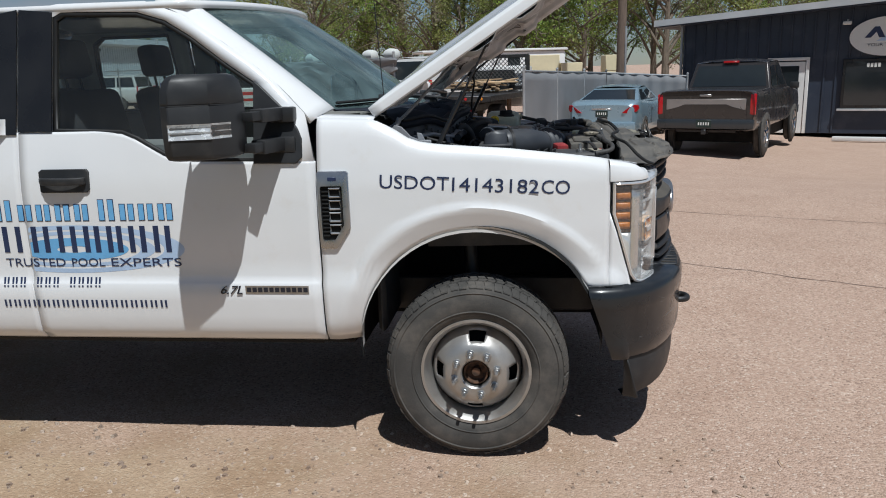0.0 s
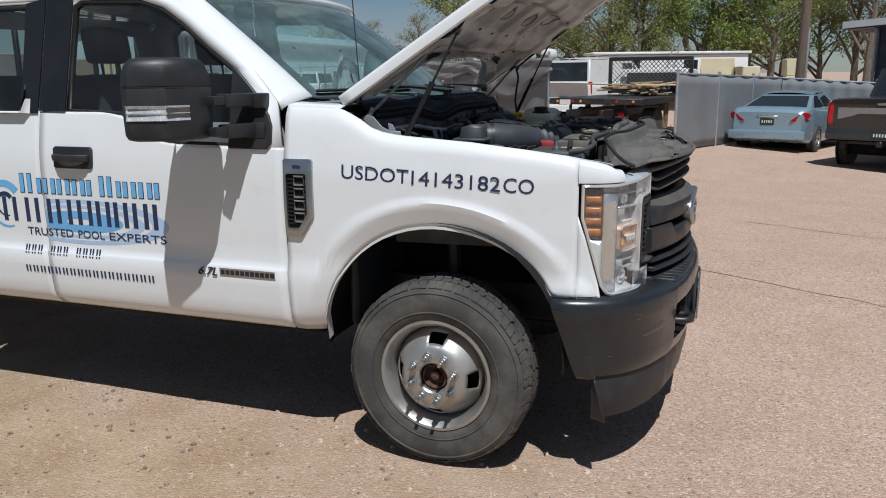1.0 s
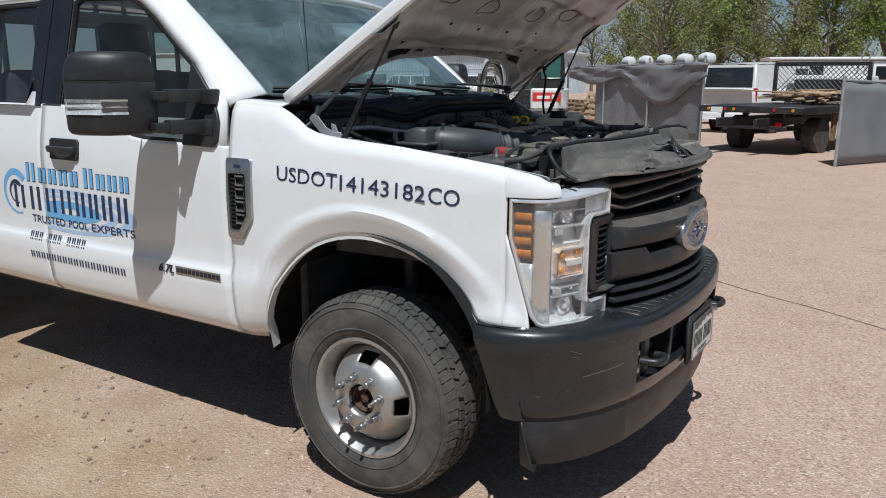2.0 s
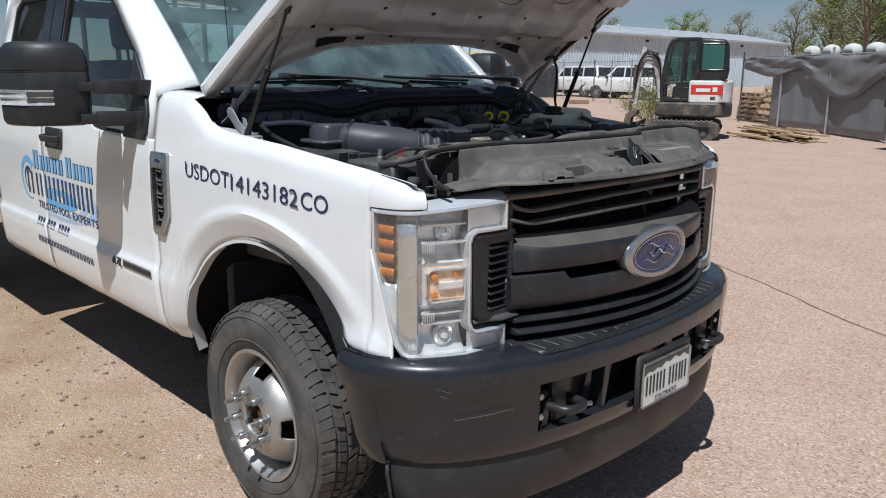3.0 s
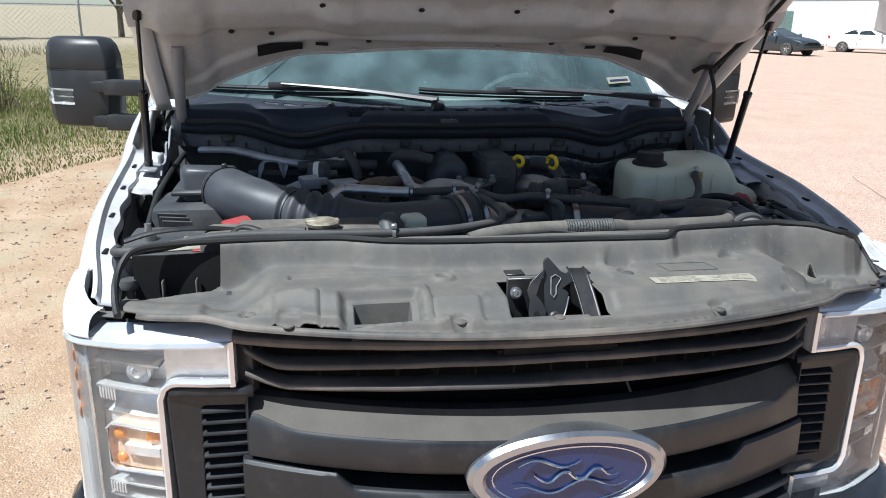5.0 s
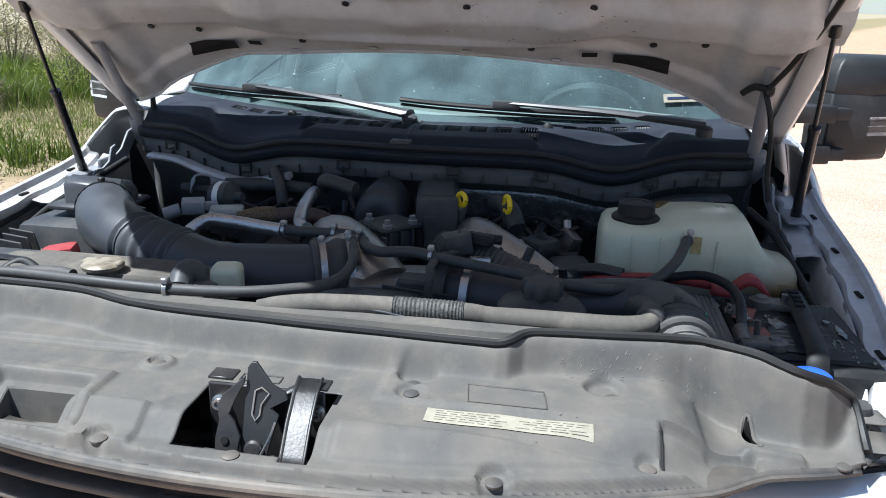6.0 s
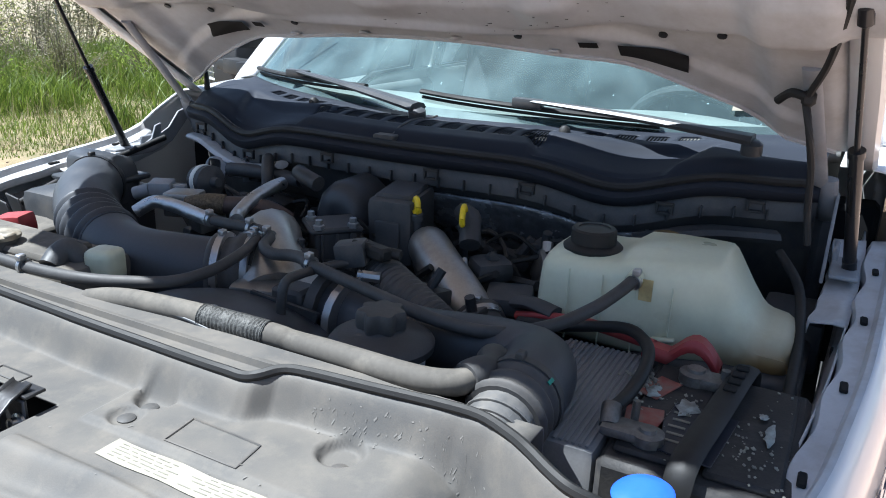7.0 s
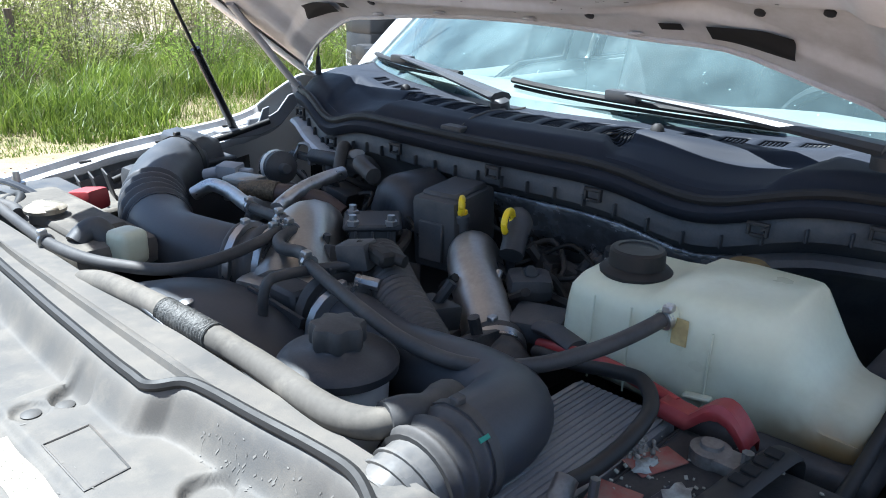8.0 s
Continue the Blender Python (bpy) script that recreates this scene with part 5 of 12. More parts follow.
bar(lambda y: [(-0.040 - 0.006 * (1 - taper(y)), 1.0895 - 0.006 * (1 - taper(y))), (0.010 * taper(y) - 0.013 * (1 - taper(y)), 1.0545 + 0.010 * (1 - taper(y))), (0.009 * taper(y) - 0.014 * (1 - taper(y)), 1.0520 + 0.010 * (1 - taper(y))), (-0.040, 1.086 - 0.006 * (1 - taper(y)))], IN, "dusty sloping top of the heavy bar", dust_top)
low_top = lambda y: 0.944 + 0.029 * smooth(0.372, 0.392, abs(y))
bar(lambda y: [(-0.05, low_top(y) + 0.002), (0.006, low_top(y) + 0.002), (0.012, low_top(y) - 0.004), (0.016, 0.905), (0.012, 0.880), (0.000, 0.868), (-0.06, 0.866)], [y for y in [0.565 * (k / 80 * 2 - 1) for k in range(81)]], "heavy lower bar with a stepped top")
for zt, px in ((0.848, 0.012), (0.812, 0.022)):
    bar([(px - 0.035, zt + 0.002), (px, zt - 0.004), (px + 0.006, zt - 0.014), (px - 0.002, zt - 0.020), (-0.07, zt - 0.016), (-0.07, zt + 0.002)], TH, "thin lower bar")
bar([(0.02, 0.772), (0.03, 0.766), (0.02, 0.75), (-0.06, 0.75), (-0.06, 0.774)], END, "lower rim of the grille")
for k in range(13):
    y = -0.42 + 0.07 * k
    part("grille_web", Shape().box((nose(y, -0.075), y, 0.82), (0.03, 0.005, 0.09), 0.001), void_black, grille, "dark web between the lower bars")
    part("grille_web", Shape().box((nose(y, -0.095), y, 1.155), (0.03, 0.005, 0.10), 0.001), void_black, grille, "dark web between the upper bars")
for s in (-1, 1):
    # side vent beside the lamp: slanted cheek, louvres, dusty ledge below
    fx = lambda y: 0.772 - 0.12 * (y - 0.57)
    vframe = [(0.548, 0.848), (0.548, 1.112), (0.690, 1.108), (0.697, 1.098), (0.690, 0.865), (0.672, 0.850)]
    inner = [(0.556, 0.876), (0.556, 1.080), (0.628, 1.078), (0.633, 1.072), (0.638, 0.888), (0.632, 0.878)]
    sh = Shape().rows([[(fx(y) - 0.045, s * y, z) for y, z in vframe + vframe[:1]], [(fx(y) - 0.004, s * y, z) for y, z in vframe + vframe[:1]], [(fx(y) + 0.010, s * (y * 0.95 + 0.05 * 0.6), z * 0.95 + 0.05 * 0.985) for y, z in vframe + vframe[:1]], [(fx(y) + 0.004, s * y, z) for y, z in inner + inner[:1]], [(fx(y) - 0.05, s * y, z) for y, z in inner + inner[:1]]])
    nf = part("side_vent", sh, grille_black, grille, "black side vent of the grille", bevel=0.002)
    for k in range(9):
        z = 0.890 + 0.0228 * k
        part("louvre", Shape().box((0.756, s * 0.594, z), (0.040, 0.084, 0.0065), 0.002, pose(0, 0, 0, 0, 22, 0)), grille_black, nf)
    part("vent_back", Shape().box((0.715, s * 0.60, 0.98), (0.01, 0.10, 0.25)), void_black, nf, "dark vent back")
    part("vent_ledge", Shape().rows([[(fx(y) + 0.026 - 0.02 * (y > 0.6), s * y, 0.850 + 0.004 * (y < 0.56)), (fx(y) + 0.020 - 0.02 * (y > 0.6), s * y, 0.858), (fx(y) - 0.02, s * y, 0.876)] for y in (0.535, 0.55, 0.60, 0.65, 0.688)]), dusty_plastic, nf, "dusty sloping ledge below the vent", thick=0.006)
    part("vent_brow", Shape().rows([[(fx(y) + 0.012, s * y, 1.100), (fx(y) + 0.006, s * y, 1.112), (fx(y) - 0.03, s * y, 1.122)] for y in (0.54, 0.57, 0.62, 0.66, 0.690)]), grille_black, nf, "black brow above the vent", thick=0.005)
    # upper end of the grille's frame, in which the bars end
    fe = Shape().rows([[(nose(y) - 0.030 + 0.008 * smooth(0.585, 0.53, y) - 0.012 * (z > 1.23), s * y, z) for z in (1.10, 1.14, 1.18, 1.215, 1.232, 1.244)] for y in (0.540, 0.552, 0.566, 0.578)])
    part("frame_end", fe, grille_black, grille, "upper corner of the grille frame", thick=0.02, bevel=0.002)
    # slanted cheek that joins the heavy bars to the vent
    ck = Shape().rows([[(nose(0.578) - 0.022, s * 0.578, z), (nose(0.562) - 0.004, s * 0.562, z), (nose(0.548) + 0.004, s * 0.545, z)] for z in (0.868, 0.90, 0.965)])
    part("cheek", ck, grille_black, grille, "slanted end of the heavy bars", thick=0.02)

em = Shape()
EC = (0.016, 0.985)
er = ring(56, 0.188, 0.087, *EC)
ei = ring(56, 0.155, 0.064, *EC)
ex = lambda y: nose(y, 0.018)
em.rows([[(ex(y) - 0.03, y, z) for y, z in er], [(ex(y) + 0.004, y, z) for y, z in er], [(ex(y) + 0.013, 0.95 * (y - EC[0]) + EC[0], 0.93 * (z - EC[1]) + EC[1]) for y, z in er], [(ex(y) + 0.013, 1.05 * (y - EC[0]) + EC[0], 1.07 * (z - EC[1]) + EC[1]) for y, z in ei], [(ex(y) + 0.006, y, z) for y, z in ei]], closed=True)
badge = part("badge", em, satin_chrome, grille, "oval maker's badge with a brushed rim", angle=25)
part("badge_field", Shape().add([(ex(0) + 0.009, *EC)] + [(ex(y) + 0.0065, y, z) for y, z in ei], [(0, i + 1, (i + 1) % 56 + 1) for i in range(56)]), logo_blue, badge, "dark blue oval field")
part("badge_line", Shape().tube([(ex(y) + 0.0075, 0.93 * (y - EC[0]) + EC[0], 0.91 * (z - EC[1]) + EC[1]) for y, z in ei + ei[:1]], 0.0016, 5, 1), chrome, badge, "thin pale line inside the badge")
# plain flourish: slim waves in place of the maker's mark
for k, (ya, za, yb, zb, r) in enumerate(((-0.085, 1.012, 0.030, 1.018, 0.0030), (-0.090, 0.962, 0.120, 0.972, 0.0024), (-0.055, 0.985, 0.100, 0.992, 0.0034))):
    wave = [(ex(0) + 0.0105, ya + (yb - ya) * q / 10, za + (zb - za) * q / 10 + 0.010 * math.sin(q * (0.62 + 0.5 * k) + k)) for q in range(11)]
    part("badge_stroke", Shape().tube(wave, lambda t: r * (0.35 + 0.65 * math.sin(math.pi * t)), 6, 3), chrome, badge, "pale curved stroke on the badge")


def front(y):
    return along([(0.0, 0.972), (0.20, 0.965), (0.40, 0.945), (0.56, 0.912), (0.70, 0.862), (0.80, 0.805), (0.87, 0.745), (0.92, 0.675), (0.95, 0.60), (0.966, 0.53), (0.97, 0.47)], abs(y))


def bumper_point(i, plan, d, z):
    """A point of the bumper: station i of the plan, d outwards, at height z; the ends are cut on a slant."""
    x, y = plan[i]
    a, b = plan[max(i - 1, 0)], plan[min(i + 1, len(plan) - 1)]
    n = Vector((b[1] - a[1], -(b[0] - a[0])))
    n.normalize()
    cut = 0.105 * smooth(0.93, 0.97, abs(y)) * max(0.0, (0.735 - z) / 0.295)
    return (x + n.x * d + cut, y + n.y * d, z)


def build_bumper():
    stations = [0.0, 0.1, 0.2, 0.3, 0.4, 0.5, 0.540, 0.552, 0.556, 0.575, 0.60, 0.66, 0.72, 0.77, 0.81, 0.845, 0.875, 0.90, 0.92, 0.937, 0.95, 0.96, 0.966, 0.97]
    ys = [-y for y in stations[::-1]] + stations[1:]
    plan = [(front(y), y) for y in ys]
    rows = []
    for i, y in enumerate(ys):
        a = 0.085 if abs(y) < 0.555 else 0.0
        deep = 0.15 * (1 - smooth(0.80, 0.955, abs(y))) + 0.03
        top = 0.760 - 0.006 * (1 - smooth(0.50, 0.60, abs(y)))
        sec = [(-deep, top + 0.004), (-deep * 0.6 - 0.012, top + 0.008), (-0.030, top + 0.002), (-0.014, top - 0.006), (-0.004, top - 0.020), (0.0, top - 0.042), (0.0, 0.690), (-0.003, 0.668), (-0.006 - a, 0.662), (-0.010 - a, 0.520),
               (-0.010, 0.512), (-0.016, 0.485), (-0.024, 0.458), (-0.034, 0.446), (-deep * 0.7 - 0.03, 0.444)]
        rows.append([bumper_point(i, plan, d, z) for d, z in sec])
    b = part("front_bumper", Shape().rows(rows), bumper_black, truck, "scuffed black front bumper with tow hooks", thick=0.006, bevel=0.004, face=(1, 0, 0))
    # rubbed step pad along the top
    pad = []
    for i in range(33):
        y = -0.545 + 1.09 * i / 32
        x = front(y)
        pad.append([(x - 0.115, y, 0.760), (x - 0.105, y, 0.768), (x - 0.026, y, 0.763), (x - 0.016, y, 0.754)])
    p = part("step_pad", Shape().rows(pad), grille_black, b, "ribbed black step pad", thick=0.006)
    for k in range(21):
        y = -0.52 + 0.052 * k
        part("pad_rib", Shape().box((front(y) - 0.060, y, 0.768), (0.066, 0.0035, 0.004), 0.001, pose(0, 0, 0, 0, 3, -14 * y)), dusty_plastic, p)
    # valance: a deep air dam that follows the bumper round its corners
    val = []
    for i, y in enumerate(ys):
        if abs(y) > 0.961:
            continue
        lo = 0.268 + 0.012 * (1 - smooth(0.3, 0.9, abs(y)))
        val.append([bumper_point(i, plan, d, z) for d, z in ((-0.075, 0.452), (-0.040, 0.444), (-0.034, 0.415), (-0.036, 0.36), (-0.048, lo + 0.012), (-0.056, lo), (-0.10, lo + 0.004))])
    part("valance", Shape().rows(val), black_plastic, b, "dusty black air dam", thick=0.006, face=(1, 0, 0))
    # openings, hooks, webs
    part("opening_back", Shape().box((0.80, 0, 0.585), (0.02, 1.08, 0.14)), void_black, b, "dark bumper opening")
    for s in (-1, 1):
        hk = Shape().tube([(0.84, s * 0.385, 0.572), (0.92, s * 0.388, 0.574), (0.950, s * 0.398, 0.575), (0.962, s * 0.425, 0.576), (0.962, s * 0.455, 0.577), (0.948, s * 0.482, 0.578), (0.91, s * 0.492, 0.578), (0.86, s * 0.495, 0.578)], 0.0145, 12, 5)
        part("tow_hook", hk, dark_steel, b, "black tow hook")
        part("hook_bracket", Shape().box((0.855, s * 0.455, 0.575), (0.05, 0.11, 0.09), 0.012).box((0.875, s * 0.535, 0.585), (0.03, 0.020, 0.13), 0.004).prism([(0.500, 0.52), (0.53, 0.52), (0.505, 0.60), (0.488, 0.605)], lambda a, c, d: (0.885 + d, s * a, c), 0.0, 0.012), dark_steel, b, "dark hook bracket")
        for z in (0.555, 0.620):
            part("bolt", Shape().lathe([(0.011, 0), (0.011, 0.010), (0.007, 0.014), (0.0, 0.015)], (0.890, s * 0.535, z), (1, 0, 0), 8), steel, b, "steel bolt head")
        part("hook_pin", Shape().rod((0.955, s * 0.36, 0.566), (0.945, s * 0.395, 0.570), 0.008, 8), steel, b, "worn steel hook pin")
        part("bumper_web", Shape().prism([(0.255, 0.512), (0.275, 0.512), (0.262, 0.664), (0.225, 0.664)], lambda a, c, d: (0.885 + d, s * a, c), 0.0, 0.05), bumper_black, b, "black web in the opening", bevel=0.003)
    # scratches and chips
    rng = random.Random(77)
    sc = Shape()
    for k in range(150):
        y, z = rng.uniform(-0.93, 0.93), rng.choice((rng.uniform(0.56, 0.72), rng.uniform(0.47, 0.72), rng.uniform(0.735, 0.757)))
        if abs(y) < 0.57 and 0.50 < z < 0.675:
            continue
        ln, th, a = rng.choice((0.004, 0.006, 0.010, 0.025)) * rng.uniform(0.5, 1.4), rng.uniform(0.0004, 0.0012), rng.uniform(-0.6, 0.6)
        out = 0.0015 if z < 0.73 else -0.004 - 0.55 * (z - 0.735)
        pts = []
        for u, v in ((-1, -1), (1, -1), (1, 1), (-1, 1)):
            yy, zz = y + u * ln / 2, z + u * a * ln / 2 + v * th / 2
            o = out - 0.4 * max(0.0, 0.51 - zz)
            h = Vector((front(yy - 0.01) - front(yy + 0.01), 0.02)).normalized()
            pts.append((front(yy) + h.y * o, yy + h.x * o, zz))
        sc.add(pts, [(0, 1, 2, 3)])
    yy = [(-0.805 + 0.020 * q) for q in range(9)]
    sc.rows([[(front(v) + 0.0012, v - 0.0009, 0.598 + 0.09 * (v + 0.805) + dz) for v in yy] for dz in (0.0, 0.0016)])
    tagged(part("scratch", sc, mat("scratch_grey", (0.16, 0.165, 0.17), 0.7, vary=0.2, scale=80), b, "pale scratches and stone chips"), kind="stuff")
    # number plate as plain bars
    pl = part("plate_holder", Shape().box((0.962, 0.047, 0.553), (0.02, 0.34, 0.20), 0.012), black_plastic, b, "black plate bracket", bevel=0.003)
    W = lambda y, z, d: (0.976 + d, 0.047 + y, 0.548 + z)
    oc = [(-0.152, -0.07), (-0.146, -0.076), (0.146, -0.076), (0.152, -0.07), (0.152, 0.07), (0.146, 0.076), (-0.146, 0.076), (-0.152, 0.07)]
    ob = part("number_plate", Shape().prism(oc, W, 0.0, 0.003), label_white, b, "white and green number plate with bars")
    hill = [(-0.144, 0.072), (-0.144, 0.034), (-0.118, 0.046), (-0.09, 0.040), (-0.065, 0.048), (-0.04, 0.042), (-0.012, 0.056), (0.02, 0.050), (0.05, 0.062), (0.08, 0.050), (0.11, 0.058), (0.144, 0.040), (0.144, 0.072)]
    part("plate_print", Shape().prism(hill, W, 0.003, 0.0036), plate_green, ob, "dark green printed sky over white hills")
    for y in (-0.116, -0.073, -0.030, 0.030, 0.073, 0.112):
        for dy in (-0.011, 0.011):
            part("plate_bar", Shape().prism([(y + dy - 0.0045, -0.036), (y + dy + 0.0045, -0.036), (y + dy + 0.0045, 0.030), (y + dy - 0.0045, 0.030)], W, 0.0036, 0.0052), plate_dark, ob)
    lettering("plate_word", "COLORADO", 0.017, 0.14, Matrix(((0, 0, 1, 0.9795), (1, 0, 0, 0.047), (0, 1, 0, 0.488), (0, 0, 0, 1))), plate_dark, ob, 0.0008)
    rim = Shape().tube([W(a, c, 0.003) for a, c in oc + oc[:1]], 0.004, 6, 1)
    part("plate_frame", rim, steel, ob, "metal plate rim")
    return b


label_white = mat("label_white", (0.70, 0.71, 0.68), 0.4, vary=0.04, scale=20, dirt=(0.4, 0.37, 0.32), dirt_amount=0.2, dirt_scale=20)
plate_green = mat("plate_green", (0.05, 0.09, 0.065), 0.4, vary=0.08, scale=20)
plate_dark = mat("plate_dark", (0.02, 0.035, 0.03), 0.4, vary=0.08, scale=20)
build_bumper()


# ---- the open hood ----
HOOD_TILT = radians(33.0)
HOOD_O = Vector((-0.42, 0, 1.497))


def hood_half(h):
    """Half the hood's width at a distance from its back edge."""
    return along([(0.0, 0.885), (0.3, 0.868), (0.6, 0.845), (0.9, 0.81), (1.1, 0.785), (1.25, 0.745), (1.34, 0.70), (1.40, 0.60)], h)


def hood_back(y):
    """The curved back edge."""
    return 0.315 * (1 - (abs(y) / 0.885) ** 2.6) + 0.0


def hood_point(h, y, n):
    c, sn = math.cos(HOOD_TILT), math.sin(HOOD_TILT)
    return (HOOD_O.x + h * c - n * sn, y, HOOD_O.z + h * sn + n * c)


def crown(h, v):
    """Height of the outer skin over the hood's base plane."""
    return 0.055 * (1 - abs(v) ** 2.6) + 0.018 * math.exp(-((abs(v) - 0.52) / 0.10) ** 2) * smooth(0.0, 0.3, h) - 0.03 * smooth(1.08, 1.40, h)


def hood_end(v):
    return 1.375 - 0.09 * abs(v) ** 3


def hood_rows(fn, nu=30, nv=24):
    rows = []
    for i in range(nu + 1):
        row = []
        for j in range(nv + 1):
            v = -1 + 2 * j / nv
            u = i / nu
            y0 = v * 0.885
            h0, h1 = hood_back(y0), hood_end(v)
            h = h0 + (h1 - h0) * u
            y = v * hood_half(h)
            row.append(hood_point(h, y, fn(h, v)))
        rows.append(row)
    return rows


hood = part("hood", Shape().rows(hood_rows(lambda h, v: crown(h, v) + 0.012)), white_paint, truck, "raised white hood", thick=0.004, face=(-0.5, 0, 1))
# rolled outer edge
rim = []
for i in range(25):
    u = i / 24
    rim.append(u)
for s in (-1, 1):
    rows = []
    for u in rim:
        h = u * hood_end(1)
        w = hood_half(h)
        rows.append([hood_point(h, s * w, crown(h, 1) + 0.012), hood_point(h, s * (w + 0.004), 0.0), hood_point(h, s * (w + 0.002), -0.030), hood_point(h, s * (w - 0.006), -0.036), hood_point(h, s * (w - 0.05), -0.034)])
    part("hood_edge", Shape().rows(rows), white_paint, hood, "white folded hood edge", thick=0.003)


def inner_height(h, v):
    """Relief of the pressed inner panel."""
    a = abs(v)
    base = crown(h, v) * 0.75 - 0.022
    rib = 0.0
    # ring rib round the edge, cross ribs and the deep middle
    rib -= 0.022 * (1 - smooth(0.04, 0.10, abs(a - 0.86)))
    rib -= 0.030 * (1 - smooth(0.03, 0.09, abs(h - (0.43 + 0.10 * a * a))))
    rib -= 0.026 * (1 - smooth(0.03, 0.075, abs(h - (0.80 - 0.06 * a))))
    rib -= 0.030 * (1 - smooth(0.03, 0.07, abs(h - 1.22)))
    for c in (0.0, 0.40):
        rib -= 0.018 * (1 - smooth(0.03, 0.085, abs(a - c - 0.06 * (h - 0.5)))) * smooth(0.4, 0.5, h)
    rib -= 0.014 * (1 - smooth(0.074, 0.096, h - hood_back(v * 0.885))) * (1 - smooth(0.80, 0.92, a))
    rib = max(rib, -0.045)
    dent = 0.0
    for ch, cv, r in ((0.62, 0.25, 0.06), (0.64, 0.66, 0.07), (0.93, 0.22, 0.08), (0.95, 0.58, 0.07)):
        q = math.hypot(h - ch, (a - cv) * 0.85)
        dent += 0.016 * (1 - smooth(r * 0.6, r, q))
    wav = 0.003 * math.sin(9 * h + 3 * v) * math.sin(7 * v)
    return base + rib + dent + wav


SLOTS = [(0.296, 0.330, 0.437, 0.560), (0.304, 0.326, 0.368, 0.402)]


NU, NV = 130, 150
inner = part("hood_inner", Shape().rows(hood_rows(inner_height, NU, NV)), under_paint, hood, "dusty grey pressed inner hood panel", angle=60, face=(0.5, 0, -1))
for s in (-1, 1):
    for h0, h1, y0, y1 in SLOTS:
        rows = []
        for i in range(13):
            row = []
            for j in range(13):
                y = y0 + (y1 - y0) * j / 12
                v = y / hood_half(0.31)
                h = hood_back((y0 + y1) / 2 / hood_half(0.31) * 0.885) + 0.15 * ((y0 + y1) / 2 - y) + 0.054 + (0.034 if y1 - y0 > 0.1 else 0.018) * i / 12
                row.append(hood_point(h, s * y, inner_height(h, v) - 0.010))
            rows.append(row)
        # no hole is cut: a black patch paints the slot's shade
        part("slot_shadow", Shape().rows(rows), void_black, inner, "black patch painted in for the shade of an opening")
# hemmed back edge with small tabs
hem = [hood_point(hood_back(v * 0.885) + 0.004, v * hood_half(hood_back(v * 0.885)), inner_height(hood_back(v * 0.885) + 0.004, v) - 0.003) for v in [-0.92 + 0.046 * k for k in range(41)]]
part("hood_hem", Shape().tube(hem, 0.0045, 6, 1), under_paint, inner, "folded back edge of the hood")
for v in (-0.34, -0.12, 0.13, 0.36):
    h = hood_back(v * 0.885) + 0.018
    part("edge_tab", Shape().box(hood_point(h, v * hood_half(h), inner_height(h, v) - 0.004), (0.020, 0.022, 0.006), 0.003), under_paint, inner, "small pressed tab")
# pressed outlines and small plugs on the inner panel
for s in (-1, 1):
    for h, v, rx, ry in ((0.62, 0.25, 0.045, 0.07), (0.66, 0.62, 0.05, 0.075), (0.93, 0.2, 0.05, 0.08), (0.96, 0.55, 0.045, 0.07)):
        pts = []
        for k in range(21):
            a = 2 * math.pi * k / 20
            hh, vv = h + rx * math.cos(a) * (1 + 0.2 * math.sin(a)), v + ry / 0.85 * math.sin(a)
            pts.append(hood_point(hh, s * vv * hood_half(hh), inner_height(hh, vv) - 0.002))
        part("pressed_outline", Shape().tube(pts, 0.0016, 5, 1), black_plastic, inner, "dark seam of a pressed recess")
    for h, v in ((0.37, 0.3), (0.39, 0.72), (0.52, 0.45), (0.72, 0.78), (0.5, 0.15), (0.83, 0.35), (0.36, 0.60)):
        p = Vector(hood_point(h, s * v * hood_half(h), inner_height(h, v) - 0.001))
        part("plug", Shape().lathe([(0.008, 0), (0.008, 0.003), (0.0, 0.004)], p, (math.sin(HOOD_TILT), 0, -math.cos(HOOD_TILT)), 10), black_plastic, inner, "small black plug")
# dark specks of dirt on the inner panel
rng = random.Random(31)
specks = Shape()
for k in range(150):
    h, v = 0.40 + 0.75 * rng.random(), -0.75 + 1.5 * rng.random()
    if rng.random() < 0.5:
        h, v = 0.50 + 0.10 * rng.gauss(0, 1), 0.30 + 0.16 * rng.gauss(0, 1)
    if not (0.38 < h < 1.15 and abs(v) < 0.8):
        continue
    p = Vector(hood_point(h, v * hood_half(h), inner_height(h, v) - 0.002))
    r = rng.uniform(0.0012, 0.0036)
    a = rng.random() * 3
    specks.add([p + Vector((r * math.cos(a + q), r * rng.uniform(0.5, 1.2) * math.sin(a + q), 0)) for q in (0, 1.57, 3.14, 4.71)], [(0, 1, 2, 3)])
tagged(part("dirt_speck", specks, black_plastic, inner, "dark specks of dirt", thick=0.0006), kind="stuff")
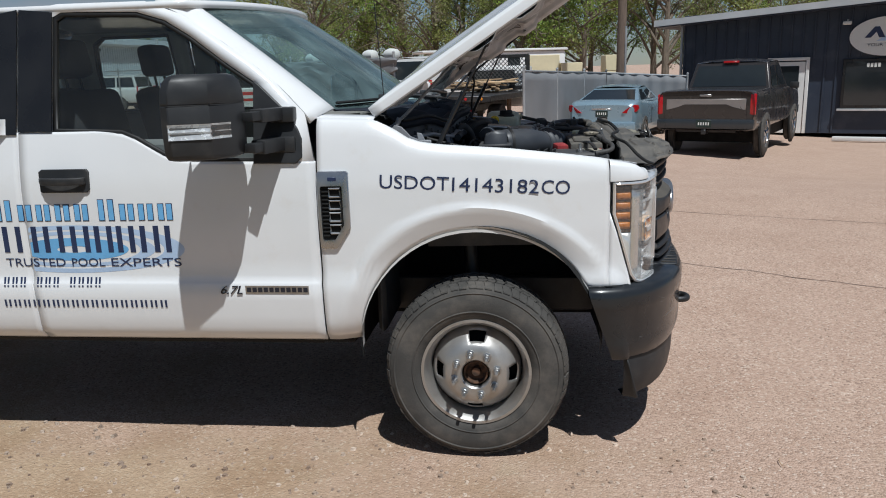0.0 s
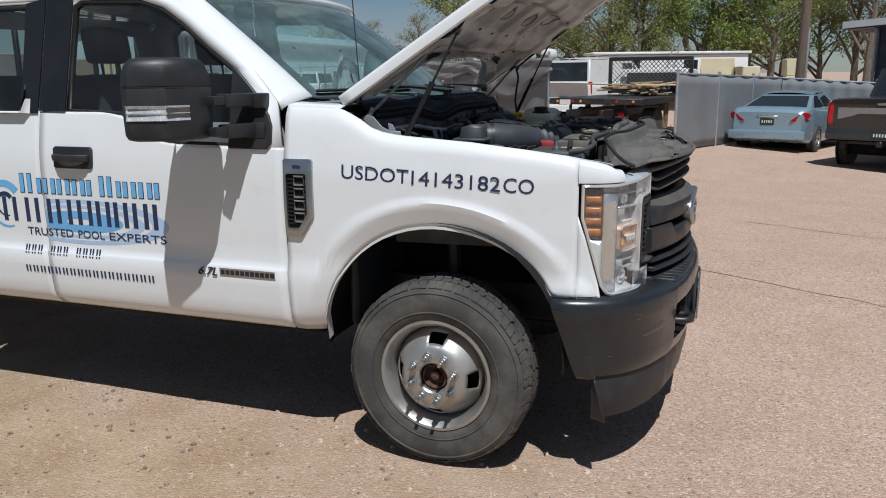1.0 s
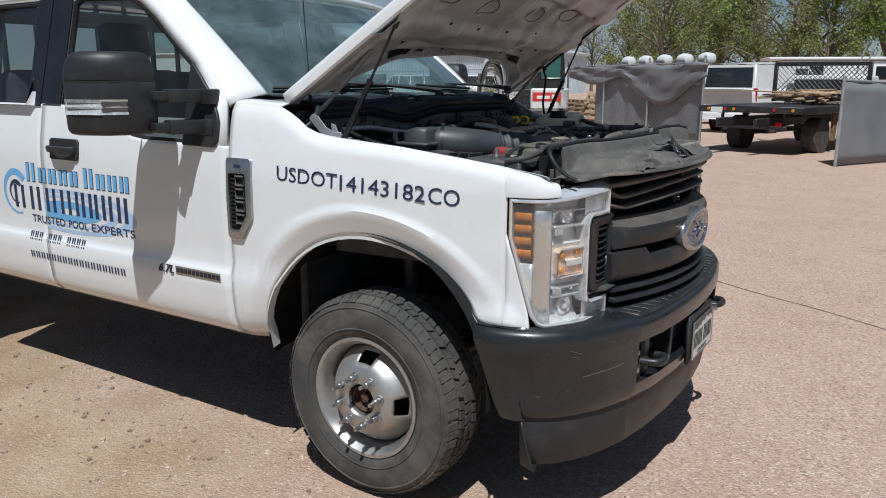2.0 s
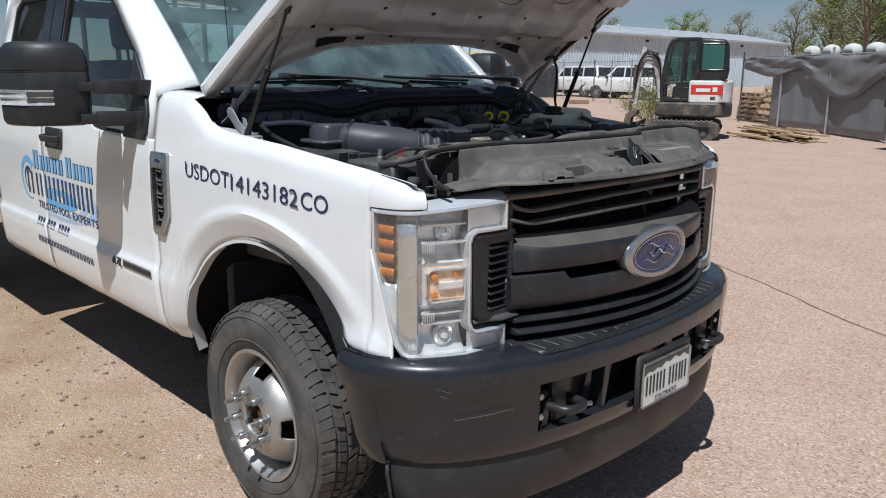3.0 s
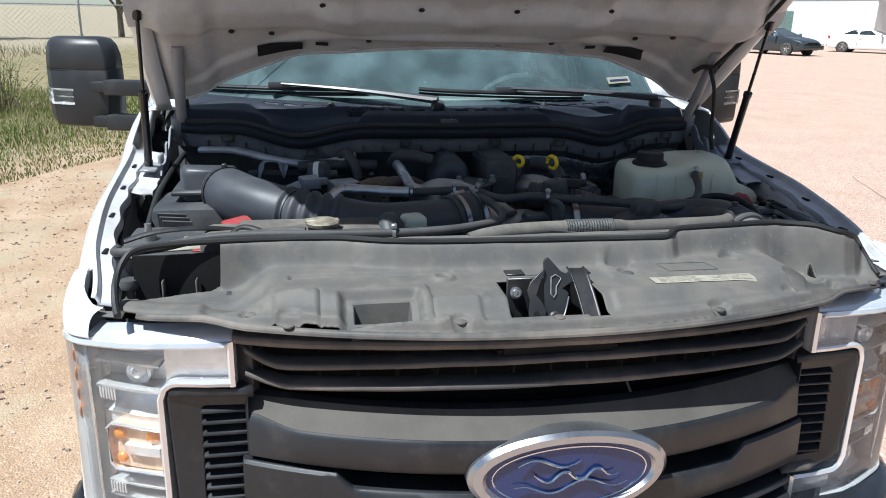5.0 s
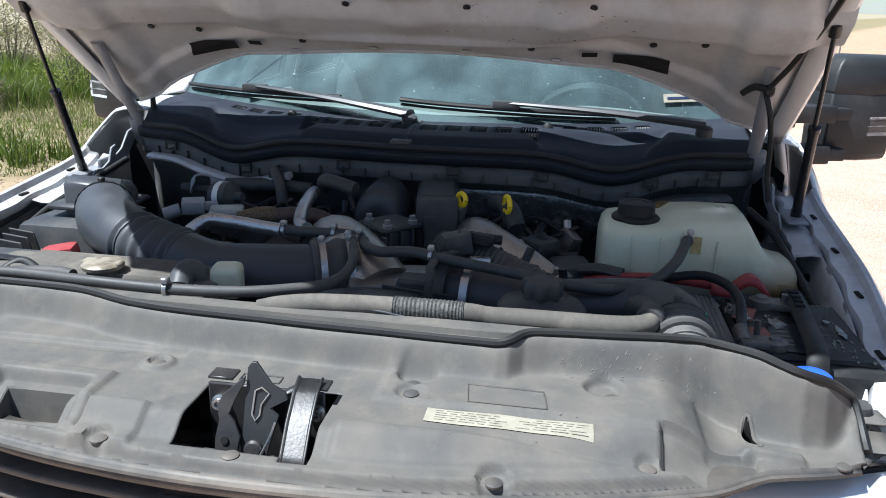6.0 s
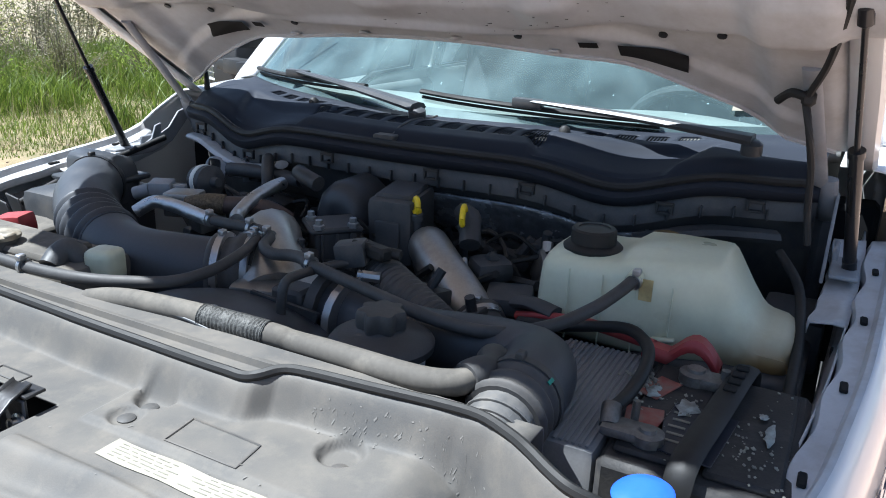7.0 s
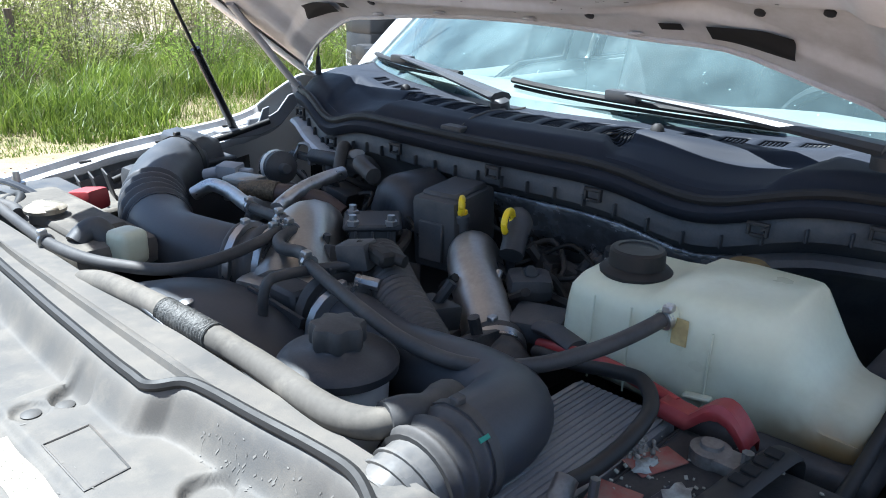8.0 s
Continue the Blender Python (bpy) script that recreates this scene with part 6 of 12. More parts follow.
# hinges and gas struts
for s in (-1, 1):
    hg = Shape()
    hg.tube([(-0.385, s * 0.80, 1.40), (-0.30, s * 0.795, 1.46), (-0.18, s * 0.775, 1.58), (-0.09, s * 0.76, 1.67)], 0.015, 8, 5, flat=0.45)
    hg.tube([(-0.39, s * 0.815, 1.37), (-0.34, s * 0.815, 1.40), (-0.31, s * 0.81, 1.46)], 0.018, 8, 4, flat=0.6)
    part("hood_hinge", hg, hinge_grey, truck, "hood hinge arm, coloured grey for its shade")
    a, b = Vector((-0.142, s * 0.868, 1.352)), Vector((0.062, s * 0.822, 1.752))
    mid = a.lerp(b, 0.52)
    strut = Shape().rod(a, mid, 0.0105, 14).rod(mid, b, 0.0048, 10).lathe([(0.0125, 0), (0.0125, 0.012)], mid - (b - a).normalized() * 0.012, b - a, 14)
    strut.lathe([(0.0, -0.02), (0.011, -0.012), (0.011, 0.012), (0.0, 0.016)], b, b - a, 10).lathe([(0.0, -0.016), (0.012, -0.01), (0.012, 0.012), (0.0, 0.016)], a, b - a, 10)
    part("gas_strut", strut, trim_black, truck, "thin black gas strut holding up the hood")
    part("strut_pad", Shape().lathe([(0.026, 0), (0.024, 0.006), (0.010, 0.010), (0.0, 0.010)], b + Vector((-0.008, 0, 0.022)), (0.5, 0, -0.85), 16), apron_paint, hood, "round strut mount")
    part("strut_foot", Shape().box((-0.15, s * 0.862, 1.342), (0.12, 0.045, 0.008), 0.003).box((-0.20, s * 0.845, 1.355), (0.05, 0.010, 0.03), 0.003), hinge_grey, truck, "grey strut bracket")
# washer hose along the driver's side
hs = Shape().tube([hood_point(h, y, n) for h, y, n in ((0.72, 0.81, -0.03), (0.55, 0.80, -0.045), (0.42, 0.785, -0.05), (0.345, 0.765, -0.060), (0.321, 0.758, -0.068))], 0.006, 8, 5)
hs.tube([(-0.114, 0.759, 1.615), (-0.105, 0.772, 1.570), (-0.116, 0.784, 1.511), (-0.125, 0.790, 1.44), (-0.12, 0.80, 1.38)], 0.006, 8, 6)
hs.tube([(-0.135, 0.715, 1.612), (-0.118, 0.735, 1.628), (-0.105, 0.760, 1.624)], 0.0075, 8, 4).box((-0.108, 0.763, 1.622), (0.016, 0.022, 0.024), 0.005)
part("washer_hose", hs, rubber_black, truck, "thin black washer hose")

# ---- engine bay ----
battery_black = mat("battery_black", (0.020, 0.020, 0.021), 0.6, vary=0.25, scale=12, fine=260, bump=0.2, dirt=(0.085, 0.078, 0.068), dirt_amount=0.32, dirt_scale=14)
old_red = mat("old_red", (0.26, 0.06, 0.045), 0.7, vary=0.2, scale=30, dirt=(0.2, 0.17, 0.14), dirt_amount=0.5, dirt_scale=30)
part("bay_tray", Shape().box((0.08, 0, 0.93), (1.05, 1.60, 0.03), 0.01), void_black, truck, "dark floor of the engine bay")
for s in (-1, 1):
    rows = []
    for i in range(29):
        x = (-0.40 if s > 0 else -0.20) + (0.036 if s > 0 else 0.029) * i
        xr = max(x, -0.25)
        z, w = along(FENDER_TOP, xr), fender_width(xr, along(FENDER_TOP, xr)) - 0.045
        dz = 0.0 if s > 0 else 0.055 * smooth(0.02, -0.06, x) + 0.02
        rows.append([(x, s * w, z - 0.032 - dz), (x, s * (w - 0.004), z - 0.075 - dz), (x, s * (w - 0.010), z - 0.085 - dz), (x, s * (w - 0.014), z - 0.10 - dz), (x, s * (w - 0.02), 1.10), (x, s * (w - 0.03), 0.92)])
    # same paint both sides; the passenger's is coloured dark to stand for shade
    ap = part("inner_apron", Shape().rows(rows), apron_paint if s > 0 else bay_black, truck, "grey-white inner fender panel" if s > 0 else "dirty inner fender panel with its shade painted dark", thick=0.003)
    for k, (x, z) in enumerate(((0.02, 1.235), (0.25, 1.215), (0.46, 1.19), (0.12, 1.16))):
        w = fender_width(x, along(FENDER_TOP, x)) - 0.045 - 0.018
        part("apron_hole", Shape().lathe([(0.03 - 0.003 * k, 0.0), (0.03 - 0.003 * k, 0.004)], (x, s * (w + 0.006), z), (0, -s, 0), 14), void_black, ap, "dark oval hole")
    if s > 0:
        cb = part("corner_bracket", Shape().box((0.612, s * 0.80, 1.214), (0.085, 0.09, 0.012), 0.004), apron_paint, truck, "pale sheet-metal corner bracket")
        for dx in (-0.02, 0.022):
            part("bracket_hole", Shape().lathe([(0.010, 0), (0.010, 0.002), (0, 0.002)], (0.612 + dx, s * 0.80, 1.2195), (0, 0, 1), 16), void_black, cb, "dark hole")
    # bent ledge and hooked bracket between the strut's foot and the hinge
    lg = [[(x, s * (fender_width(x, along(FENDER_TOP, x)) - q), along(FENDER_TOP, x) - 0.030 - dz + 0.004 * noise.noise((x * 30, q * 60, s)))
           for q, dz in ((0.044, 0.0), (0.065, 0.002), (0.095 + 0.012 * noise.noise((x * 17, 0, s + 2)), 0.006), (0.098 + 0.012 * noise.noise((x * 17, 0, s + 2)), 0.024))] for x in [-0.27 + 0.0145 * k for k in range(23)]]
    part("apron_ledge", Shape().rows(lg), apron_paint, truck, "pale bent ledge below the fender flange", thick=0.003, face=(0, 0, 1))
    hook = [(-0.10, 1.325), (-0.14, 1.352), (-0.17, 1.350), (-0.20, 1.362), (-0.215, 1.395), (-0.235, 1.400), (-0.232, 1.372), (-0.262, 1.385), (-0.30, 1.425), (-0.33, 1.432), (-0.345, 1.415), (-0.315, 1.385), (-0.27, 1.345), (-0.20, 1.325)]
    part("hinge_bracket", Shape().prism(hook, lambda a, c, d: (a, s * (0.828 + d), c), 0.0, 0.006), hinge_grey, truck, "grey hooked hinge bracket", bevel=0.0015)
    hb = Shape().lathe([(0.008, 0), (0.008, 0.026), (0.017, 0.028), (0.019, 0.036), (0.016, 0.046), (0.0, 0.047)], (0.600, s * 0.775, 1.222), (0, 0, 1), 14)
    part("hood_bumper", hb, hose_rubber, truck, "black rubber hood stop")

for s in (-1, 1):
    part("cowl_end", Shape().box((-0.47, s * 0.850, 1.22), (0.10, 0.12, 0.34), 0.01), matte_black, truck, "dark bulkhead corner beside the cowl")
# cowl: seal line, upper panel, vent slots, front wall
def cowl_edge(y):
    a = abs(y) / 0.80
    x = -0.095 - 0.02 * a - 0.205 * a ** 2.6
    z = 1.456 - 0.036 * math.exp(-((abs(y) - 0.46) / 0.11) ** 2) - 0.012 * smooth(0.6, 0.78, abs(y))
    return Vector((x, y, z))


def cowl_top(y, u):
    """Upper face of the cowl panel from the seal (u 0) to the glass (u 1)."""
    e, g = cowl_edge(y), Vector(shield(max(-0.8, min(0.8, y)), 0.0))
    p = e.lerp(g, u)
    p.z += 0.022 * smooth(0.03, 0.20, u) * (1 - smooth(0.45, 1.0, u))
    a = abs(y)
    edge = 0.530 + 0.075 * (u - 0.1) / 0.48
    dip = smooth(0.292, 0.312, a + 0.10 * u) * (1 - smooth(edge - 0.012, edge + 0.012, a)) * smooth(0.10, 0.15, u) * (1 - smooth(0.50, 0.62, u))
    p.z -= 0.018 * dip
    return p


CY = [-0.80 + 0.02 * i for i in range(81)]
CF = [-0.80 + 0.01 * i for i in range(161)]
VENTS = [(y, y + 0.04, 0.367, 0.800) for y in (-0.31, -0.25, -0.19, -0.13, -0.07, 0.0, 0.06, 0.12, 0.18, 0.24)] + [(y, y + 0.04, 0.733, 0.900) for y in (-0.56, -0.50, -0.44, -0.38, 0.34, 0.40, 0.46, 0.52)]


def vent_skip(i, j):
    y, u = -0.795 + 0.01 * i, (j + 0.5) / 30
    return any(a < y < b and c < u < d for a, b, c, d in VENTS)


cowl = part("cowl_panel", Shape().rows([[cowl_top(y, u / 30) for u in range(31)] for y in CF], skip=vent_skip), cowl_black, truck, "black plastic cowl panel with vent slots", thick=0.004, face=(0, 0, 1))
seal = Shape().tube([cowl_edge(y) + Vector((0.002, 0, 0.004)) for y in CY[1:-1:2]], 0.0085, 8, 2)
part("cowl_seal", seal, rubber_black, cowl, "black rubber hood seal")
part("cowl_lip", Shape().rows([[cowl_edge(y) + Vector((-0.012, 0, 0.004)), cowl_edge(y) + Vector((0.014, 0, -0.006)), cowl_edge(y) + Vector((0.020, 0, -0.012)), cowl_edge(y) + Vector((0.014, 0, -0.030))] for y in CY]), cowl_black, cowl, "black lip under the seal", thick=0.003)
for y0, y1, u0, u1 in VENTS:
    floor_ = [[cowl_top(y0 - 0.004 + (y1 - y0 + 0.008) * k / 4, u0 - 0.02 + (u1 - u0 + 0.04) * q / 5) + Vector((0, 0, -0.016)) for k in range(5)] for q in range(6)]
    v = part("vent_slot", Shape().rows(floor_), void_black, cowl, "dark vent opening")
    ribs = Shape()
    for j in range(6):
        yy = y0 + (y1 - y0) * (j + 0.5) / 6
        ribs.tube([cowl_top(yy, u0 - 0.01 + (u1 - u0 + 0.02) * q / 4) + Vector((0, 0, -0.004)) for q in range(5)], 0.0014, 5, 1)
    part("vent_rib", ribs, cowl_black, v)
for y in (-0.34, -0.01, 0.322):
    p = cowl_top(y - 0.02, 0.72)
    part("washer_jet", Shape().lathe([(0.013, 0), (0.011, 0.008), (0.005, 0.013), (0.0, 0.013)], p, (0, 0, 1), 12), rubber_black, cowl, "small black washer jet")
part("cowl_joint", Shape().tube([cowl_top(-0.02, u / 8) + Vector((0, 0, 0.001)) for u in range(9)], 0.0022, 5, 1).box(cowl_top(-0.03, 0.08) + Vector((0, 0, 0.006)), (0.03, 0.05, 0.012), 0.003), dusty_plastic, cowl, "joint in the cowl panel")
wall = part("cowl_wall", Shape().rows([[cowl_edge(y) + Vector((0.008, 0, -0.02)), cowl_edge(y) + Vector((0.004, 0, -0.07)), cowl_edge(y) + Vector((-0.02, 0, -0.085)), cowl_edge(y) + Vector((-0.05, 0, -0.12)), cowl_edge(y) + Vector((-0.10, 0, -0.45))] for y in CY]), wall_dusty, truck, "dusty black wall below the cowl", thick=0.004)
for k in range(27):
    y = -0.72 + 1.44 * k / 26
    e = cowl_edge(y)
    part("wall_rib", Shape().box(e + Vector((0.009, 0, -0.060)), (0.010, 0.004, 0.022), 0.001), bay_black, wall)
for k, y in enumerate((-0.66, -0.42, -0.16, 0.10, 0.30, 0.55, 0.70)):
    e = cowl_edge(y)
    cl = Shape().box(e + Vector((0.021, 0, -0.034)), (0.008, 0.034, 0.006), 0.001).box(e + Vector((0.021, 0.014, -0.043)), (0.008, 0.005, 0.02), 0.001).box(e + Vector((0.021, -0.014, -0.043)), (0.008, 0.005, 0.02), 0.001).box(e + Vector((0.021, 0, -0.052)), (0.008, 0.022, 0.005), 0.001)
    part("wall_clip", cl, black_plastic, wall, "black clip")
# foil-faced pad and ledges on the firewall
pad = Shape()
rows = []
for i in range(15):
    y = 0.06 + 0.46 * i / 14
    e = cowl_edge(y)
    wv = 0.006 * noise.noise((y * 12, 0, 3))
    rows.append([e + Vector((-0.020 + wv, 0, -0.088)), e + Vector((-0.035 + wv, 0, -0.11)), e + Vector((-0.05 - wv, 0, -0.15 + wv)), e + Vector((-0.07 + wv, 0, -0.19))])
shiny_pad = mat("shiny_pad", (0.22, 0.225, 0.235), 0.24, metal=0.6, vary=0.3, scale=30, fine=70, bump=0.7, bump_size=0.004)
part("heat_pad", Shape().rows(rows), shiny_pad, wall, "shiny crumpled black heat pad", thick=0.006)
part("wall_ledge", Shape().tube([cowl_edge(y) + Vector((0.010, 0, -0.10)) for y in (0.50, 0.56, 0.62, 0.68, 0.74)], 0.026, 8, 3, flat=0.5), wall_dusty, wall, "black ledge behind the reservoir")
part("wall_ledge", Shape().tube([cowl_edge(y) + Vector((0.02, 0, -0.075)) for y in (-0.74, -0.64, -0.54, -0.42, -0.30)], 0.020, 8, 3, flat=0.5), apron_paint, wall, "grey ledge of the bulkhead")

# wipers
arm_black = mat("arm_black", (0.05, 0.052, 0.055), 0.38, vary=0.08, scale=8, fine=300, bump=0.05, rvary=0.08)


def build_wiper(y0, y1, ym, pivot, lift):
    pts = [Vector(shield(y0 + (y1 - y0) * k / 8, 0.036 + lift * (k / 8 - 0.5))) + Vector((0.006, 0, 0.016)) for k in range(9)]
    w = part("wiper_blade", Shape().tube(pts, 0.009, 8, 2, flat=0.7), rubber_black, truck, "black windshield wiper")
    part("rubber_edge", Shape().tube([p + Vector((-0.006, 0, -0.013)) for p in pts], 0.004, 6, 2), rubber_black, w)
    mid = pts[4]
    a = Shape().box(mid + Vector((0.004, 0, 0.010)), (0.026, 0.07, 0.022), 0.006, seg=2)
    a.tube([mid + Vector((0.006, 0, 0.016)), mid.lerp(Vector(pivot), 0.5) + Vector((0.010, 0, 0.026)), Vector(pivot) + Vector((0, 0, 0.026))], lambda t: 0.009 + 0.016 * t, 8, 6, flat=0.5)
    a.lathe([(0.020, 0), (0.020, 0.02), (0.012, 0.026), (0.0, 0.026)], pivot, (0.2, 0, 1), 14)
    part("wiper_arm", a, arm_black, w, "black wiper arm")


build_wiper(-0.78, -0.25, -0.52, (-0.262, -0.040, 1.488), 0.03)
build_wiper(-0.085, 0.47, 0.19, (-0.285, 0.672, 1.494), -0.05)

# plastic cover over the radiator
def cover_front(y):
    a = abs(y) / 0.6
    return 0.918 - 0.112 * a ** 2.1 - 0.020 * smooth(0.54, 0.62, abs(y)), 1.256 + 0.002 * a * a - 0.012 * smooth(0.60, 0.74, abs(y))


SEAL_X = [(-0.80, 0.700), (-0.785, 0.668), (-0.76, 0.640), (-0.70, 0.614), (-0.62, 0.605), (-0.55, 0.603), (-0.42, 0.608), (-0.35, 0.618), (-0.31, 0.634), (-0.27, 0.645), (-0.2, 0.654), (0.0, 0.663), (0.2, 0.669), (0.276, 0.669), (0.292, 0.664),
          (0.312, 0.645), (0.345, 0.637), (0.42, 0.631), (0.53, 0.621), (0.565, 0.626), (0.59, 0.640), (0.618, 0.659), (0.645, 0.673), (0.67, 0.682), (0.70, 0.676), (0.725, 0.660), (0.745, 0.645), (0.80, 0.640)]
SEAL_Z = [(-0.80, 1.335), (-0.45, 1.339), (0.275, 1.338), (0.315, 1.347), (0.58, 1.350), (0.618, 1.352), (0.645, 1.346), (0.67, 1.341), (0.70, 1.331), (0.725, 1.314), (0.745, 1.296), (0.80, 1.28)]
SIDE_Z = [(0.60, 1.310), (0.645, 1.300), (0.665, 1.284), (0.69, 1.262), (0.715, 1.250), (0.80, 1.250)]


def soft_rect(x, y, x0, x1, y0, y1, r):
    r *= 0.6
    return smooth(x0 - r, x0 + r, x) * (1 - smooth(x1 - r, x1 + r, x)) * smooth(y0 - r, y0 + r, y) * (1 - smooth(y1 - r, y1 + r, y))


def cover_z(x, y):
    xf, zf = cover_front(y)
    d, ds = xf - x, x - along(SEAL_X, y)
    side = smooth(0.49, 0.585, abs(y))
    z = zf + (0.016 - 0.012 * side) * smooth(0.0, 0.010, d) + 0.022 * (1 - side) * smooth(0.03, 0.07, d)
    z -= 0.012 * side * smooth(0.03, 0.09, d)
    # ramps, pads, steps and dents
    z += 0.010 * soft_rect(x, y, 0.785, 0.872, -0.495, -0.418, 0.008)
    z += 0.006 * soft_rect(x, y, 0.775, 0.880, -0.415, -0.225, 0.006)
    z -= 0.020 * soft_rect(x, y, 0.800, 0.878, -0.380, -0.245, 0.014)
    z -= 0.007 * soft_rect(x, y, 0.690, 0.712, -0.47, -0.165, 0.006)
    z -= 0.008 * soft_rect(x, y, 0.715, 0.775, -0.62, -0.510, 0.014)
    z += 0.006 * soft_rect(x, y, 0.840, 0.900, -0.222, -0.142, 0.006)
    z += 0.006 * soft_rect(x, y, 0.62, 0.772, 0.13, 0.545, 0.010)
    z += 0.006 * soft_rect(x, y, 0.832, min(0.884, xf - 0.030), 0.100, 0.450, 0.008)
    z -= 0.017 * soft_rect(x, y, 0.762, 0.826, 0.488, 0.606, 0.006)
    z += 0.008 * soft_rect(x, y, 0.742, 0.757, 0.59, 0.665, 0.006)
    for cx, cy, r, h in ((0.700, 0.172, 0.030, -0.012), (0.748, 0.172, 0.022, -0.006), (0.735, -0.188, 0.026, 0.006), (0.735, -0.188, 0.014, -0.007), (0.892, -0.183, 0.020, -0.009), (0.880, 0.295, 0.022, -0.009), (0.686, 0.421, 0.028, -0.012),
                         (0.822, 0.470, 0.016, -0.006), (0.800, -0.535, 0.022, -0.006), (0.850, -0.470, 0.026, -0.008)):
        z += h * (1 - smooth(r * 0.7, r, math.hypot(x - cx, y - cy)))
    rise = 1 - smooth(0.003, 0.034, ds)
    if y > 0:
        z += (along(SEAL_Z, y) - 0.001 - z) * rise
        z += max(0.0, along(SIDE_Z, x) - z) * smooth(0.712, 0.742, y)
    elif y > -0.603:
        z += (along(SEAL_Z, y) - 0.001 - z) * rise
    z += 0.0012 * noise.noise((x * 14, y * 14, 2.0))
    return z


def cover_rows(step=0.0026, nv=420):
    rows = []
    grid = [0.590 + step * j for j in range(int(0.335 / step) + 1)]
    for i in range(nv + 1):
        y = -0.775 + 1.523 * i / nv
        xf, zf = cover_front(y)
        xb = min(along(SEAL_X, y) - 0.004, xf - 0.03)
        rows.append([(x, y, cover_z(x, y)) for x in (min(max(g, xb), xf) for g in grid)])
    return rows


crow = cover_rows()


def cover_skip(i, j):
    x = (crow[i][j][0] + crow[i + 1][j + 1][0]) / 2
    y = (crow[i][j][1] + crow[i + 1][j + 1][1]) / 2
    ds = x - along(SEAL_X, y)
    if 0.766 < x < (0.900 if y > 0.045 else 0.888) and -0.092 < y < 0.080:
        return True
    if 0.812 < x < 0.864 and -0.364 < y < -0.256:
        return True
    if -0.755 < y < -0.603 - 0.6 * (x - 0.605) and x < 0.640 + 0.010 * math.sin((y + 0.60) * 20):
        return True
    return (x - 0.700) ** 2 / 0.00050 + (y - 0.612 - 0.2 * (x - 0.70)) ** 2 / 0.00008 < 1


cover = part("radiator_cover", Shape().rows(crow, skip=cover_skip), cover_plastic, truck, "dusty grey plastic cover over the radiator", thick=0.003, angle=50, face=(0, 0, 1))
rim_ = [(0.700 + 0.0236 * math.cos(q), 0.612 + 0.2 * 0.0236 * math.cos(q) + 0.0095 * math.sin(q)) for q in [2 * math.pi * k / 28 for k in range(29)]]
part("slot_rim", Shape().tube([(a, b, cover_z(a, b) - 0.001) for a, b in rim_], 0.0032, 6, 1), cover_plastic, cover, "rolled rim of the slot")
# black plate paints the shade seen through the slot
part("slot_floor", Shape().box((0.700, 0.612, cover_z(0.700, 0.612) - 0.022), (0.06, 0.03, 0.002)), void_black, cover, "black plate for the shade below the slot")
# pale scuffs and dried mud
rng = random.Random(17)
scuff = Shape()
for k in range(210):
    if k < 110:
        y = rng.uniform(0.36, 0.57)
        x = along(SEAL_X, y) + rng.uniform(0.014, 0.036)
    else:
        y = rng.uniform(-0.55, 0.6)
        x = rng.uniform(0.72, 0.86)
    if not (x < cover_front(y)[0] - 0.03) or (0.74 < x < 0.90 and -0.12 < y < 0.11) or -0.42 < y < -0.23:
        continue
    w, d = rng.uniform(0.0008, 0.0042), rng.uniform(0.0003, 0.0009)
    sk = rng.uniform(-0.003, 0.003)
    fleck = [(x, y), (x + d, y + w * 0.3), (x + sk + d, y + w), (x + sk, y + w * 0.8)]
    scuff.add([(a, b, cover_z(a, b) + 0.0012) for a, b in fleck], [(0, 1, 2, 3)])
tagged(part("mud_fleck", scuff, mat("dried_mud", (0.165, 0.158, 0.146), 0.9, vary=0.2, scale=60), cover, "pale flecks of dried mud"), kind="stuff")
# rectangular pocket
rings = []
for g_, dz in ((0.011, 0.0006), (0.009, 0.0022), (0.001, 0.0020), (-0.001, 0.0), (-0.005, -0.036)):
    x0, x1, y0, y1 = 0.816 - g_, 0.860 + g_, -0.360 - g_, -0.260 + g_
    loop = [(x0, y0 + (y1 - y0) * k / 8) for k in range(8)] + [(x0 + (x1 - x0) * k / 4, y1) for k in range(4)] + [(x1, y1 - (y1 - y0) * k / 8) for k in range(8)] + [(x1 - (x1 - x0) * k / 4, y0) for k in range(4)]
    rings.append([(a, b, (cover_z(a, b) if dz > -0.01 else cover_z(0.838, -0.31)) + dz) for a, b in loop])
part("pocket", Shape().rows(rings, closed=True), cover_plastic, cover, "rectangular pocket with sharp edges", angle=30)
part("pocket_floor", Shape().box((0.838, -0.31, cover_z(0.838, -0.31) - 0.037), (0.05, 0.11, 0.002)), bay_black, cover, "dark floor of the pocket")
lip = []
for i in range(61):
    y = -0.74 + 1.48 * i / 60
    xf, zf = cover_front(y)
    lip.append([(xf, y, zf + 0.001), (xf + 0.004, y, zf - 0.004), (xf + 0.009, y, zf - 0.005), (xf + 0.010, y, zf - 0.009), (xf + 0.003, y, zf - 0.011), (xf - 0.05, y, zf - 0.012)])
part("cover_lip", Shape().rows(lip), dusty_plastic, cover, "black front lip of the cover", thick=0.003)
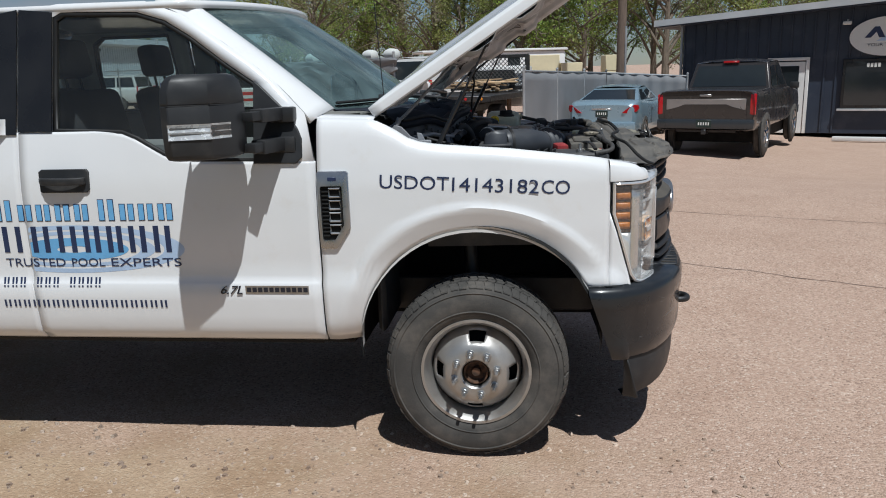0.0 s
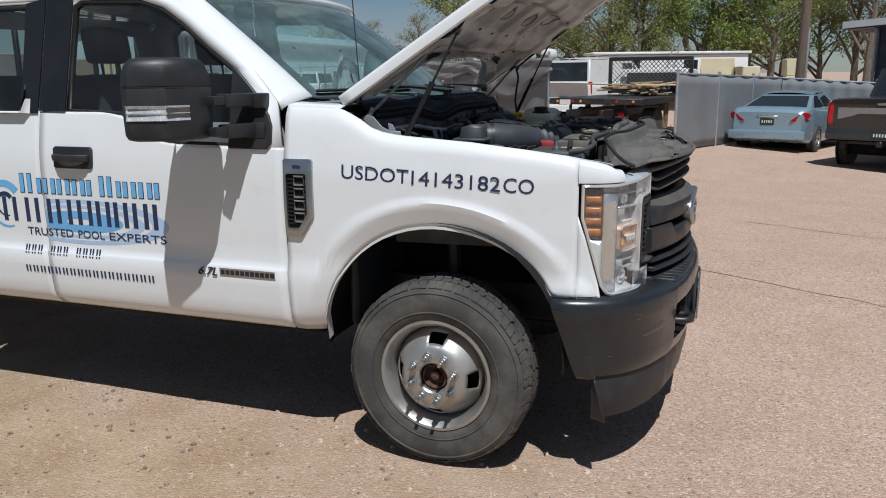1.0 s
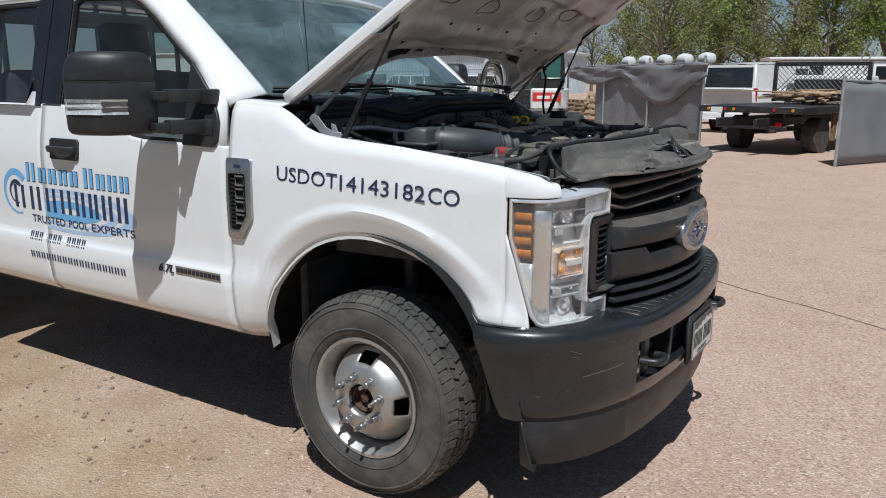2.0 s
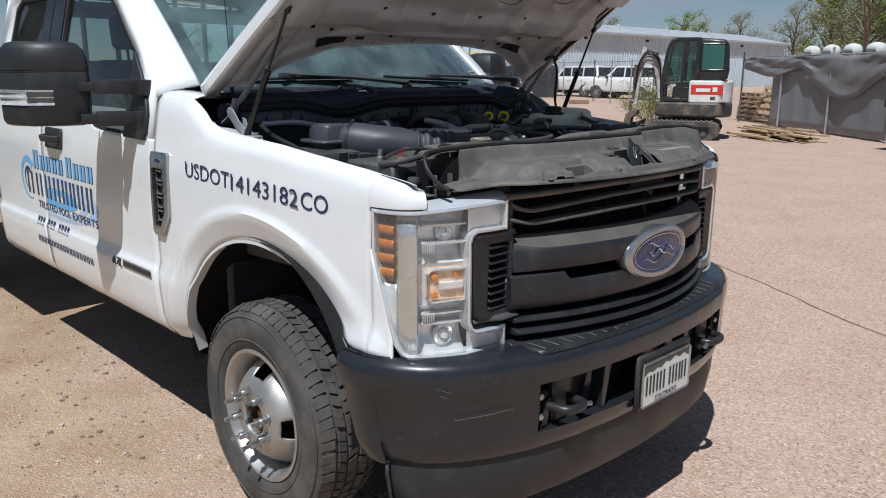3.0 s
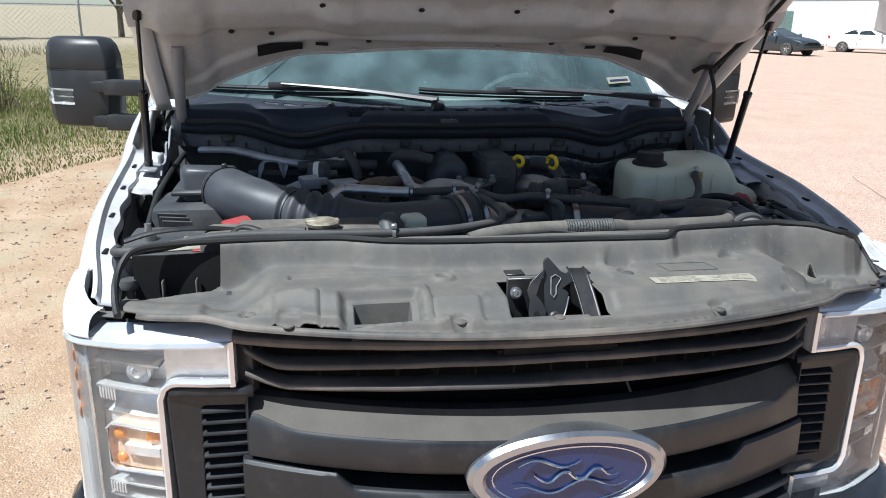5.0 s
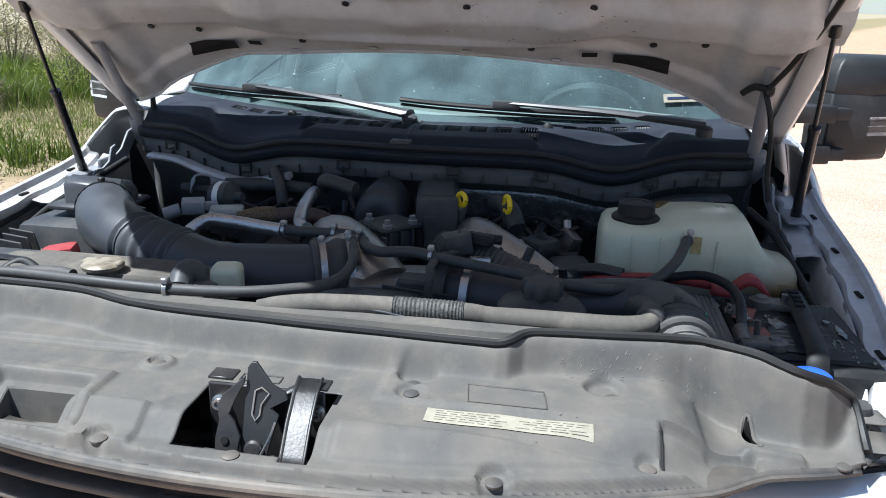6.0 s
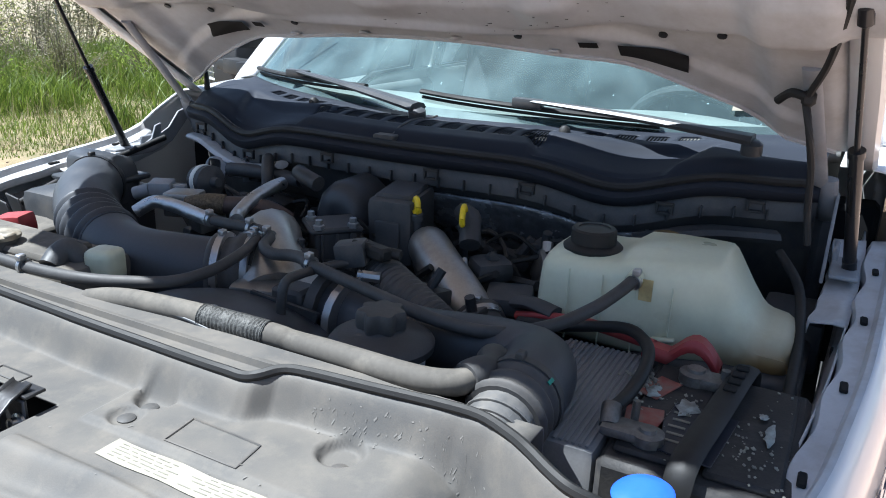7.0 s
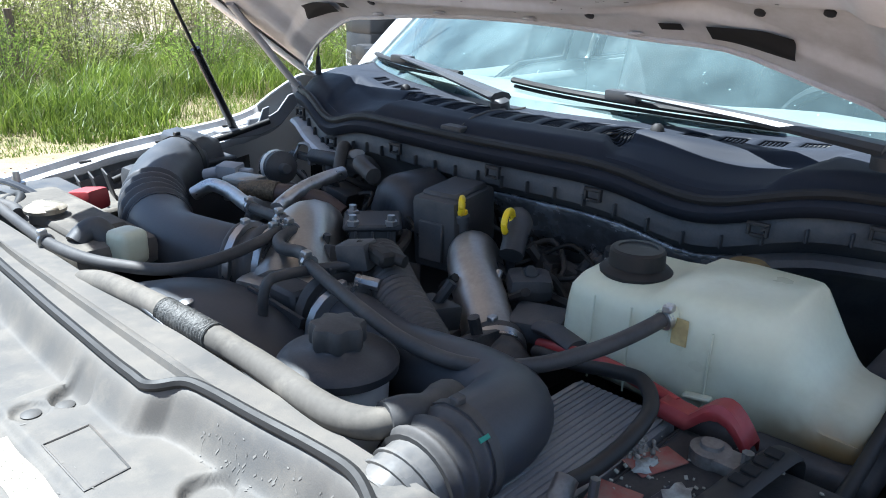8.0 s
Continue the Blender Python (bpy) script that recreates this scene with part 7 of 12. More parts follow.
sl = [(0.738, -0.768, 1.247), (0.705, -0.778, 1.262), (0.670, -0.782, 1.290), (0.645, -0.772, 1.318), (0.627, -0.750, 1.335)] + [(along(SEAL_X, y), y, along(SEAL_Z, y) + 0.003) for y in [-0.69, -0.62, -0.55, -0.42, -0.36, -0.31, -0.27, -0.2, -0.1, 0.0, 0.1, 0.2, 0.25, 0.276, 0.292, 0.312, 0.345, 0.42, 0.5, 0.55]] + [(along(SEAL_X, y), y, along(SEAL_Z, y) + 0.002) for y in (0.59, 0.618, 0.645, 0.67, 0.70, 0.725)] + [(0.648, 0.744, 1.300), (0.660, 0.750, 1.284), (0.684, 0.753, 1.264), (0.704, 0.753, 1.254)]
part("cover_seal", Shape().tube(sl, 0.0065, 8, 4), rubber_black, cover, "black rubber bulb seal")
# ledge behind the seal
rows = []
for i in range(51):
    y = -0.60 + 1.20 * i / 50
    xs = along(SEAL_X, y)
    tr_ = max(0.002, xs - 0.622)
    up = along(SEAL_Z, y) - 0.003
    rows.append([(xs - 0.006, y, up), (xs - 0.006 - 0.16 * tr_, y, up), (xs - 0.006 - 0.22 * tr_, y, 1.330), (xs - 0.006 - 0.74 * tr_, y, 1.330), (xs - 0.006 - 0.80 * tr_, y, 1.338), (min(xs - 0.008, 0.616), y, 1.3365), (min(xs - 0.012, 0.610), y, 1.330), (min(xs - 0.03, 0.572), y, 1.3285), (min(xs - 0.034, 0.566), y, 1.322), (min(xs - 0.036, 0.564), y, 1.25)])
part("radiator_top", Shape().rows(rows), cover_plastic, truck, "dusty black ledge of the radiator support", thick=0.003)
part("cover_label", Shape().rows([[(x + 0.0012 * math.sin(y * 60), y, cover_z(x, y) + 0.0014) for y in [0.200 + 0.0103 * k for k in range(21)]] for x in (0.781, 0.789, 0.797, 0.805, 0.813)]), label_paper, cover, "faded cream paper label")
pr = Shape()
print_grey = mat("print_grey", (0.21, 0.20, 0.165), 0.7, vary=0.1, scale=30)
rng = random.Random(8)
for r in range(5):
    y = 0.212
    while y < 0.395:
        w = rng.uniform(0.006, 0.022)
        x = 0.7855 + 0.0052 * r
        if y + w < 0.40 and abs(y - 0.30) > 0.012:
            pr.add([(x, y, cover_z(x, y) + 0.0020), (x + 0.0012, y, cover_z(x, y) + 0.0020), (x + 0.0012, y + w, cover_z(x, y + w) + 0.0020), (x, y + w, cover_z(x, y + w) + 0.0020)], [(0, 1, 2, 3)])
        y += w + 0.004
tagged(part("label_print", pr, print_grey, cover, "rows of faint grey print"), kind="stuff")
for x, y in ((0.748, 0.172), (0.735, -0.188), (0.892, -0.183), (0.880, 0.295), (0.706, 0.433), (0.822, 0.470), (0.800, -0.535), (0.850, -0.470), (0.787, 0.573), (0.735, 0.715), (0.712, 0.168), (0.898, -0.012)):
    part("push_pin", Shape().lathe([(0.0105, 0.0), (0.0105, 0.0025), (0.0075, 0.004), (0.0, 0.0045)], (x, y, cover_z(x, y) - 0.001), (0, 0, 1), 14), dusty_plastic, cover, "black push pin")
for sh_ in (((0.716, 0.243), (0.721, 0.343), (0.765, 0.349), (0.764, 0.249)), ((0.74, -0.06), (0.74, -0.005), (0.758, -0.005), (0.758, -0.06))):
    ring_ = list(sh_) + [sh_[0]]
    pts = [(a[0] + (b[0] - a[0]) * k / 8, a[1] + (b[1] - a[1]) * k / 8, cover_z(a[0] + (b[0] - a[0]) * k / 8, a[1] + (b[1] - a[1]) * k / 8) + 0.0005) for a, b in zip(ring_[:-1], ring_[1:]) for k in range(8)]
    part("moulded_frame", Shape().tube(pts + pts[:1], 0.0012, 5, 1), dusty_plastic, cover, "fine moulded outline")
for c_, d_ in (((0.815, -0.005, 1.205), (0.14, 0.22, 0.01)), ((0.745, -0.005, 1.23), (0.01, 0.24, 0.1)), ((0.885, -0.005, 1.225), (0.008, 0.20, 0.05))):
    # these walls carry the well's shade in their colour
    part("latch_well", Shape().box(c_, d_), void_black, cover, "latch well wall, blackened for shade")
rows = [[(x, y, 1.228) for x in (0.56, 0.62, 0.66, 0.695 + 0.3 * (y + 0.772))] for y in (-0.772, -0.79, -0.81, -0.835)]
part("corner_flange", Shape().rows(rows), cover_plastic, cover, "flat corner of the cover beside the fender", thick=0.003)
rows = [[(x, y, z) for x, z in ((0.640, 1.250), (0.69, 1.246), (0.725 - 1.2 * (y - 0.745), 1.244))] for y in (0.744, 0.765, 0.785, 0.806)]
part("corner_flange", Shape().rows(rows), cover_plastic, cover, "flat corner of the cover above the lamp", thick=0.003)
rows = [[(x, y, z) for x, z in ((0.640, 1.262), (0.590, 1.255), (0.545, 1.248))] for y in (0.752, 0.77, 0.79, 0.806)]
part("corner_flange", Shape().rows(rows), cover_plastic, cover, "flat corner of the cover beside the fender", thick=0.003)
# inlet walls coloured near-black for the shade inside
part("inlet_duct", Shape().box((0.64, -0.68, 1.175), (0.10, 0.17, 0.006)).box((0.602, -0.68, 1.245), (0.006, 0.17, 0.14)), void_black, cover, "air inlet walls, blackened for shade")
for y in (-0.71, -0.648):
    part("inlet_rib", Shape().box((0.618, y, 1.225), (0.02, 0.003, 0.09), 0.001), dusty_plastic, cover)

worn_steel = mat("worn_steel", (0.17, 0.165, 0.155), 0.5, metal=0.5, vary=0.25, scale=30, fine=200, bump=0.2, dirt=(0.10, 0.085, 0.07), dirt_amount=0.4, dirt_scale=40)
latch = part("hood_latch", Shape().box((0.800, -0.005, 1.262), (0.006, 0.155, 0.10), 0.002).box((0.788, -0.066, 1.3175), (0.026, 0.034, 0.004), 0.001).box((0.788, 0.058, 1.3155), (0.026, 0.036, 0.004), 0.001), dark_steel, truck, "dark steel hood latch")
leaf = lambda x0: (lambda a, c, d: (x0 + d - 0.35 * (c - 1.28), a, c))
hookp = [(-0.021, 1.235), (0.010, 1.235), (0.018, 1.268), (0.024, 1.292), (0.012, 1.300), (0.034, 1.312), (0.030, 1.320), (0.012, 1.328), (-0.010, 1.352), (-0.016, 1.352), (-0.021, 1.345)]
part("safety_hook", Shape().prism(hookp, leaf(0.835), 0.0, 0.004), black_plastic, latch, "upright black safety hook", bevel=0.0008)
slot = [(-0.010, 1.292), (-0.005, 1.285), (0.000, 1.292), (0.001, 1.304), (0.010, 1.318), (0.000, 1.324), (-0.008, 1.320)]
part("hook_rim", Shape().tube([leaf(0.8405)(a, c, 0.0) for a, c in slot + slot[:1]], 0.0012, 6, 1), alu, latch, "worn bright edge of the hook's slot")
platep = [(-0.052, 1.238), (-0.024, 1.238), (-0.021, 1.268), (-0.030, 1.284), (-0.038, 1.292), (-0.030, 1.312), (-0.021, 1.330), (-0.021, 1.338), (-0.048, 1.314), (-0.054, 1.300), (-0.050, 1.284), (-0.053, 1.264)]
part("latch_plate", Shape().prism(platep, leaf(0.842), 0.0, 0.004), dark_steel, latch, "bent dark steel latch plate", bevel=0.001)
part("plate_hole", Shape().lathe([(0.005, 0), (0.005, 0.002), (0, 0.002)], leaf(0.8465)(-0.040, 1.262, 0.0), (1, 0, 0.35), 12), void_black, latch, "dark hole")
lev = [[(x, y + dy, z + 0.004 * (abs(dy) > 0.012)) for dy in (-0.015, -0.012, 0.0, 0.012, 0.015)] for x, y, z in ((0.786, 0.050, 1.322), (0.812, 0.051, 1.314), (0.846, 0.053, 1.290), (0.874, 0.055, 1.264), (0.890, 0.056, 1.251))]
part("latch_lever", Shape().rows(lev), dark_steel, latch, "bare scuffed metal latch lever", thick=0.003, face=(0.6, 0, 1))
part("latch_arm", Shape().tube([(0.818, 0.006, 1.300), (0.806, 0.020, 1.308), (0.792, 0.040, 1.316)], 0.006, 8, 4, flat=0.4), dark_steel, latch, "dark latch arm")
part("latch_spring", Shape().tube([(0.862, 0.006, 1.246), (0.850, 0.016, 1.268), (0.842, 0.022, 1.288)], 0.0016, 6, 3), steel, latch, "thin spring wire")
part("latch_pivot", Shape().lathe([(0.012, 0), (0.012, 0.008), (0.009, 0.011), (0, 0.012)], (0.846, -0.004, 1.250), (1, 0, 0.35), 18), dark_steel, latch, "round pivot head")
for y in (-0.066, 0.064):
    part("bolt", Shape().lathe([(0.011, 0), (0.011, 0.004), (0.007, 0.005), (0.007, 0.012), (0.004, 0.012), (0.004, 0.006), (0, 0.006)], (0.804, y, 1.285), (1, 0, 0.2), 12), steel, latch, "steel bolt")

# engine mass
eng = part("engine", Shape().box((0.02, 0.0, 1.06), (0.56, 0.50, 0.26), 0.04), bay_black, truck, "dirty black diesel engine")
part("valve_cover", Shape().box((0.0, -0.23, 1.215), (0.46, 0.15, 0.09), 0.03, pose(0, 0, 0, -14, 0, 0), seg=2), bay_black, eng, "black valve cover")
part("valve_cover", Shape().box((0.0, 0.23, 1.205), (0.46, 0.15, 0.09), 0.03, pose(0, 0, 0, 14, 0, 0), seg=2), bay_black, eng, "black valve cover")
dome = Shape()
rows = []
for i in range(9):
    a = math.pi * i / 8
    rows.append([(-0.020 + x, -0.048 + 0.062 * math.cos(a) * k, 1.29 + (0.108 * math.sin(a) ** 0.8) * k) for x, k in ((-0.085, 0.55), (-0.075, 0.85), (-0.05, 1.0), (0.03, 1.0), (0.050, 0.95), (0.062, 0.8), (0.066, 0.35))])
dome.rows(rows)
part("filter_dome", dome, intake_black, eng, "rounded black plastic housing", thick=0.004)
turn = pose(0, 0, 0, 0, 0, -42)
fb = Shape().box((0.118, -0.003, 1.298), (0.080, 0.075, 0.075), 0.006, turn, seg=2).box((0.118, -0.003, 1.338), (0.100, 0.092, 0.012), 0.004, turn)
for k in (-1, 0, 1):
    fb.box(Vector((0.118, -0.003, 1.300)) + turn @ Vector((0.028 * k, 0.040, 0)), (0.005, 0.012, 0.065), 0.001, turn)
part("filter_block", fb, bay_black, eng, "bolted black ribbed housing")
for x, y in ((0.168, 0.004), (0.120, 0.047), (0.128, -0.044)):
    part("bolt", Shape().lathe([(0.011, 0), (0.011, 0.008), (0.007, 0.009), (0.007, 0.018), (0, 0.018)], (x, y, 1.342), (0, 0, 1), 6), steel, eng, "steel bolt")
part("breather_box", Shape().box((-0.005, 0.078, 1.325), (0.13, 0.092, 0.13), 0.012, pose(0, 0, 0, 0, 4, 8), seg=2).box((-0.004, 0.078, 1.390), (0.10, 0.075, 0.014), 0.005, pose(0, 0, 0, 0, 4, 8)).box((0.062, 0.085, 1.31), (0.008, 0.05, 0.07), 0.002, pose(0, 0, 0, 0, 0, 8)), bay_black, eng, "black plastic breather box")
part("manifold", Shape().tube([(0.31, 0.02, 1.255), (0.27, -0.02, 1.285), (0.21, -0.075, 1.308), (0.155, -0.115, 1.300), (0.12, -0.14, 1.26)], lambda t: 0.072 - 0.022 * t, 16, 6).box((0.315, 0.05, 1.262), (0.12, 0.17, 0.08), 0.02, pose(0, 0, 0, 0, 0, 14), seg=2), alu, eng, "grey cast aluminium manifold")
part("manifold_bracket", Shape().prism([(0.0, 0.0), (0.13, -0.01), (0.10, -0.09), (0.0, -0.08)], lambda a, b, d: (0.40 + d, 0.05 + a, 1.31 + b), 0.0, 0.006).box((0.36, 0.10, 1.29), (0.05, 0.06, 0.05), 0.006), bay_black, eng, "dark sheet bracket")
# hoses, pipes and wiring
def hose(name, pts, r, material, label, parent=truck, n=12, steps=6, flat=1.0):
    return part(name, Shape().tube(pts, r, n, steps, flat=flat), material, parent, label)


def clamp(parent, c, way, r, w=0.012, material=None):
    sh = Shape().lathe([(r, -w / 2), (r + 0.0025, -w / 2), (r + 0.0025, w / 2), (r, w / 2)], c, way, 20)
    side = Vector(way).cross(Vector((0, 0, 1))).normalized()
    sh.box(Vector(c) + Vector((0, 0, r + 0.005)) + side * 0.004, (0.014, 0.012, 0.010), 0.002)
    part("hose_clamp", sh, material or steel, parent, "steel hose clamp")


air = part("air_box", Shape().box((0.10, -0.71, 1.19), (0.22, 0.20, 0.24), 0.03, seg=2), bay_black, truck, "black air filter box")
lid = [[(x, y + dy * w, z) for dy, z in ((-1, zb), (-1, zt - 0.012), (-0.86, zt), (0.80, zt - 0.004), (1, zt - 0.022), (1, zb))] for x, y, w, zb, zt in ((0.035, -0.675, 0.060, 1.30, 1.352), (0.045, -0.678, 0.068, 1.29, 1.380), (0.085, -0.676, 0.074, 1.28, 1.392), (0.125, -0.664, 0.074, 1.28, 1.390), (0.135, -0.660, 0.070, 1.28, 1.384))]
part("air_lid", Shape().rows(lid, caps=True), intake_black, air, "black air box lid", angle=50)
part("lid_flange", Shape().box((0.085, -0.68, 1.332), (0.14, 0.17, 0.012), 0.004), bay_black, air, "black flange round the lid")
part("air_tray", Shape().box((0.30, -0.74, 1.235), (0.20, 0.16, 0.02), 0.006, pose(0, 0, 0, 0, 6, -12)), grey_hose, air, "dusty grey tray before the air box")
for k in range(3):
    part("tray_fin", Shape().box((0.255 + 0.035 * k, -0.745 + 0.012 * k, 1.275), (0.004, 0.07, 0.075), 0.001, pose(0, 0, 0, 0, 14, -14)), hose_rubber, air, "thin upright fin")
duct = hose("intake_duct", [(0.115, -0.645, 1.332), (0.145, -0.628, 1.331), (0.20, -0.585, 1.322), (0.25, -0.525, 1.315), (0.285, -0.47, 1.308)], lambda t: 0.057 + 0.007 * math.sin(math.pi * t), intake_black, "large black intake elbow", n=24)
hose("intake_bellows", [(0.276, -0.485, 1.309), (0.302, -0.44, 1.305), (0.322, -0.395, 1.301), (0.335, -0.35, 1.297)], lambda t: 0.060 + 0.0055 * math.sin(t * math.pi * 10), intake_black, "ribbed rubber section", duct, 24, 24)
hose("intake_pipe", [(0.330, -0.365, 1.298), (0.348, -0.31, 1.293), (0.354, -0.24, 1.289), (0.342, -0.16, 1.288), (0.318, -0.095, 1.288)], lambda t: 0.058 + 0.004 * math.cos(t * 9) * 0.4, intake_black, "black intake pipe", duct, 24)
hose("intake_coupler", [(0.322, -0.105, 1.288), (0.305, -0.068, 1.289), (0.288, -0.03, 1.29)], lambda t: 0.062 + 0.004 * math.sin(t * math.pi * 4), hose_rubber, "black coupler", duct, 22, 10)
clamp(duct, (0.315, -0.088, 1.288), (-0.4, 0.9, 0), 0.066)
clamp(duct, (0.293, -0.042, 1.29), (-0.4, 0.9, 0), 0.064)
clamp(duct, (0.138, -0.632, 1.331), (1, 0.5, 0), 0.062, 0.012, dark_steel)

hose("foil_hose", [(0.245, -0.385, 1.330), (0.222, -0.355, 1.350), (0.218, -0.30, 1.348), (0.232, -0.235, 1.346), (0.243, -0.19, 1.346)], 0.0135, foil, "silver foil-wrapped hose")
hose("foil_hose", [(0.026, -0.196, 1.373), (0.075, -0.192, 1.370), (0.135, -0.186, 1.360), (0.185, -0.175, 1.345), (0.215, -0.150, 1.344)], 0.0135, foil, "silver foil-wrapped hose")
h1 = hose("heater_hose", [(0.240, -0.20, 1.346), (0.248, -0.155, 1.348), (0.252, -0.11, 1.350), (0.256, -0.06, 1.352), (0.275, -0.02, 1.350), (0.312, -0.002, 1.348), (0.330, 0.03, 1.346), (0.325, 0.065, 1.348), (0.335, 0.095, 1.352), (0.352, 0.125, 1.353)], 0.0100, hose_rubber, "black heater hose")
h2 = hose("heater_hose", [(0.350, 0.115, 1.353), (0.372, 0.20, 1.350), (0.392, 0.29, 1.345), (0.398, 0.38, 1.334), (0.380, 0.455, 1.328), (0.335, 0.515, 1.334), (0.275, 0.555, 1.347), (0.215, 0.578, 1.360), (0.168, 0.590, 1.371)], 0.0095, hose_rubber, "long black coolant hose to the reservoir")
h3 = hose("heater_hose", [(0.256, -0.056, 1.350), (0.33, -0.02, 1.346), (0.42, -0.005, 1.340), (0.49, -0.02, 1.338), (0.530, -0.075, 1.338), (0.556, -0.15, 1.337), (0.566, -0.262, 1.336), (0.560, -0.42, 1.336), (0.553, -0.54, 1.336), (0.556, -0.64, 1.332), (0.575, -0.72, 1.322), (0.56, -0.80, 1.31), (0.50, -0.815, 1.30)], 0.0092, hose_rubber, "dusty grey-black heater hose")
for hh, c, w in ((h1, (0.244, -0.185, 1.347), (0.1, 1, 0)), (h1, (0.2535, -0.08, 1.351), (0.1, 1, 0)), (h1, (0.272, -0.024, 1.350), (0.5, 1, 0)), (h3, (0.285, -0.040, 1.348), (1, 0.4, 0)), (h3, (0.566, -0.262, 1.336), (0, 1, 0)), (h2, (0.352, 0.128, 1.353), (0.2, 1, 0)), (h2, (0.181, 0.588, 1.367), (-1, 0.3, 0.2))):
    clamp(hh, c, w, 0.0105, 0.007)
g = hose("radiator_hose", [(0.575, -0.105, 1.318), (0.570, -0.07, 1.326), (0.566, -0.01, 1.333), (0.558, 0.10, 1.3345), (0.553, 0.215, 1.333), (0.548, 0.25, 1.328), (0.550, 0.30, 1.330), (0.556, 0.36, 1.333), (0.562, 0.42, 1.336), (0.560, 0.458, 1.337), (0.545, 0.484, 1.336), (0.520, 0.495, 1.335)], 0.0162, grey_hose, "dusty grey radiator vent hose")
hose("braided_sleeve", [(0.558, 0.105, 1.3345), (0.5555, 0.16, 1.334), (0.553, 0.213, 1.333)], lambda t: 0.0175 + 0.0007 * math.sin(t * 120), mat("braid", (0.075, 0.075, 0.072), 0.55, metal=0.3, vary=0.4, scale=220, fine=320, bump=0.8, bump_size=0.002), "braided metal sleeve", g, 16, 40)
hose("hose_end", [(0.535, 0.489, 1.336), (0.50, 0.497, 1.334), (0.465, 0.492, 1.328), (0.43, 0.478, 1.315)], lambda t: 0.020 + 0.0025 * math.sin(t * math.pi * 3), hose_rubber, "black ribbed hose end", g, 16, 12)
hose("hose_elbow", [(0.462, 0.506, 1.322), (0.43, 0.505, 1.315), (0.40, 0.50, 1.295)], 0.020, hose_rubber, "black elbow", g, 16)

# fan shroud
sh = Shape()
rows = []
for i in range(33):
    a = math.pi * (0.16 + 0.68 * i / 32)
    rows.append([(x, 0.045 + r * math.cos(a) * 1.12, 0.985 + r * math.sin(a)) for x, r in ((0.575, 0.352), (0.56, 0.346), (0.548, 0.330), (0.50, 0.338), (0.44, 0.330), (0.40, 0.318), (0.385, 0.30), (0.38, 0.25))])
shroud = part("fan_shroud", sh.rows(rows), intake_black, truck, "dusty black fan shroud", thick=0.004)
part("bolt", Shape().lathe([(0.010, 0), (0.010, 0.002), (0.004, 0.004), (0, 0.004)], (0.515, 0.075, 1.3235), (0.1, 0, 1), 14), steel, shroud, "round steel rivet")
part("radiator", Shape().box((0.64, 0, 1.08), (0.06, 1.2, 0.34), 0.01), bay_black, truck, "black radiator core")

cap_tan = mat("cap_tan", (0.24, 0.21, 0.16), 0.5, metal=0.3, vary=0.25, scale=40, dirt=(0.34, 0.31, 0.26), dirt_amount=0.4, dirt_scale=40)
smoke_plastic = mat("smoke_plastic", (0.10, 0.10, 0.10), 0.3, vary=0.2, scale=14, dirt=(0.2, 0.18, 0.15), dirt_amount=0.3, dirt_scale=14)
# expansion tank on the passenger's side
tank = part("expansion_tank", Shape().box((0.475, -0.43, 1.300), (0.14, 0.44, 0.05), 0.016, seg=2).box((0.475, -0.43, 1.328), (0.10, 0.30, 0.014), 0.006).lathe([(0.028, 0), (0.026, 0.02)], (0.512, -0.405, 1.325), (0, 0, 1), 18), grey_hose, truck, "dusty pale radiator tank")
part("tank_cap", Shape().lathe([(0.034, 0), (0.035, 0.006), (0.030, 0.010), (0.012, 0.012), (0, 0.012)], (0.512, -0.405, 1.343), (0, 0, 1), 20).box((0.512, -0.405, 1.351), (0.022, 0.07, 0.008), 0.003), cap_tan, tank, "worn metal pressure cap")
part("clear_end", Shape().box((0.462, -0.208, 1.318), (0.050, 0.052, 0.058), 0.014, pose(0, 0, 0, 0, 0, 12), seg=3), bottle_plastic, tank, "translucent pale green bottle end")
part("spout", Shape().tube([(0.475, -0.245, 1.32), (0.485, -0.262, 1.340), (0.50, -0.268, 1.335), (0.52, -0.265, 1.32)], 0.020, 12, 5), bay_black, tank, "black spout")
part("tank_pipe", Shape().tube([(0.545, -0.44, 1.336), (0.54, -0.48, 1.337), (0.55, -0.56, 1.333)], 0.011, 10, 5), hose_rubber, tank, "short black overflow hose")

# power steering reservoir
ps = part("steering_reservoir", Shape().lathe([(0.040, -0.12), (0.056, -0.09), (0.060, -0.02), (0.062, 0.0)], (0.462, 0.328, 1.312), (0, 0, 1), 32), white_plain, truck, "white power steering fluid reservoir")
part("lid", Shape().lathe([(0.063, -0.012), (0.071, -0.008), (0.072, 0.002), (0.067, 0.008), (0.055, 0.014), (0.034, 0.018), (0.030, 0.022)], (0.462, 0.328, 1.316), (0, 0, 1), 36), bay_black, ps, "black lid")
cap = []
for h, k in ((0.018, 0.94), (0.022, 1.0), (0.040, 1.0), (0.045, 0.92), (0.046, 0.75)):
    cap.append([(0.462 + k * (0.031 + 0.0035 * math.cos(7 * a)) * math.cos(a), 0.328 + k * (0.031 + 0.0035 * math.cos(7 * a)) * math.sin(a), 1.318 + h) for a in [2 * math.pi * i / 56 for i in range(56)]])
part("cap", Shape().rows(cap, closed=True, caps=True), hose_rubber, ps, "black scalloped cap")

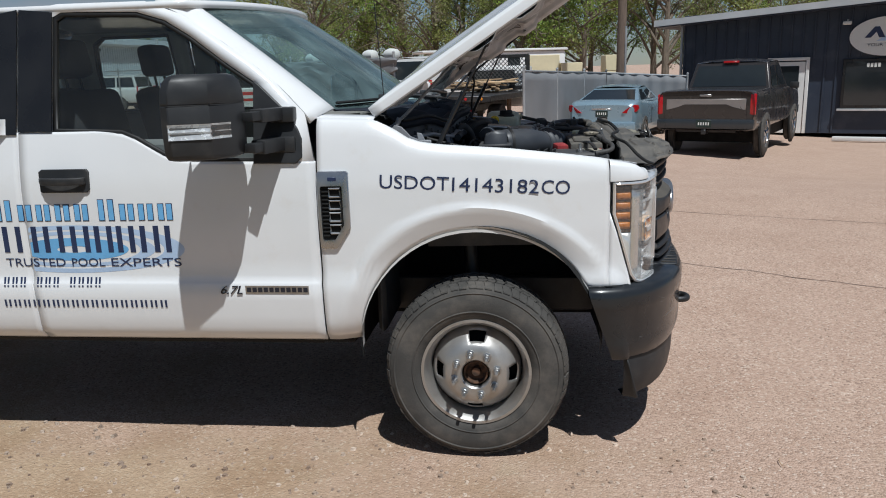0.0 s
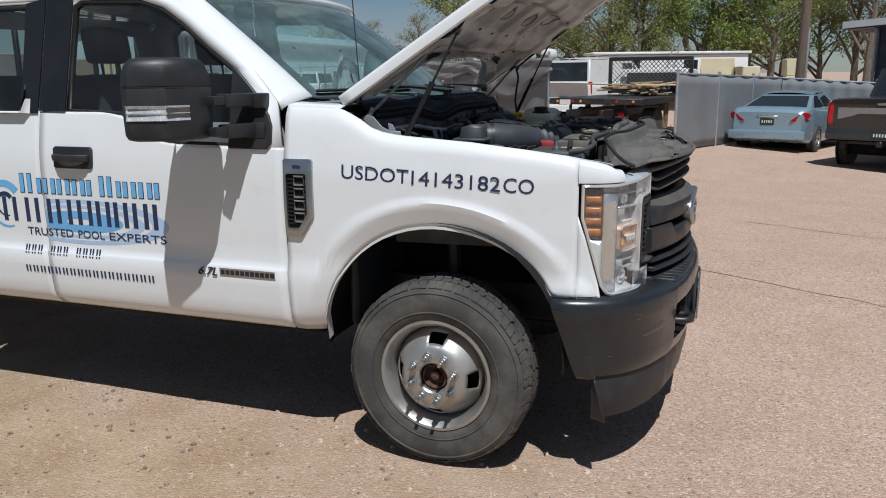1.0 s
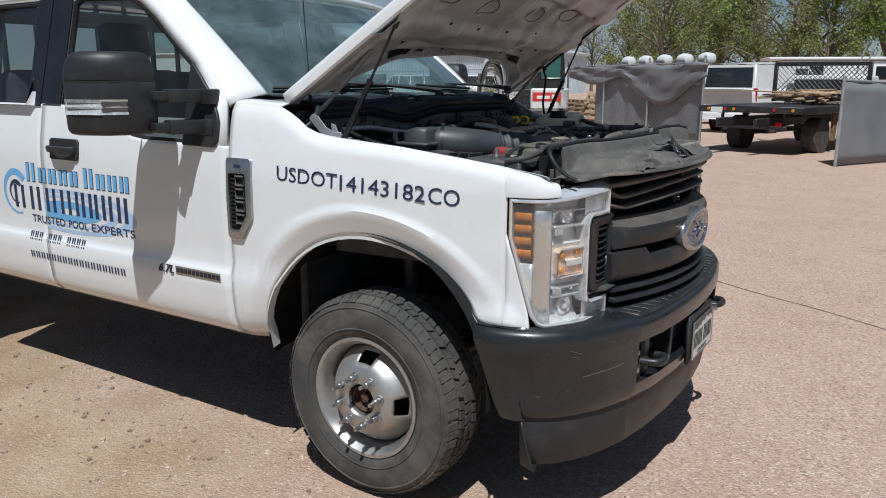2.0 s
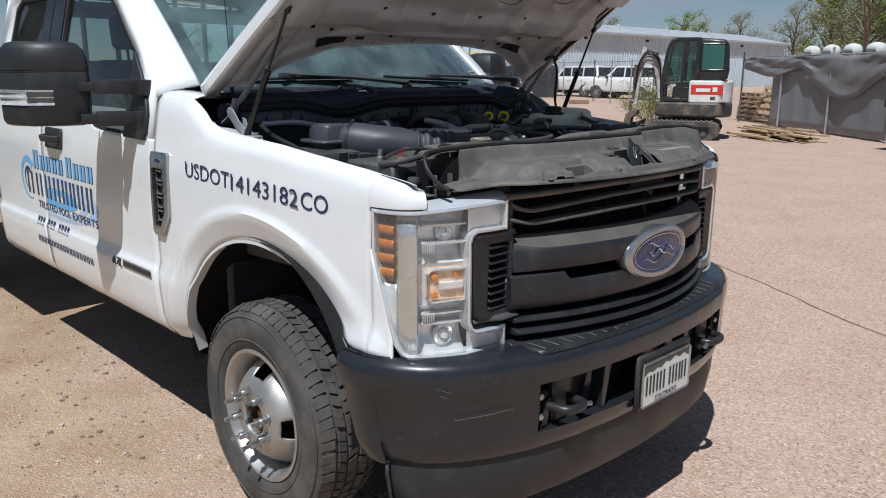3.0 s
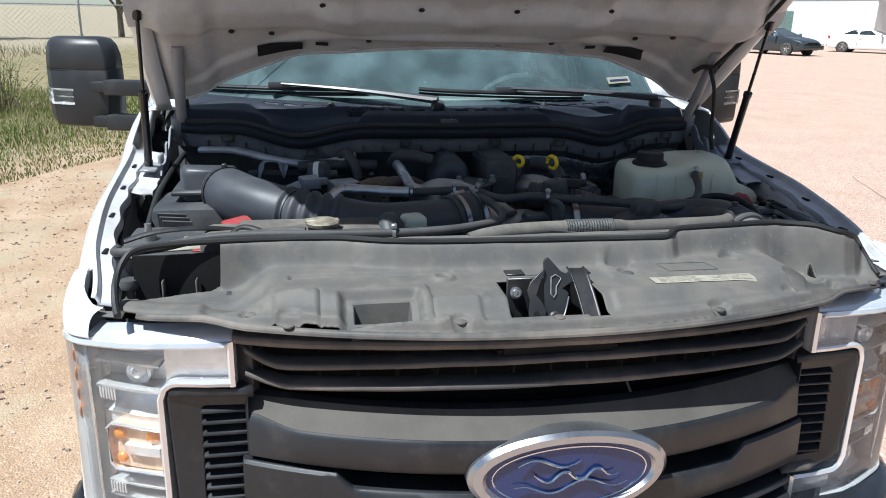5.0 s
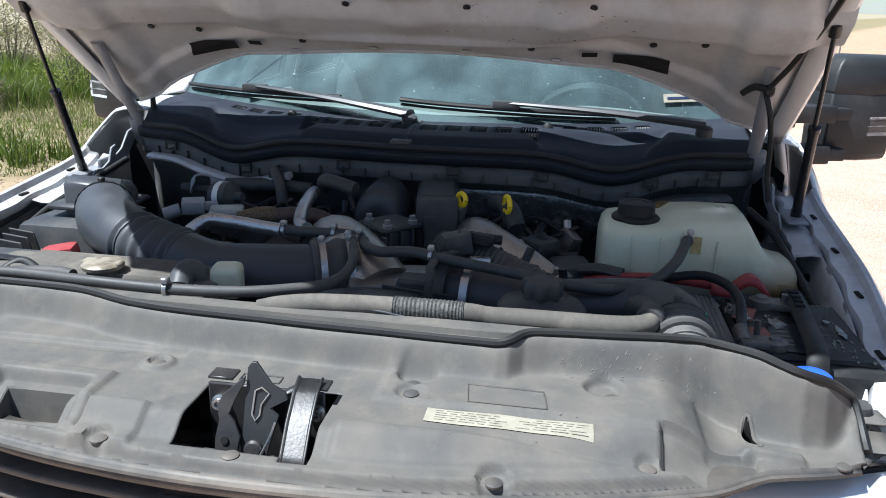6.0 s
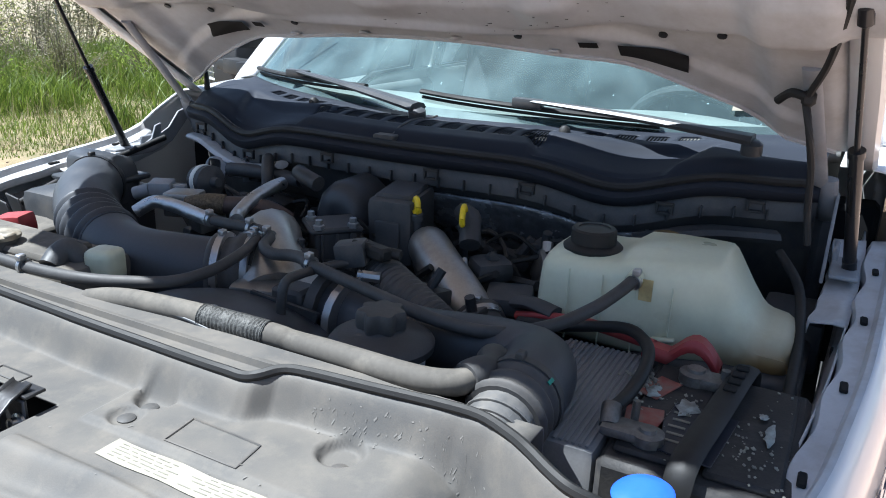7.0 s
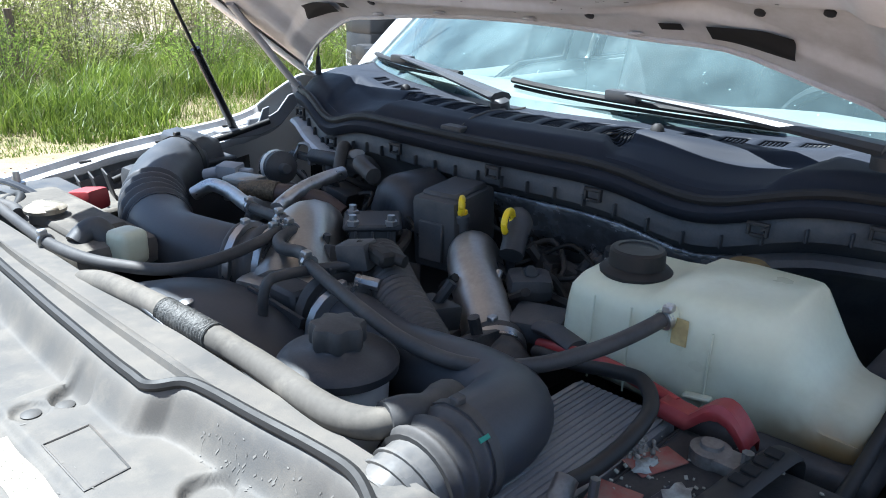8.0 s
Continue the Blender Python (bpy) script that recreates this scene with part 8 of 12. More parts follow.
# charge air pipes
ic = hose("charge_pipe", [(0.325, 0.150, 1.278), (0.340, 0.22, 1.278), (0.350, 0.32, 1.274), (0.350, 0.40, 1.281), (0.354, 0.455, 1.288), (0.378, 0.514, 1.296), (0.428, 0.536, 1.302), (0.495, 0.540, 1.304)], lambda t: 0.049 + 0.002 * smooth(0.55, 0.8, t), intake_black, "large black charge air pipe", n=24)
hose("pipe_coupler", [(0.478, 0.540, 1.303), (0.510, 0.541, 1.304), (0.545, 0.542, 1.301)], lambda t: 0.048 + 0.0038 * math.sin(t * math.pi * 8), hose_rubber, "ribbed black coupler", ic, 26, 24)
hose("pipe_outlet", [(0.538, 0.542, 1.302), (0.57, 0.543, 1.298), (0.602, 0.544, 1.286)], lambda t: 0.043 - 0.005 * t, smoke_plastic, "dark ribbed pipe outlet", ic, 22)
for x, z, r in ((0.556, 1.300, 0.0425), (0.572, 1.2965, 0.0415), (0.588, 1.291, 0.0400)):
    part("outlet_rib", Shape().lathe([(r, -0.002), (r + 0.0022, -0.0015), (r + 0.0022, 0.0015), (r, 0.002)], (x, 0.543, z), (1, 0.02, -0.28), 28), smoke_plastic, ic)
clamp(ic, (0.345, 0.196, 1.278), (0.1, 1, 0), 0.058, 0.014)
clamp(ic, (0.325, 0.150, 1.278), (0.1, 1, 0), 0.060, 0.02, hose_rubber)
clamp(ic, (0.484, 0.540, 1.303), (1, 0, 0), 0.0515, 0.012, hose_rubber)
part("green_mark", Shape().box((0.492, 0.578, 1.340), (0.014, 0.005, 0.002), 0.0006, pose(0, 0, 0, -45, 0, 0)), mat("green_paint", (0.03, 0.22, 0.16), 0.5), ic, "green paint mark")
hose("fabric_duct", [(0.215, 0.125, 1.325), (0.245, 0.175, 1.326), (0.285, 0.245, 1.315), (0.32, 0.33, 1.290), (0.335, 0.38, 1.265)], lambda t: 0.034 + 0.0012 * math.sin(t * 220), hose_rubber, "black ribbed fabric duct", n=20, steps=30)
hot = hose("hot_pipe", [(0.0, 0.155, 1.25), (0.025, 0.160, 1.292), (0.060, 0.178, 1.308), (0.105, 0.222, 1.300), (0.155, 0.288, 1.276), (0.200, 0.345, 1.250)], 0.040, alu, "bare aluminium turbo pipe", n=22)
hose("hot_coupler", [(0.195, 0.340, 1.252), (0.225, 0.378, 1.235), (0.25, 0.41, 1.21)], lambda t: 0.045 + 0.003 * math.sin(t * math.pi * 5), hose_rubber, "black rubber coupler", hot, 22, 16)
clamp(hot, (0.205, 0.352, 1.247), (0.6, 0.7, -0.4), 0.0445, 0.014)

# coolant reservoir
rows = []
prof = [(0.428, 1.352, 0.140, 0.02), (0.433, 1.368, 0.152, 0.008), (0.444, 1.377, 0.162, -0.004), (0.47, 1.380, 0.166, -0.010), (0.53, 1.380, 0.170, -0.014), (0.552, 1.382, 0.172, -0.016), (0.572, 1.396, 0.174, -0.018),
        (0.62, 1.400, 0.173, -0.018), (0.668, 1.400, 0.166, -0.018), (0.688, 1.400, 0.160, -0.018), (0.700, 1.399, 0.155, -0.018), (0.707, 1.394, 0.151, -0.016), (0.714, 1.384, 0.150, -0.014), (0.738, 1.346, 0.149, -0.010), (0.756, 1.322, 0.149, -0.006), (0.764, 1.315, 0.149, -0.004), (0.774, 1.312, 0.149, 0.0), (0.796, 1.310, 0.148, 0.006), (0.808, 1.304, 0.142, 0.012), (0.814, 1.292, 0.128, 0.02)]
for y, zt, xf, xb in prof:
    zb = 1.246
    r = 0.022
    row = [(xb, y, zb), (xb, y, zt - r), (xb + r * 0.3, y, zt - r * 0.3), (xb + r, y, zt)]
    row += [((xb + xf) / 2, y, zt + 0.002), (xf - 0.03, y, zt - 0.001), (xf - r * 0.3, y, zt - r * 0.45), (xf, y, zt - r * 1.3), (xf + 0.004, y, zb + 0.55 * (zt - zb)), (xf + 0.005, y, zb + 0.32 * (zt - zb)), (xf + 0.003, y, zb + 0.012), (xf - 0.01, y, zb)]
    rows.append(row)
def settled_mat():
    """The tank's plastic with brown sediment settled in its low outer corner."""
    m = bottle_plastic.copy()
    m.name = "tank_plastic"
    n, l = m.node_tree.nodes, m.node_tree.links
    b = n["Principled BSDF"]
    co, sx, mx = n.new("ShaderNodeTexCoord"), n.new("ShaderNodeSeparateXYZ"), n.new("ShaderNodeMix")
    nz = n.new("ShaderNodeTexNoise")
    nz.inputs["Scale"].default_value = 18.0
    l.new(co.outputs["Object"], sx.inputs["Vector"])
    l.new(co.outputs["Object"], nz.inputs["Vector"])
    got = []
    for sock, lo, hi in ((sx.outputs["Y"], 0.645, 0.775), (sx.outputs["Z"], 1.335, 1.268), (nz.outputs["Fac"], 0.05, 0.45)):
        r = n.new("ShaderNodeMapRange")
        r.inputs["From Min"].default_value, r.inputs["From Max"].default_value = lo, hi
        l.new(sock, r.inputs["Value"])
        got.append(r.outputs["Result"])
    m1, m2 = n.new("ShaderNodeMath"), n.new("ShaderNodeMath")
    m1.operation = m2.operation = "MULTIPLY"
    l.new(got[0], m1.inputs[0])
    l.new(got[1], m1.inputs[1])
    l.new(m1.outputs[0], m2.inputs[0])
    l.new(got[2], m2.inputs[1])
    mx.data_type = "RGBA"
    l.new(m2.outputs[0], mx.inputs["Factor"])
    l.new(b.inputs["Base Color"].links[0].from_socket, mx.inputs["A"])
    mx.inputs["B"].default_value = (0.24, 0.15, 0.06, 1)
    l.new(mx.outputs["Result"], b.inputs["Base Color"])
    return m


res = part("coolant_reservoir", Shape().rows(rows, closed=True, caps=True), settled_mat(), truck, "cloudy pale green plastic coolant reservoir", angle=50)
for y in (0.487, 0.540, 0.592, 0.645):
    part("moulded_rib", Shape().tube([(0.1755, y, 1.25), (0.1770, y, 1.30), (0.1745, y, 1.365)], 0.0014, 6, 4), bottle_plastic, res)
part("cap", Shape().lathe([(0.047, 0), (0.048, 0.005), (0.043, 0.010), (0.037, 0.012), (0.036, 0.032), (0.033, 0.035), (0.026, 0.035), (0.025, 0.033), (0, 0.033)], (0.095, 0.497, 1.378), (0, 0, 1), 36), rubber_black, res, "black screw cap")
part("nozzle", Shape().rod((0.155, 0.590, 1.372), (0.185, 0.588, 1.368), 0.014, 14, 0.012), bottle_plastic, res, "hose nozzle")
part("bracket_tab", Shape().box((0.181, 0.64, 1.285), (0.012, 0.035, 0.006), 0.002, pose(0, 0, 0, 10, 0, 0)), bottle_plastic, res, "moulded tab")
part("stain", Shape().box((0.1765, 0.606, 1.355), (0.002, 0.020, 0.034), 0.0008), mat("stain_ochre", (0.45, 0.36, 0.17), 0.5, vary=0.2, scale=40), res, "ochre coolant stain")
part("seat_tray", Shape().box((0.072, 0.712, 1.238), (0.205, 0.245, 0.036), 0.016, seg=3), hose_rubber, truck, "black tray under the reservoir")
bf = part("brake_reservoir", Shape().box((-0.085, 0.605, 1.312), (0.06, 0.15, 0.08), 0.014, seg=2), white_plain, truck, "pale brake fluid reservoir")
part("cap", Shape().lathe([(0.030, 0), (0.030, 0.016), (0.024, 0.021), (0, 0.021)], (-0.075, 0.578, 1.352), (0, 0, 1), 20), mat("old_brass", (0.16, 0.11, 0.04), 0.8, vary=0.3, scale=60), bf, "dirty yellow cap")
part("fuse_box", Shape().box((-0.09, 0.80, 1.235), (0.14, 0.10, 0.09), 0.014, seg=2), bay_black, truck, "black fuse box")

# driver's side battery
bat = part("battery", Shape().box((0.378, 0.748, 1.180), (0.285, 0.205, 0.195), 0.008), battery_black, truck, "dirty black battery with corroded posts")
for k in range(2):
    part("cell_lid", Shape().box((0.378, 0.698 + 0.098 * k, 1.280), (0.24, 0.080, 0.010), 0.004), battery_black, bat, "raised cell lid")
strap = part("hold_down", Shape().tube([(0.232, 0.772, 1.265), (0.245, 0.768, 1.300), (0.30, 0.762, 1.306), (0.40, 0.752, 1.305), (0.49, 0.742, 1.304), (0.525, 0.738, 1.292), (0.535, 0.736, 1.25)], 0.016, 8, 5, flat=0.34), rubber_black, bat, "black battery hold-down strap")
for k in range(4):
    part("strap_pocket", Shape().box((0.275 + 0.022 * k, 0.763 - 0.002 * k, 1.3125), (0.015, 0.016, 0.003), 0.001), void_black, strap, "dark pocket")
lb = part("warning_label", Shape().box((0.425, 0.732, 1.2865), (0.12, 0.075, 0.002), 0.0005, pose(0, 0, 0, 0, 0, -6)), ink_dark, bat, "black warning label")
for k in range(5):
    part("label_bar", Shape().box((0.39 + 0.017 * k, 0.713 + 0.002 * (k % 2), 1.288), (0.004, 0.020, 0.001)), print_grey, lb, "pale bar of small print")
part("terminal", Shape().lathe([(0.021, 0), (0.021, 0.016), (0.012, 0.018), (0.011, 0.022), (0, 0.022)], (0.290, 0.708, 1.283), (0, 0, 1), 18).box((0.292, 0.735, 1.292), (0.034, 0.040, 0.014), 0.004, seg=2).rod((0.292, 0.745, 1.285), (0.292, 0.745, 1.312), 0.006, 8), worn_steel, bat, "dull lead terminal clamp")
part("terminal", Shape().lathe([(0.019, 0), (0.019, 0.014), (0.010, 0.016), (0.009, 0.02), (0, 0.02)], (0.470, 0.690, 1.283), (0, 0, 1), 16).box((0.468, 0.665, 1.292), (0.035, 0.055, 0.012), 0.004, seg=2).rod((0.445, 0.668, 1.285), (0.442, 0.668, 1.318), 0.005, 8).rod((0.468, 0.645, 1.29), (0.445, 0.640, 1.305), 0.012, 10), worn_steel, bat, "grey lead terminal clamp")
for x, y, w, d_, a in ((0.335, 0.672, 0.060, 0.032, -20), (0.425, 0.675, 0.060, 0.045, 10)):
    part("battery_label", Shape().box((x, y, 1.2865), (w, d_, 0.002), 0.0006, pose(0, 0, 0, 0, 0, a)), old_red, bat, "torn faded red label")
rng = random.Random(44)
torn = mat("torn_label", (0.36, 0.39, 0.37), 0.8, vary=0.2, scale=40, dirt=(0.14, 0.12, 0.10), dirt_amount=0.5, dirt_scale=50)
for cx, cy, rx, ry in ((0.372, 0.715, 0.030, 0.016), (0.350, 0.668, 0.020, 0.012), (0.385, 0.812, 0.030, 0.007), (0.345, 0.800, 0.012, 0.006)):
    rim_ = [(cx + rx * math.cos(q) * rng.uniform(0.55, 1.1), cy + ry * math.sin(q) * rng.uniform(0.5, 1.15), 1.2872 + rng.uniform(0, 0.003)) for q in [2 * math.pi * k / 14 for k in range(14)]]
    part("battery_label", Shape().add([(cx, cy, 1.2878)] + rim_, [(0, k + 1, (k + 1) % 14 + 1) for k in range(14)]), torn, bat, "torn pale scrap of label", thick=0.0006)
lump_ = Shape()
for k in range(40):
    q, d = rng.uniform(0, 6.28), rng.uniform(0, 0.022)
    r = rng.uniform(0.003, 0.007)
    lump_.box((0.330 + d * math.cos(q), 0.655 + 0.7 * d * math.sin(q), 1.286 + rng.uniform(0, 0.014 - 0.4 * d)), (r, r * 0.8, r * 0.7), 0.0015, pose(0, 0, 0, rng.uniform(0, 60), rng.uniform(0, 60), rng.uniform(0, 90)))
tagged(part("corrosion", lump_, mat("corrosion_crust", (0.23, 0.21, 0.18), 0.95, vary=0.35, scale=90), bat, "pale crust of corrosion"), kind="stuff")
cr = Shape()
rng = random.Random(21)
for k in range(170):
    c = ((0.395, 0.690), (0.315, 0.640), (0.345, 0.668), (0.41, 0.79), (0.45, 0.81))[k % 5]
    x, y = rng.gauss(c[0], 0.022), rng.gauss(c[1], 0.013)
    if k % 4 == 0:
        x, y = rng.uniform(0.25, 0.51), rng.uniform(0.655, 0.845)
    r = rng.uniform(0.0006, 0.0022)
    cr.box((x, y, 1.2855 + r * 0.3), (r * 2.2, r * 1.7, r), 0.0003, pose(0, 0, 0, rng.uniform(0, 30), rng.uniform(0, 30), rng.uniform(0, 180)))
tagged(part("corrosion", cr, mat("corrosion", (0.25, 0.25, 0.21), 0.95, vary=0.3, scale=60), bat, "pale corrosion crumbs"), kind="stuff")
rc = []
for i in range(13):
    u = i / 12
    y = 0.628 + 0.105 * u
    z = 1.292 + 0.030 * math.sin(math.pi * min(1, max(0, (u - 0.35) / 0.65))) + 0.012 * (1 - u)
    rc.append([(0.226, y, z - 0.014), (0.228, y, z), (0.252, y, z + 0.001), (0.257, y, z - 0.005), (0.258, y, z - 0.016)])
part("terminal_cover", Shape().rows(rc), red_plastic, bat, "dusty red terminal cover", thick=0.003)
ca = hose("battery_cable", [(0.20, 0.42, 1.27), (0.225, 0.50, 1.29), (0.245, 0.56, 1.312), (0.262, 0.61, 1.325), (0.305, 0.645, 1.325), (0.36, 0.655, 1.318), (0.41, 0.650, 1.306), (0.448, 0.642, 1.302)], 0.0085, rubber_black, "thick black battery cable")
hose("cable_sleeve", [(0.17, 0.405, 1.265), (0.19, 0.46, 1.283), (0.205, 0.53, 1.295), (0.222, 0.60, 1.297), (0.232, 0.64, 1.296)], 0.0085, red_plastic, "red battery cable", ca)
hose("cable_clip", [(0.155, 0.395, 1.283), (0.17, 0.43, 1.292), (0.185, 0.475, 1.290)], 0.017, bay_black, "black cable duct", ca, flat=0.6)
cooler_grey = mat("cooler_grey", (0.19, 0.193, 0.20), 0.6, vary=0.12, scale=8, fine=300, bump=0.15, bump_size=0.001, dirt=(0.19, 0.18, 0.165), dirt_amount=0.3, dirt_scale=8)
rad = part("cooler_box", Shape().box((0.370, 0.575, 1.187), (0.285, 0.135, 0.18), 0.012, seg=2), cooler_grey, truck, "dusty black ribbed cooler end")
for k in range(15):
    part("cooler_rib", Shape().box((0.370, 0.519 + 0.0080 * k, 1.2775), (0.270, 0.0050, 0.0026), 0.0008), cooler_grey, rad)
wa = part("washer_filler", Shape().rod((0.570, 0.730, 1.18), (0.574, 0.712, 1.286), 0.024, 18), bay_black, truck, "black washer filler neck")
part("cap", Shape().lathe([(0.031, 0), (0.032, 0.003), (0.029, 0.006), (0.016, 0.008), (0, 0.009)], (0.574, 0.712, 1.286), (0.05, -0.12, 1), 30), blue_plastic, wa, "bright blue washer cap")

# passenger's side battery
bp = part("battery", Shape().box((0.445, -0.715, 1.215), (0.22, 0.20, 0.17), 0.008), bay_black, truck, "black battery with a red cover")
part("terminal_cover", Shape().box((0.365, -0.590, 1.298), (0.055, 0.065, 0.045), 0.012, pose(0, 0, 0, 8, 0, 20), seg=2), red_plastic, bp, "dusty dark red terminal cover")
part("hold_down", Shape().tube([(0.50, -0.80, 1.315), (0.49, -0.74, 1.330), (0.475, -0.66, 1.332), (0.46, -0.58, 1.322)], 0.009, 8, 5, flat=0.6), dark_steel, bp, "dark hold-down bar")
part("terminal", Shape().lathe([(0.016, 0), (0.016, 0.012), (0.008, 0.014), (0.007, 0.035), (0, 0.035)], (0.44, -0.765, 1.30), (0, 0, 1), 12), steel, bp, "steel terminal post")
part("battery_label", Shape().box((0.50, -0.69, 1.302), (0.06, 0.11, 0.003), 0.001, pose(0, 0, 0, 0, 0, 8)).box((0.45, -0.66, 1.302), (0.03, 0.07, 0.003), 0.001), label_paper, bp, "worn paper label")
part("battery_label", Shape().box((0.52, -0.63, 1.301), (0.035, 0.07, 0.003), 0.001), red_plastic, bp, "torn red label")
for k in range(3):
    hose("wire_loom", [(0.53, -0.60 + 0.012 * k, 1.315), (0.50, -0.57, 1.335 - 0.006 * k), (0.515, -0.53, 1.330), (0.545, -0.50, 1.318)], 0.0085, rubber_black, "corrugated wire loom", bp)

# dipsticks
for x, y, z, r, yaw in ((0.036, 0.235, 1.368, 0.019, 20), (0.040, 0.138, 1.374, 0.014, 40)):
    d = part("dipstick", Shape().rod((x - 0.03, y - 0.01, 1.22), (x, y, z - 0.02), 0.008, 10).lathe([(0.012, 0), (0.012, 0.012), (0.007, 0.018), (0, 0.018)], (x - 0.002, y, z - 0.022), (0.2, 0, 1), 12), bay_black, truck, "oil dipstick tube")
    c, sn = math.cos(radians(yaw)), math.sin(radians(yaw))
    pts = [(x + 0.004 + r * math.cos(a) * c * 1.1, y + r * math.cos(a) * sn * 1.1, z + 0.008 + r * 0.9 * math.sin(a)) for a in [2 * math.pi * k / 14 for k in range(15)]]
    part("pull_ring", Shape().tube(pts, 0.0055, 8, 2).rod((x, y, z - 0.012), (x + 0.002, y, z - 0.002), 0.009, 10), yellow_plastic, d, "bright yellow pull ring")

# small things on and round the engine: sensors, brackets, connectors, looms
rng = random.Random(5)
def lump(name, c, size, m_, label, tilt=(0, 0, 0), bev=0.006):
    return part(name, Shape().box(c, size, bev, pose(0, 0, 0, *tilt), seg=2), m_, eng, label)


sen = lump("sensor", (0.294, 0.165, 1.362), (0.04, 0.05, 0.04), bay_black, "black sensor", (10, 0, 20))
part("connector", Shape().box((0.286, 0.205, 1.370), (0.026, 0.055, 0.022), 0.005, pose(0, 0, 0, 0, 0, -16)).rod((0.292, 0.165, 1.376), (0.276, 0.245, 1.368), 0.009, 10), rubber_black, sen, "black plug")
part("steel_fitting", Shape().rod((0.318, 0.192, 1.338), (0.305, 0.226, 1.336), 0.009, 8), steel, sen, "bright steel fitting")
hose("sensor_loom", [(0.30, 0.175, 1.352), (0.339, 0.140, 1.346), (0.403, 0.136, 1.351), (0.428, 0.138, 1.348), (0.437, 0.138, 1.325), (0.438, 0.136, 1.290)], 0.0075, hose_rubber, "black corrugated loom", eng)
lump("egr_valve", (0.155, -0.345, 1.335), (0.055, 0.07, 0.05), alu, "grey actuator", (0, 0, 20))
lump("egr_valve", (0.16, -0.28, 1.318), (0.06, 0.05, 0.05), alu, "grey actuator", (0, 10, -20))
fl = part("small_filter", Shape().lathe([(0.010, -0.03), (0.034, -0.022), (0.036, 0.022), (0.012, 0.032), (0.01, 0.05)], (0.035, -0.405, 1.349), (0.2, 1, 0.1), 22), bay_black, eng, "small black canister")
part("canister_label", Shape().lathe([(0.0366, -0.008), (0.0366, 0.006)], (0.035, -0.405, 1.349), (0.2, 1, 0.1), 22), label_white, fl, "white label band")
hose("mesh_sleeve", [(0.185, -0.305, 1.340), (0.165, -0.268, 1.348), (0.150, -0.240, 1.346)], 0.021, mat("mesh_brown", (0.11, 0.085, 0.055), 0.6, metal=0.4, vary=0.4, scale=200, fine=260, bump=0.8), "brown wire mesh sleeve", eng)
hose("brown_hose", [(0.155, -0.248, 1.346), (0.130, -0.205, 1.346), (0.105, -0.165, 1.338), (0.085, -0.130, 1.315)], 0.018, mat("brown_rubber", (0.075, 0.052, 0.045), 0.55, vary=0.2, scale=20), "brownish rubber hose", eng)
for y in (-0.535, -0.468):
    u = Shape().tube([(-0.128, y - 0.034, 1.312), (-0.130, y - 0.030, 1.335), (-0.138, y - 0.020, 1.354), (-0.138, y + 0.020, 1.354), (-0.130, y + 0.030, 1.335), (-0.128, y + 0.034, 1.312)], 0.010, 6, 3, flat=0.35)
    part("rail_bracket", u, hinge_grey, eng, "bent grey sheet bracket")
hose("curved_hose", [(-0.105, -0.335, 1.345), (-0.100, -0.338, 1.380), (-0.080, -0.325, 1.386), (-0.055, -0.305, 1.360), (-0.040, -0.295, 1.320)], 0.014, hose_rubber, "curved black hose", eng)
part("connector", Shape().box((0.134, -0.430, 1.352), (0.036, 0.048, 0.028), 0.004, pose(0, 0, 0, 0, 8, 24), seg=2).box((0.118, -0.398, 1.350), (0.020, 0.030, 0.018), 0.003, pose(0, 0, 0, 0, 0, 24)).rod((0.145, -0.455, 1.345), (0.160, -0.485, 1.335), 0.014, 10), hinge_grey, eng, "pale grey wire connector")
part("fuel_rail_cover", Shape().box((-0.142, -0.50, 1.322), (0.020, 0.20, 0.016), 0.003), bay_black, eng, "dark rail behind the brackets")
part("fuel_rail", Shape().tube([(-0.10, -0.46, 1.345), (-0.095, -0.36, 1.352), (-0.09, -0.24, 1.35)], 0.016, 10, 5), bay_black, eng, "black rail")
for k in range(34):
    x, y = rng.uniform(-0.16, 0.26), rng.uniform(-0.42, 0.40)
    if (x > 0.18 and y < -0.1) or (0.0 < x < 0.22 and 0.14 < y < 0.38):
        continue
    z = 1.245 + rng.uniform(0, 0.055)
    m_ = rng.choice((bay_black, bay_black, hose_rubber, black_plastic, dark_steel, alu))
    c = part("engine_fitting", Shape().box((x, y, z), (rng.uniform(0.02, 0.07), rng.uniform(0.02, 0.08), rng.uniform(0.025, 0.06)), 0.006, pose(0, 0, 0, rng.uniform(-20, 20), rng.uniform(-20, 20), rng.uniform(0, 90)), seg=2).rod((x, y, z), (x + rng.uniform(-0.03, 0.03), y + rng.uniform(-0.03, 0.03), z + 0.045), rng.uniform(0.005, 0.011), 8), m_, eng, "dark engine fitting")
for k in range(26):
    x, y = rng.uniform(-0.17, 0.24), rng.uniform(-0.42, 0.40)
    pts = [(x, y, 1.25 + rng.uniform(0, 0.05))]
    for j in range(4):
        x, y = x + rng.uniform(-0.06, 0.06), y + rng.uniform(-0.09, 0.09)
        pts.append((x, y, 1.27 + rng.uniform(0, 0.06)))
    part("wire", Shape().tube(pts, rng.choice((0.004, 0.005, 0.007, 0.010)), 7, 5), rng.choice((rubber_black, rubber_black, hose_rubber, bay_black)), eng, "black wire loom")
lump("cap_block", (0.135, 0.375, 1.275), (0.07, 0.08, 0.035), bay_black, "black capped housing", (0, 6, 20), 0.012)
